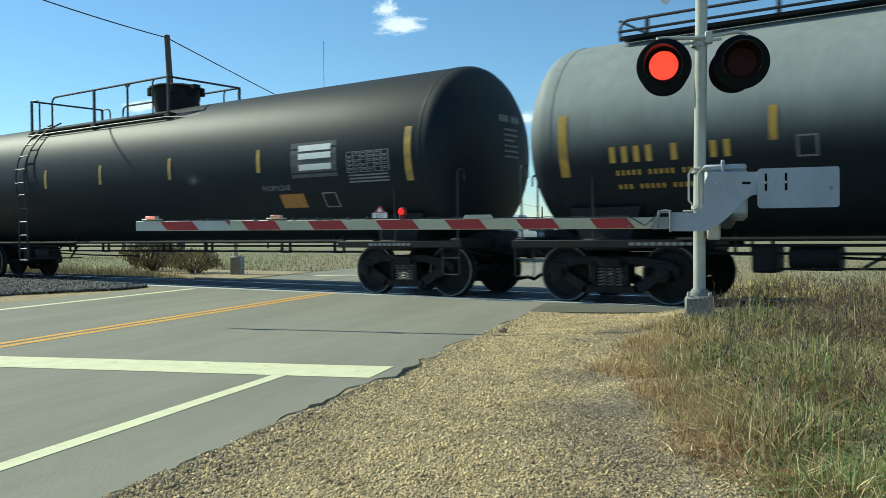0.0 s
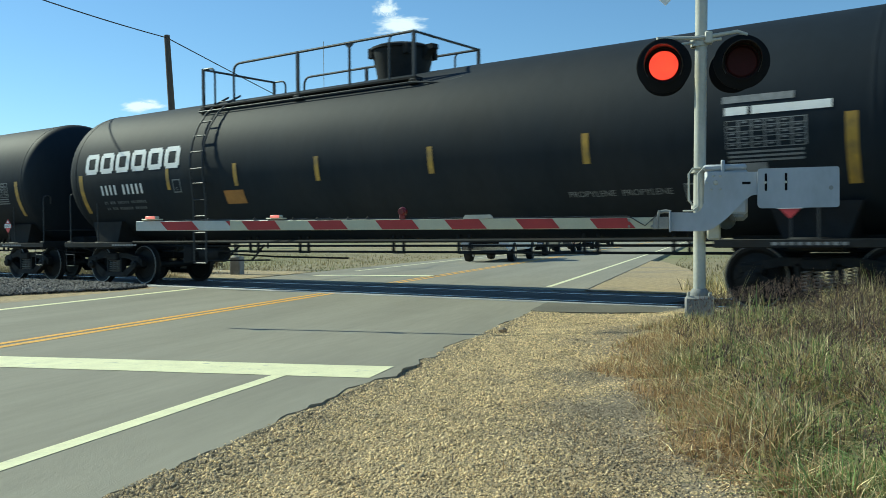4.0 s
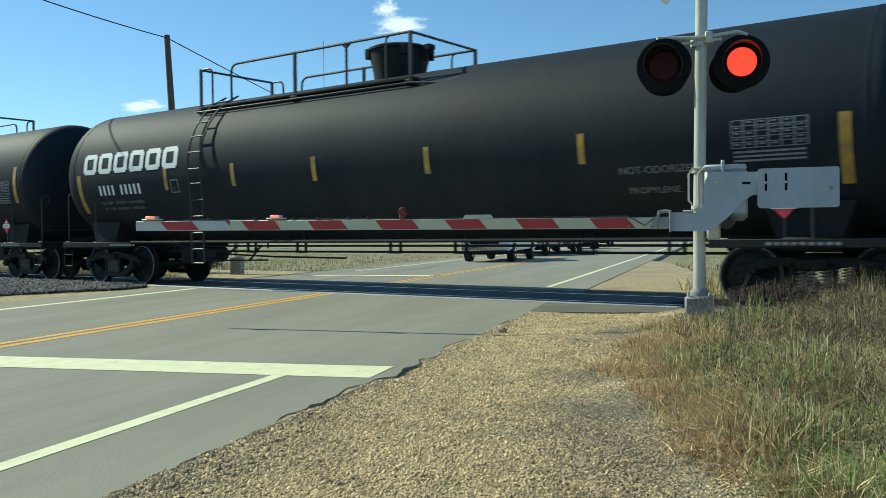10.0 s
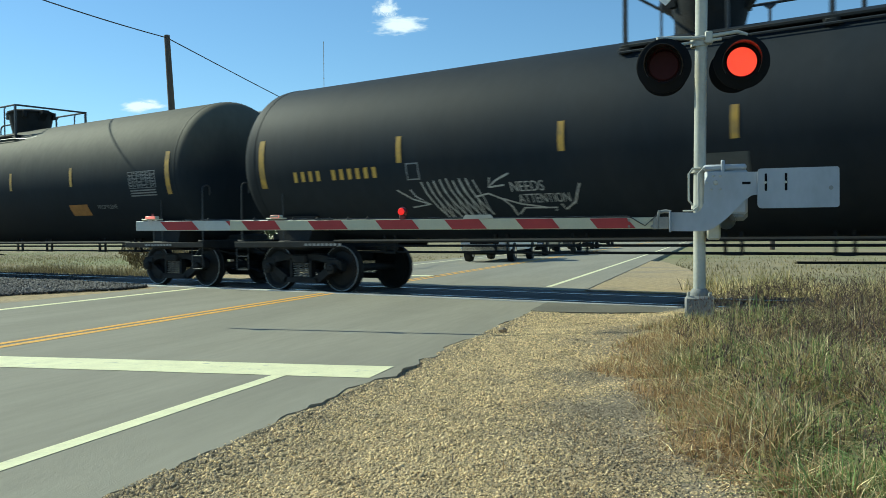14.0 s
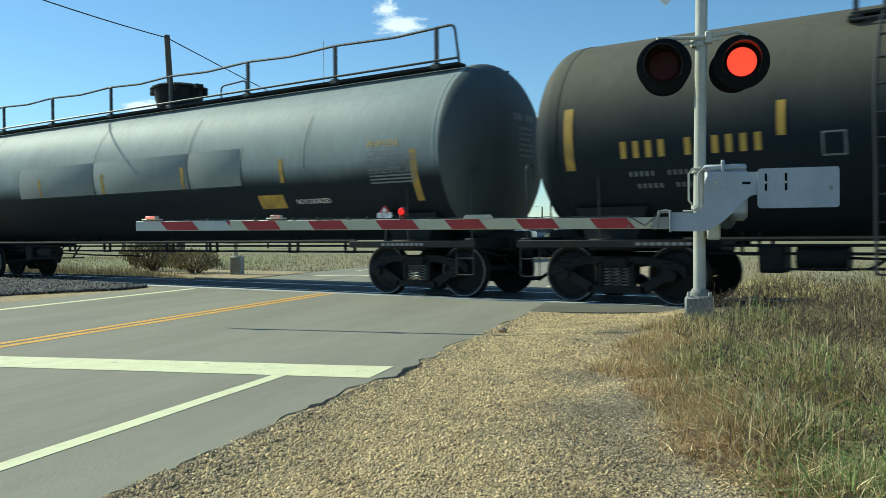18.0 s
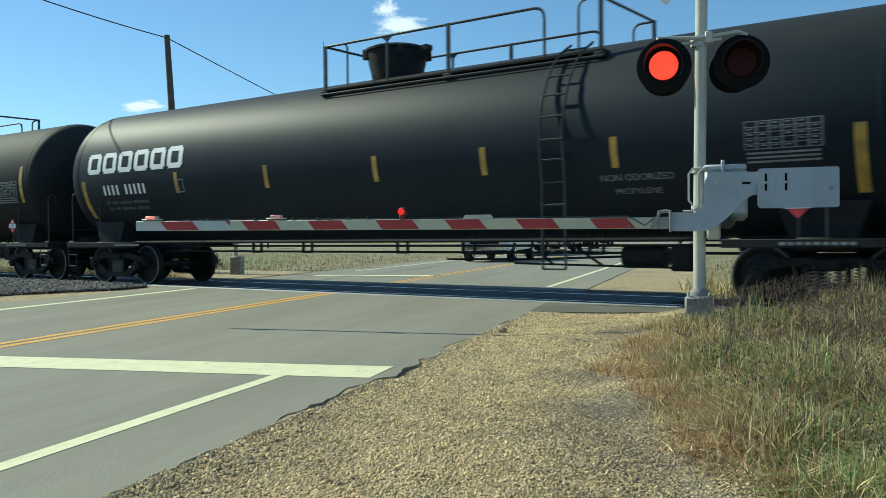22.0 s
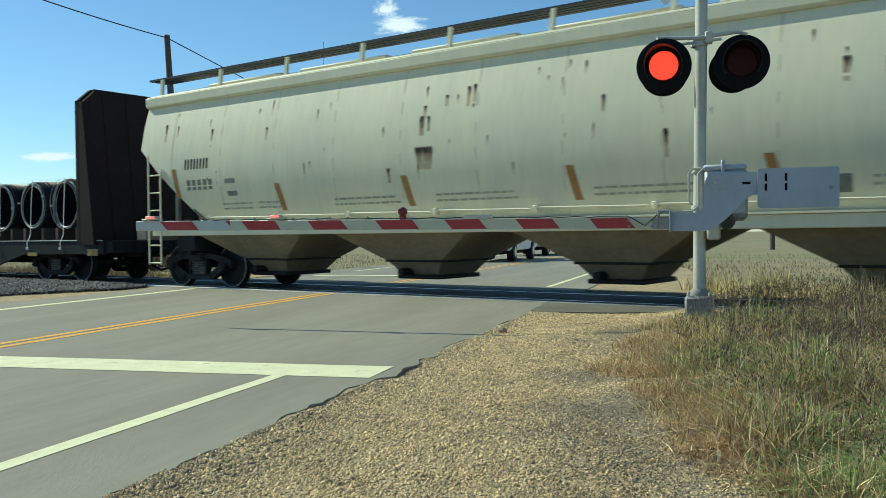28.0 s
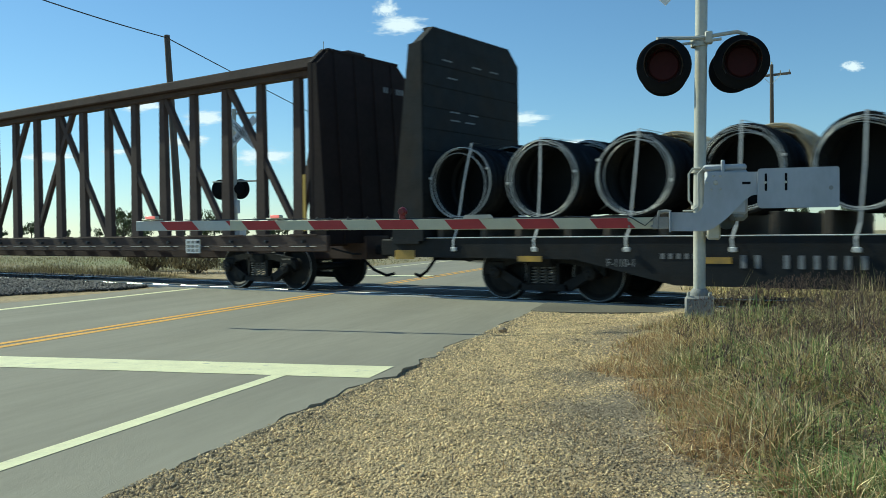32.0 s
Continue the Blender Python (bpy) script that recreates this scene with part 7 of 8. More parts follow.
def verge():
    g = np.random.default_rng(11)
    sets = {"seed": [], "brown_grass": [], "green_grass": [], "olive_grass": [], "weed": []}
    for _ in range(17000):
        y = 2.2 + 10.2 * g.uniform() ** 1.15
        edge = grass_edge(y) + 0.3 * noise.noise(Vector((y * 1.3, 2.2, 0))) + 0.12 * noise.noise(Vector((y * 5.0, 1.2, 0)))
        d = abs(g.normal(0, 1.9))
        x = edge + d - 0.1
        if x > 0.45 * y or (y > 9.0 and x < -3.75) or (abs(x + 3.34) < 0.3 and y < 9.3 and y > 8.75 and g.uniform() < 0.6) or (y > 9.8 and x < -2.75):
            continue
        q = noise.noise(Vector((x * 0.9, y * 0.9, 1.5))) + 0.6 * noise.noise(Vector((x * 2.6, y * 2.6, 4)))
        tuft = noise.noise(Vector((x * 1.6, y * 1.6, 7)))
        if d < 0.5 and g.uniform() > 0.25 + d * 1.3 + 0.6 * tuft:
            continue
        if d > 0.35 and tuft < -0.12 and g.uniform() < 0.65:
            continue
        h = min(0.42, 0.11 + d * 0.25) * (0.78 + 0.8 * tuft) * g.uniform(0.55, 1.2)
        if y > 8.8 and x < -2.3:
            h *= 0.7
        gr, st, pu = near_to(GREEN, x, y), near_to(STRAW, x, y), near_to(PURPLE, x, y)
        score = (0.5 + 0.55 * st - 0.2 * pu, 0.26 + 0.8 * st + (0.4 if d < 0.5 else 0.0) - 0.2 * q, -0.08 + 1.15 * gr + 0.4 * q, 0.42 + 0.2 * q + 0.2 * gr, 0.2 + 0.7 * pu - 0.2 * q)
        w = np.array([max(0.02, k) ** 1.7 for k in score])
        w = np.cumsum(w / w.sum())
        main = min(4, int(np.searchsorted(w, g.uniform())))
        lean = g.uniform(0, 6.283)
        keys = list(sets)
        for k in range(int(g.integers(11, 22))):
            kind = main if g.uniform() < 0.7 else min(4, int(np.searchsorted(w, g.uniform())))
            bx, by = x + g.normal(0, 0.045), y + g.normal(0, 0.045)
            sets[keys[kind]].append((bx, by, shoulder_z(bx, by) - 0.02, max(0.05, h * g.uniform(0.3, 1.1)), lean))
    names = {"seed": ("dry_grass", "straw-coloured dry grass on the verge"), "brown_grass": ("brown_grass", "reddish brown dead grass at the gravel's edge"), "green_grass": ("green_grass", "tufts of green grass in the verge"), "olive_grass": ("olive_grass", "faded olive grass on the bank"), "weed": ("dead_weeds", "dark dead weeds among the grass")}
    for i, (k, pl) in enumerate(sets.items()):
        blades(names[k][0], pl, k, names[k][1], "grass", 20 + i, 0.0042, 4, 1.9)
    # seed heads standing over the bank
    heads, stalks = [], []
    for _ in range(150):
        y = g.uniform(7.8, 12.0)
        x = grass_edge(y) + abs(g.normal(0, 2.0)) + (0.6 if y < 9.5 else 1.6)
        h = g.uniform(0.4, 0.72)
        z = shoulder_z(x, y)
        stalks.append((x, y, z, h))
    blades("seed_stalks", stalks, "olive_grass", "tall thin grass stalks", "grass", 40, 0.0022, 4, 0.5)
    for _ in range(2600):
        y = g.uniform(3.0, 12.0)
        x = grass_edge(y) + 0.5 + abs(g.normal(0, 1.6))
        if x > 0.45 * y:
            continue
        h = min(0.5, 0.2 + 0.2 * (x - grass_edge(y))) * g.uniform(0.6, 1.0)
        cx, cy = x + g.normal(0, 0.03), y + g.normal(0, 0.03)
        for _k in range(7):
            heads.append((cx + g.normal(0, 0.008), cy + g.normal(0, 0.008), shoulder_z(x, y) + h + g.uniform(-0.04, 0.02), 0.022))
    blades("seed_heads", heads, "weed", "brown seed heads among the grass", "grass", 41, 0.003, 2, 1.0)


verge()


def far_field():
    g = np.random.default_rng(12)
    a, b, c = [], [], []
    for _ in range(42000):
        y = 16.6 + abs(g.normal(0, 14))
        x = g.uniform(-70, 14) - (y - 16) * 0.8
        off = (x + 7.53 - LEAN * y) * 0.946
        if -5.3 < off < 5.6 or (off > 0 and x < -5.6 - (y - 15.4) * 0.42 and y < 32):
            continue
        if x < -17.5 and x > -25.5 and y < 19.8:
            continue
        q = noise.noise(Vector((x * 0.12, y * 0.12, 0)))
        h = g.uniform(0.03, 0.11) * (1.2 + q)
        (a if q > 0.12 else b if q > -0.2 else c).append((x, y, -0.12, h))
    blades("field_grass", a, "meadow", "olive grass in the field beyond the tracks", "grass", 50, 0.014, 2, 1.2)
    blades("dry_field_grass", b, "meadow", "dry straw grass in the field beyond the tracks", "grass", 51, 0.014, 2, 1.2)
    blades("green_field_grass", c, "meadow_green", "green grass patches beyond the tracks", "grass", 52, 0.014, 2, 1.2)
    # the tall bank right behind the rails, on the mast's side of the road
    tall, dry = [], []
    for _ in range(9000):
        x, y = g.uniform(-6.3, 9.0), 15.9 + abs(g.normal(0, 1.3))
        if x < -5.9 - (y - 15.4) * 0.42:
            continue
        q = noise.noise(Vector((x * 0.7, y * 0.7, 3)))
        h = g.uniform(0.15, 0.5) * (1.0 + 0.9 * q) * (1.0 if y > 16.2 else 0.7)
        (tall if g.uniform() < 0.5 + q else dry).append((x, y, -0.14, max(0.06, h)))
    blades("bank_grass", tall, "olive_grass", "tall olive grass on the bank behind the rails", "grass", 54, 0.009, 3, 0.9)
    blades("dry_bank_grass", dry, "seed", "tall straw grass on the bank behind the rails", "grass", 55, 0.008, 3, 0.9)
    # the strip on this side of the track, beyond the opposite lane
    d = []
    for _ in range(14000):
        y = 15.8 + abs(g.normal(0, 0.9))
        x = g.uniform(-60, -20.5)
        q = noise.noise(Vector((x * 0.35, y * 0.5, 8)))
        d.append((x, y, -0.15, g.uniform(0.08, 0.34) * (1.0 + 1.1 * q)))
    blades("trackside_weeds", d, "scrub", "brown weeds along the far rail", "grass", 53, 0.012, 2, 0.7)


far_field()


def sprigs():
    """Thin dead weeds and twigs on the gravel."""
    g = np.random.default_rng(31)
    pl = []
    for cx, cy, n, sp in ((-2.89, 4.81, 30, 0.12), (-2.37, 4.38, 25, 0.15), (-3.31, 6.52, 22, 0.15), (-1.89, 4.08, 35, 0.2), (-2.1, 3.6, 25, 0.2), (-2.2, 4.9, 40, 0.25), (-5.3, 8.3, 14, 0.08), (-1.7, 3.2, 40, 0.2)):
        for _ in range(n):
            x, y = cx + g.normal(0, sp), cy + g.normal(0, sp)
            pl.append((x, y, shoulder_z(x, y), g.uniform(0.04, 0.13)))
    blades("dead_sprigs", pl, "brown_grass", "dead weeds sprouting from the gravel", "grass", 60, 0.0015, 3, 2.2)
    for i in range(6):
        x, y = -1.5 + g.normal(0, 0.35), 3.5 + g.normal(0, 0.5)
        bm = B()
        a = g.uniform(0, 3.14)
        z = shoulder_z(x, y) + 0.012
        tube(bm, [(x, y, z), (x + 0.06 * math.cos(a), y + 0.06 * math.sin(a), z + 0.015), (x + 0.14 * math.cos(a + 0.35), y + 0.14 * math.sin(a + 0.35), z + 0.03)], 0.0018, 5)
        tagged(link("twig", bm, "weed", True), "thin dead twig lying on the gravel", "twig", "twigs on the gravel")


sprigs()
bm = B()
lathe(bm, [(0.0, 0.0), (0.05, 0.005), (0.055, 0.03), (0.03, 0.05), (0.0, 0.055)], 7, m=Matrix.Translation((-5.3, 8.35, 0.0)))
tagged(link("stone", bm, "grey_stone"), "single brown stone at the road's edge", "stone")


def bush(name, x, y, h, w, seed, label):
    g = np.random.default_rng(seed)
    t = thing(name, label, "bush", pose(x, y, -0.1))
    bm = B()
    for k in range(7):
        a = g.uniform(0, 6.28)
        tube(bm, [(0, 0, 0), (0.3 * w * math.cos(a), 0.3 * w * math.sin(a), h * 0.45), (0.5 * w * math.cos(a + 0.3), 0.5 * w * math.sin(a + 0.3), h * 0.8)], [0.05 * h, 0.03 * h, 0.008 * h], 6)
    part("branchwork", bm, "wood_pole", t)
    pts = []
    for _ in range(1600):
        v = g.normal(0, 1, 3)
        v = v / np.linalg.norm(v) * g.uniform(0.5, 1.0) ** 0.5
        q = 1 + 0.45 * noise.noise(Vector(v * 1.8) + Vector((seed, 0, 0)))
        pts.append((v[0] * w * 0.6 * q, v[1] * w * 0.6 * q, h * 0.55 + v[2] * h * 0.45 * q, 0.16 * h))
    me = blades("crown", pts, "scrub", "", "", seed, 0.022 * h, 2, 1.2, "")
    me.parent = t
    return t


def tree(x, y, h, seed, label="distant leafy tree on the skyline", w=None):
    g = np.random.default_rng(seed)
    t = thing("tree", label, "tree", pose(x, y, -0.1), "trees on the skyline")
    w = w or h * 0.7
    bm = B()
    tube(bm, [(0, 0, 0), (0.02 * h, 0, h * 0.3), (0, 0.02 * h, h * 0.7)], [0.035 * h, 0.026 * h, 0.008 * h], 8)
    for k in range(6):
        a = k * 1.05 + g.uniform(-0.3, 0.3)
        z = h * g.uniform(0.25, 0.5)
        tube(bm, [(0, 0, z), (0.25 * w * math.cos(a), 0.25 * w * math.sin(a), z + 0.2 * h), (0.38 * w * math.cos(a), 0.38 * w * math.sin(a), z + 0.36 * h)], [0.015 * h, 0.01 * h, 0.004 * h], 5)
    part("trunk", bm, "wood_pole", t)
    pts = []
    cl = [(g.normal(0, 0.22) * w, g.normal(0, 0.22) * w, h * g.uniform(0.4, 0.88), g.uniform(0.12, 0.24) * w) for _ in range(16)]
    for _ in range(1500):
        c = cl[int(g.integers(0, 16))]
        v = g.normal(0, 1, 3)
        v = v / np.linalg.norm(v) * g.uniform(0.3, 1.0)
        pts.append((c[0] + v[0] * c[3], c[1] + v[1] * c[3], c[2] + v[2] * c[3], 0.06 * h))
    me = blades("crown", pts, "leaf", "", "", seed + 1, 0.014 * h, 2, 1.4, "")
    me.parent = t


def toward(px, depth):
    """Ground place at a given bearing (tangent of the angle from the camera's axis) and depth."""
    fx, fy = -0.5912, 0.8066
    return (depth * (fx + 0.8066 * px), depth * (fy + 0.5912 * px))


g = np.random.default_rng(77)
for i in range(46):
    px = -0.56 + 1.1 * i / 45 + g.uniform(-0.01, 0.01)
    dep = g.uniform(260, 420)
    x, y = toward(px, dep)
    tree(x, y, g.uniform(4.5, 8.5) * (1.5 if px > 0.2 else 1.0), 100 + i)
for px, dep, h in ((-0.365, 90, 4.2), (-0.35, 95, 3.4), (-0.27, 80, 3.6), (-0.2, 88, 3.2), (0.262, 120, 7.0)):
    x, y = toward(px, dep)
    tree(x, y, h, int(300 + px * 100), "small roadside tree beyond the field", h * 0.9)
bush("bush", -25.5, 18.2, 1.1, 1.6, 9, "brown-green bush beside the far rail")
bush("bush", -22.3, 17.4, 0.8, 1.3, 10, "low brown-green bush by the far signal")


def far_signal():
    x, y = -20.4, 17.4
    s = thing("far_signal", "far crossing signal seen from behind with a crossbuck", "crossing signal", pose(x, y, -0.1))
    rot = Matrix.Rotation(math.atan2(ROAD_OUT.y, ROAD_OUT.x), 4, "Z")
    s.matrix_basis = Matrix.Translation((x, y, -0.1)) @ rot
    bm = B()
    tube(bm, [(0, 0, 0.2), (0, 0, 5.0)], 0.065, 14)
    part("mast", bm, "silver", s, "grey metal mast")
    bm = B()
    box(bm, -0.14, 0.2, -0.15, 0.15, 0.0, 0.62, 0.03)
    part("base_box", bm, "base_grey", s, "grey metal box at its foot")
    for a in (42, -42):
        bm = B()
        box(bm, -0.61, 0.61, -0.035, -0.02, -0.115, 0.115, 0.0, m=Matrix.Translation((0.32, -0.08, 4.28)) @ Matrix.Rotation(radians(a), 4, "Y"))
        b = part("crossbuck_board", bm, "white", s, "white crossbuck board with dark lettering")
        bm = letters("CROSSING" if a > 0 else "RAILROAD", 0.17)
        xs = [v.co.x for v in bm.verts]
        mid = (min(xs) + max(xs)) / 2
        for v in bm.verts:
            v.co = Matrix.Translation((0.32, -0.118 if a > 0 else -0.12, 4.28)) @ Matrix.Rotation(radians(a), 4, "Y") @ Vector((v.co.x - mid, 0, v.co.y - 0.06))
        part("lettering", bm, "matt_black", b, smooth=False)
    bm = B()
    tube(bm, [(-0.05, 0, 4.86), (0.95, 0, 4.86)], 0.03, 8)
    part("top_pipe", bm, "silver", s)
    bm = B()
    tube(bm, [(-0.75, 0, 2.85), (0.75, 0, 2.85)], 0.025, 8)
    part("cross_pipe", bm, "silver", s)
    for xx in (-0.5, 0.17):
        bm = B()
        lathe(bm, [(0.0, -0.1), (0.16, -0.08), (0.17, 0.0), (0.3, 0.0), (0.3, 0.03), (0.0, 0.03)], 28, "Y", m=Matrix.Translation((xx, 0.0, 2.62)))
        part("flasher", bm, "matt_black", s, "black signal head seen from behind")
    bm = B()
    box(bm, -0.25, 0.25, -0.2, 0.2, 1.0, 1.5, 0.03)
    part("gate_box", bm, "gate_white", s)
    bm = B()
    box(bm, -0.18, 0.1, -0.12, 0.12, 1.9, 2.3, 0.02)
    part("bell_box", bm, "gate_white", s)


far_signal()


def utility_pole(name, x, y, h, lean, arms, label, z0=-0.1):
    p = thing(name, label, "utility pole", pose(x, y, z0, 0, lean, 0))
    bm = B()
    tube(bm, [(0, 0, 0), (0, 0, h * 0.5), (0, 0, h)], [0.17, 0.14, 0.11], 12)
    part("shaft", bm, "wood_pole", p, "weathered timber shaft")
    if arms:
        bm = B()
        box(bm, -1.2, 1.2, -0.06, 0.06, h - 0.75, h - 0.6, 0.01)
        part("crossarm", bm, "wood_pole", p)
        for xx in (-1.1, -0.55, 0.55, 1.1, 0.0):
            bm = B()
            lathe(bm, [(0.03, 0), (0.05, 0.05), (0.03, 0.1), (0.05, 0.14), (0.0, 0.18)], 10, m=Matrix.Translation((xx, 0, h - 0.6 if xx else h)))
            part("insulator", bm, "silver", p)
        for s in (-1, 1):
            bm = B()
            tube(bm, [(0, -0.08, h - 1.3), (s * 0.6, -0.08, h - 0.68)], 0.018, 6)
            part("brace", bm, "silver", p)
    return p


px0, py0 = toward((322 - 784) / 1550, 34.0)
utility_pole("utility_pole", px0, py0, 9.15, -4.6, False, "weathered timber utility pole leaning slightly")
px1, py1 = toward((1367 - 784) / 1550, 57.0)
utility_pole("utility_pole", px1, py1, 12.0, 0.0, True, "timber utility pole with a crossarm")
px2, py2 = toward((960 - 784) / 1550, 150.0)
utility_pole("utility_pole", px2, py2, 5.8, 0.0, False, "distant timber utility pole")


def cable(name, a, b, sag):
    cu = B()
    a, b = Vector(a), Vector(b)
    pts = []
    for i in range(33):
        t = i / 32
        p = a.lerp(b, t)
        p.z -= sag * 4 * t * (1 - t)
        pts.append(p)
    tube(cu, pts, 0.022, 5)
    return tagged(link(name, cu, "wire", True), "single overhead cable hanging between poles", "cable")


top0 = pose(px0, py0, -0.1, 0, -4.6, 0) @ Vector((0, 0, 9.05))
cable("overhead_cable", top0, (px2, py2, 5.6), 1.3)
cable("overhead_cable", top0, EYE + Vector((-0.8388, 0.488, 0.2413)) * 27.5 + Vector((-2.0, -3.0, 1.0)), 0.12)
# thin radio mast far off
ax, ay = toward((577 - 784) / 1550, 900.0)
am = thing("radio_mast", "thin radio mast on the far skyline", "radio mast", pose(ax, ay, 0))
bm = B()
tube(bm, [(0, 0, 0), (0, 0, 200)], 0.3, 6)
for k in range(12):
    box(bm, -0.8, 0.8, -0.05, 0.05, 12 + k * 15, 12.6 + k * 15)
part("lattice", bm, "mast_grey", am)


def vehicle(x, y, kind, paint, label):
    """A parked queueing vehicle facing the crossing: pickup, car or van; length along local y."""
    t = thing("pickup_truck" if kind == "pickup" else "car", label, "pickup truck" if kind == "pickup" else "car", group="vehicles waiting beyond the tracks")
    t.matrix_basis = Matrix.Translation((x, y, 0)) @ Matrix.Rotation(math.atan2(-LEAN, 1.0), 4, "Z")
    W, h, Ln = (0.98, 1.9, 5.6) if kind == "pickup" else (0.88, 1.5, 4.5)
    side = [(0.0, 0.45), (0.0, 0.95 if kind == "pickup" else 0.75), (0.12, 1.05 if kind == "pickup" else 0.85), (1.35, 1.18 if kind == "pickup" else 0.95), (1.95, h - 0.05), (2.3, h), (3.5, h), (3.75, 1.25 if kind == "pickup" else h - 0.15), (Ln, 1.22 if kind == "pickup" else 0.9), (Ln, 0.5), (Ln - 0.6, 0.45)]
    bm = B()
    m = Matrix.Rotation(math.pi / 2, 4, "Z")
    prism(bm, side, -W, W, m=m)
    bmesh.ops.bevel(bm, geom=list(bm.edges), offset=0.05, segments=2, affect="EDGES")
    part("body", bm, paint, t)
    bm = B()
    prism(bm, [(1.4, 1.22), (1.93, h - 0.13), (1.97, h - 0.13), (1.44, 1.22)] if kind == "pickup" else [(1.4, 0.98), (1.93, h - 0.1), (1.97, h - 0.1), (1.44, 0.98)], -W * 0.86, W * 0.86, m=m @ Matrix.Translation((-0.05, 0, 0.02)))
    part("windscreen", bm, "glass", t)
    for s in (-1, 1):
        bm = B()
        prism(bm, [(1.75, 1.28), (2.1, h - 0.14), (3.4, h - 0.14), (3.4, 1.28)] if kind == "pickup" else [(1.75, 1.0), (2.1, h - 0.14), (3.4, h - 0.14), (3.5, 1.0)], s * (W - 0.01), s * (W + 0.01), m=m)
        part("side_window", bm, "glass", t)
        for yy in (0.95, Ln - 1.1):
            bm = B()
            lathe(bm, [(0.0, -0.15), (0.2, -0.15), (0.37, -0.13), (0.39, 0.0), (0.37, 0.13), (0.2, 0.15), (0.0, 0.15)], 22, "X", m=Matrix.Translation((s * (W - 0.1), yy, 0.39)))
            w = part("wheel", bm, "tyre", t)
            bm = B()
            lathe(bm, [(0.0, -0.16), (0.2, -0.155), (0.22, 0.0), (0.2, 0.155), (0.0, 0.16)], 16, "X", m=Matrix.Translation((s * (W - 0.1), yy, 0.39)))
            part("rim", bm, "chrome", w)
        bm = B()
        box(bm, s * W * 0.82 - 0.14, s * W * 0.82 + 0.14, -0.03, 0.05, 0.78, 0.95, 0.02)
        part("headlight", bm, "chrome", t)
        bm = B()
        box(bm, s * (W + 0.1) - 0.1, s * (W + 0.1) + 0.1, 1.75, 1.85, 1.2, 1.4, 0.03)
        part("mirror", bm, paint, t)
    bm = B()
    box(bm, -W * 0.6, W * 0.6, -0.035, 0.03, 0.72, 0.98, 0.02)
    part("grille", bm, "matt_black", t)
    bm = B()
    box(bm, -W * 0.95, W * 0.95, -0.08, 0.06, 0.45, 0.66, 0.03)
    part("bumper", bm, "chrome", t)
    bm = B()
    box(bm, -W * 0.8, W * 0.8, 0.1, Ln - 0.3, 0.3, 0.5, 0.04)
    part("underbody", bm, "matt_black", t, "dark underbody between the wheels")


def lane_place(out, y):
    p = on_road(out, along_at(out, y))
    return p.x, p.y


vehicle(*lane_place(-1.55, 28.6), "pickup", "truck_white", "white pickup truck waiting beyond the tracks")
vehicle(*lane_place(-1.9, 37.0), "pickup", "car_dark", "dark pickup truck waiting in the queue")
vehicle(*lane_place(-1.9, 46.0), "car", "car_red", "dark red car waiting in the queue")
vehicle(*lane_place(-1.9, 54.0), "car", "truck_white", "white car waiting in the queue")
vehicle(*lane_place(-1.9, 63.0), "car", "car_dark", "dark car waiting in the queue")


def cloud(px, py, w, h, seed, depth=3000.0):
    """A small fair-weather cloud: a soft-edged far backdrop."""
    k = depth / 1550.0
    z = 1.107 + (414 - py) * k + 0.0065 * (px - 784) * -k
    x, y = toward((px - 784) / 1550, depth)
    bm = B()
    bmesh.ops.create_grid(bm, x_segments=1, y_segments=1, size=1.0)
    ob = link("backdrop_cloud", bm, CLOUD)
    ob.matrix_basis = Matrix.LocRotScale((x, y, z), Euler((radians(90), 0, radians(36.24))), (w * k, h * k, 1))
    ob.visible_shadow = False
    return tagged(ob, "small white fair-weather cloud", "cloud", "", "structure")


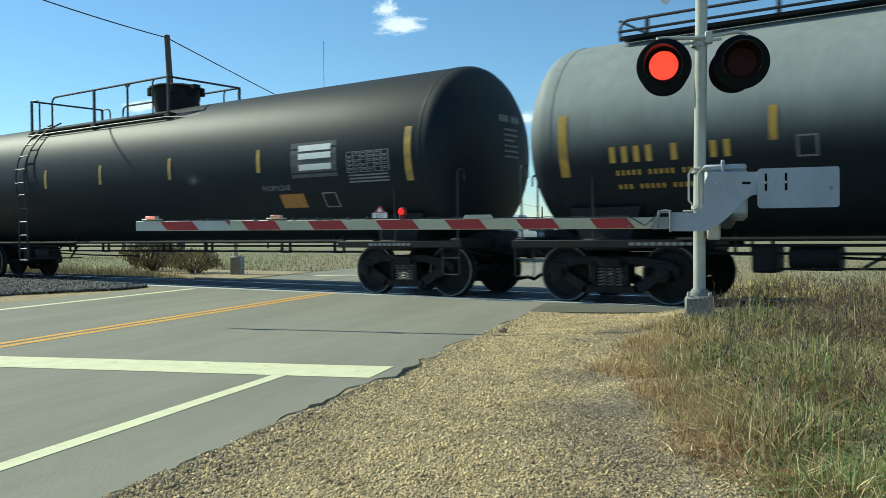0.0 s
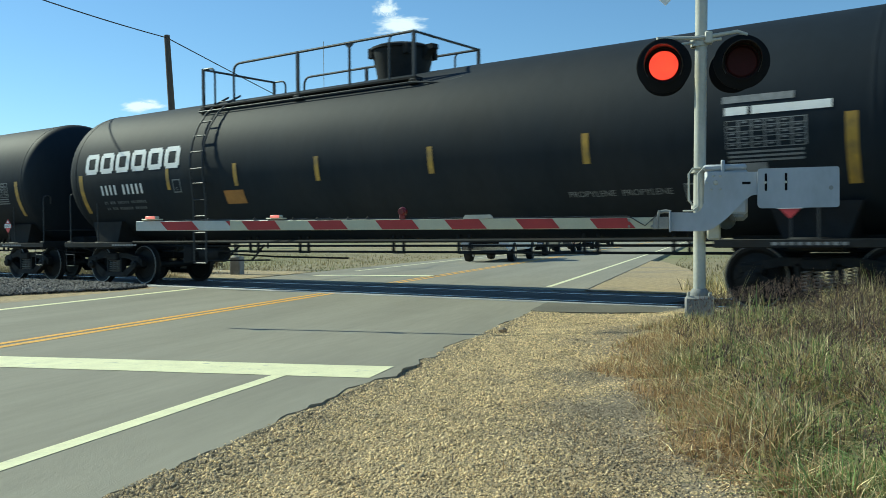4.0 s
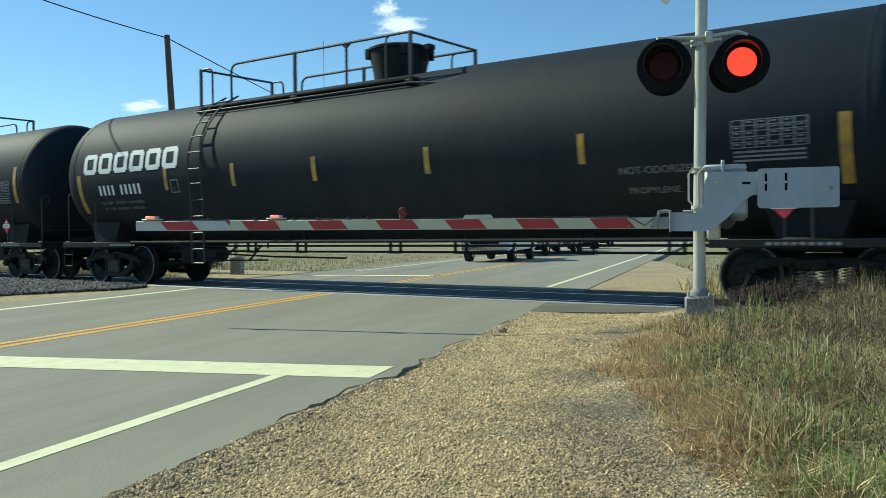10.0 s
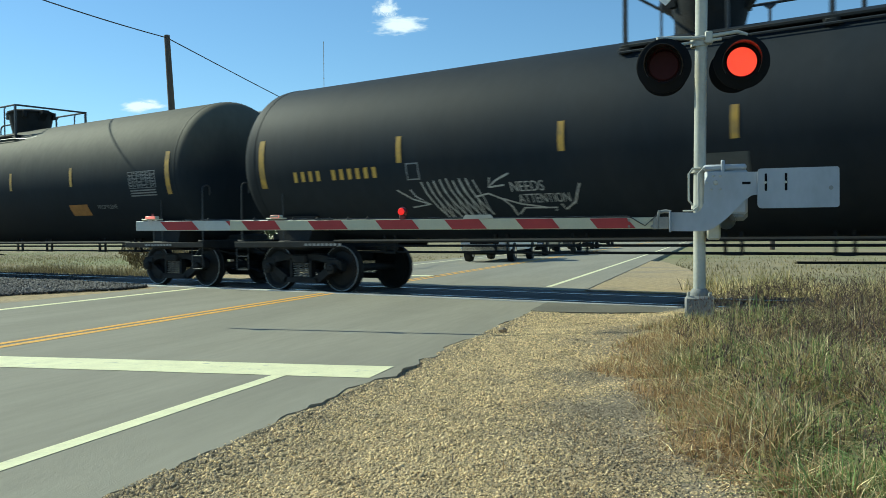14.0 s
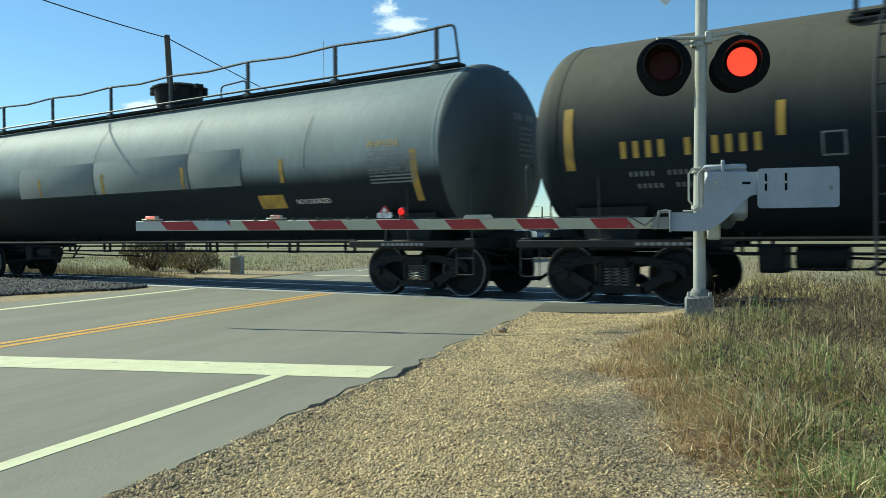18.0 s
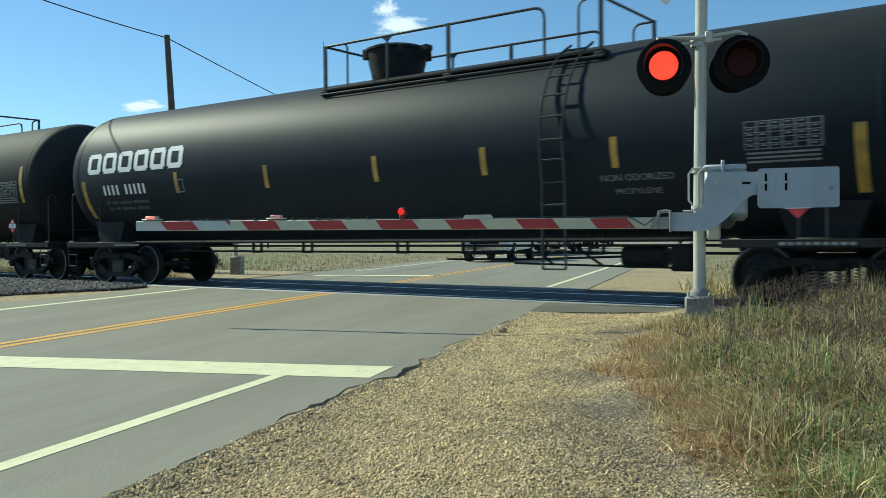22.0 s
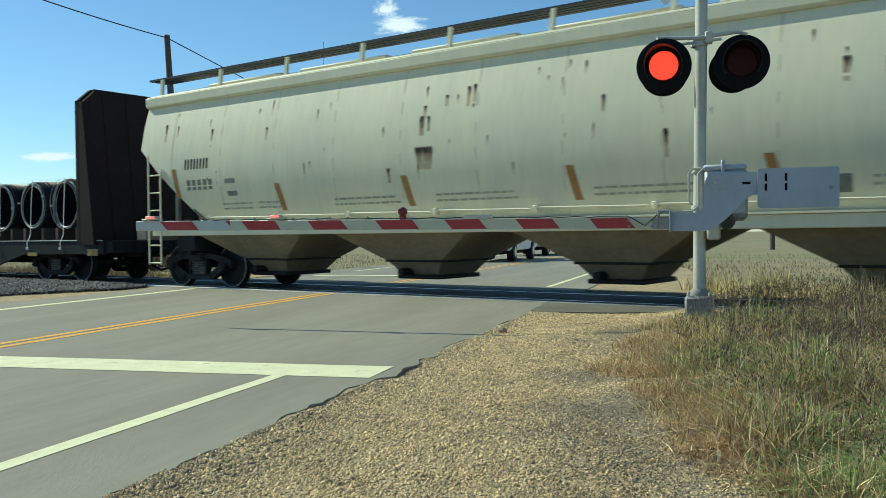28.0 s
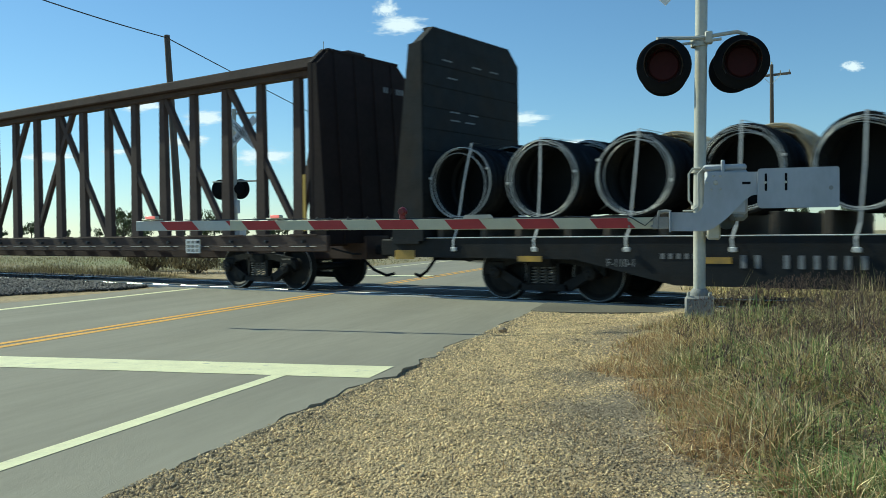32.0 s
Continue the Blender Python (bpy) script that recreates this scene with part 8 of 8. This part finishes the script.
def cloud_material():
    m = bpy.data.materials.new("cloud")
    m.use_nodes = True
    n, l = m.node_tree.nodes, m.node_tree.links
    n.remove(n["Principled BSDF"])
    tc = n.new("ShaderNodeTexCoord")
    info = n.new("ShaderNodeObjectInfo")
    ln = n.new("ShaderNodeVectorMath")
    ln.operation = "LENGTH"
    l.new(tc.outputs["Object"], ln.inputs[0])
    ns = n.new("ShaderNodeTexNoise")
    ns.noise_dimensions = "4D"
    ns.inputs["Scale"].default_value, ns.inputs["Detail"].default_value, ns.inputs["Roughness"].default_value = 1.7, 6.0, 0.6
    mw = n.new("ShaderNodeMath")
    mw.operation = "MULTIPLY"
    mw.inputs[1].default_value = 40.0
    l.new(info.outputs["Random"], mw.inputs[0])
    l.new(mw.outputs[0], ns.inputs["W"])
    l.new(tc.outputs["Object"], ns.inputs["Vector"])
    a = n.new("ShaderNodeMath")
    a.operation = "MULTIPLY_ADD"
    a.inputs[1].default_value = -0.62
    l.new(ln.outputs["Value"], a.inputs[0])
    l.new(ns.outputs["Fac"], a.inputs[2])
    r = n.new("ShaderNodeMapRange")
    r.interpolation_type = "SMOOTHSTEP"
    r.inputs[1].default_value, r.inputs[2].default_value = 0.02, 0.36
    l.new(a.outputs[0], r.inputs[0])
    tr = n.new("ShaderNodeBsdfTransparent")
    em = n.new("ShaderNodeEmission")
    em.inputs[0].default_value, em.inputs[1].default_value = (0.95, 0.97, 1.0, 1), 1.0
    mx = n.new("ShaderNodeMixShader")
    l.new(r.outputs[0], mx.inputs[0]), l.new(tr.outputs[0], mx.inputs[1]), l.new(em.outputs[0], mx.inputs[2])
    l.new(mx.outputs[0], n["Material Output"].inputs[0])
    return m


CLOUD = cloud_material()
for i, (px, py, w, h) in enumerate(((688, 18, 34, 26), (712, 44, 70, 22), (925, 210, 75, 18), (365, 206, 62, 18), (255, 184, 60, 16), (330, 247, 70, 17), (780, 245, 70, 14), (470, 275, 75, 22), (90, 274, 90, 14), (1508, 120, 30, 15), (1420, 270, 80, 16), (1020, 255, 60, 12), (205, 266, 34, 8))):
    cloud(px, py, w, h, i)


# ---- what moves ----
# a few changes come a moment early or late, in thirtieths of a second
OFF, ON = {17: 266, 38: 597, 40: 630, 61: 957}, {17: 270, 38: 600, 40: 631, 61: 960}


def motions():
    steps = [i * 1.0 for i in range(33)]
    for ob, centre in MOVERS:
        walk(ob, [(t, pose(run(t) + centre, TRACK_Y, 0)) for t in steps])
    ticks = [i / 15.0 for i in range(481)]
    turns = [math.degrees(run(t) / WHEEL_R) for t in ticks]
    for w, p in ROLLERS:
        walk(w, [(t, pose(p.x, p.y, p.z, 0, a % 360.0, 0)) for t, a in zip(ticks, turns)])
    # the lamps: the board turns half round whenever its lamp changes; the arm's own lamps change a moment sooner
    for ob, first, p, lead in FLIPS:
        base = ob.matrix_basis.to_3x3().to_4x4()
        now = 0 if first else 180
        rows = [(0.0, now)]
        lit = first
        k = 1 if lead else 0
        while k < 62:
            tick = round((0.098 + 0.523 * k) * 30 - 1.3)
            tick = (OFF if lit else ON).get(k, tick) - lead
            lit = not lit
            rows += [((tick + j) / 30, now + 60 * j) for j in range(4)]
            now += 180
            k += 1
        rows = [r for r in rows if r[0] <= 32.0]
        if rows[-1][0] < 32.0:
            rows.append((32.0, rows[-1][1]))
        walk(ob, [(t, Matrix.Translation(p) @ Matrix.Rotation(radians(a % 360), 4, "Z")) for t, a in rows])


motions()
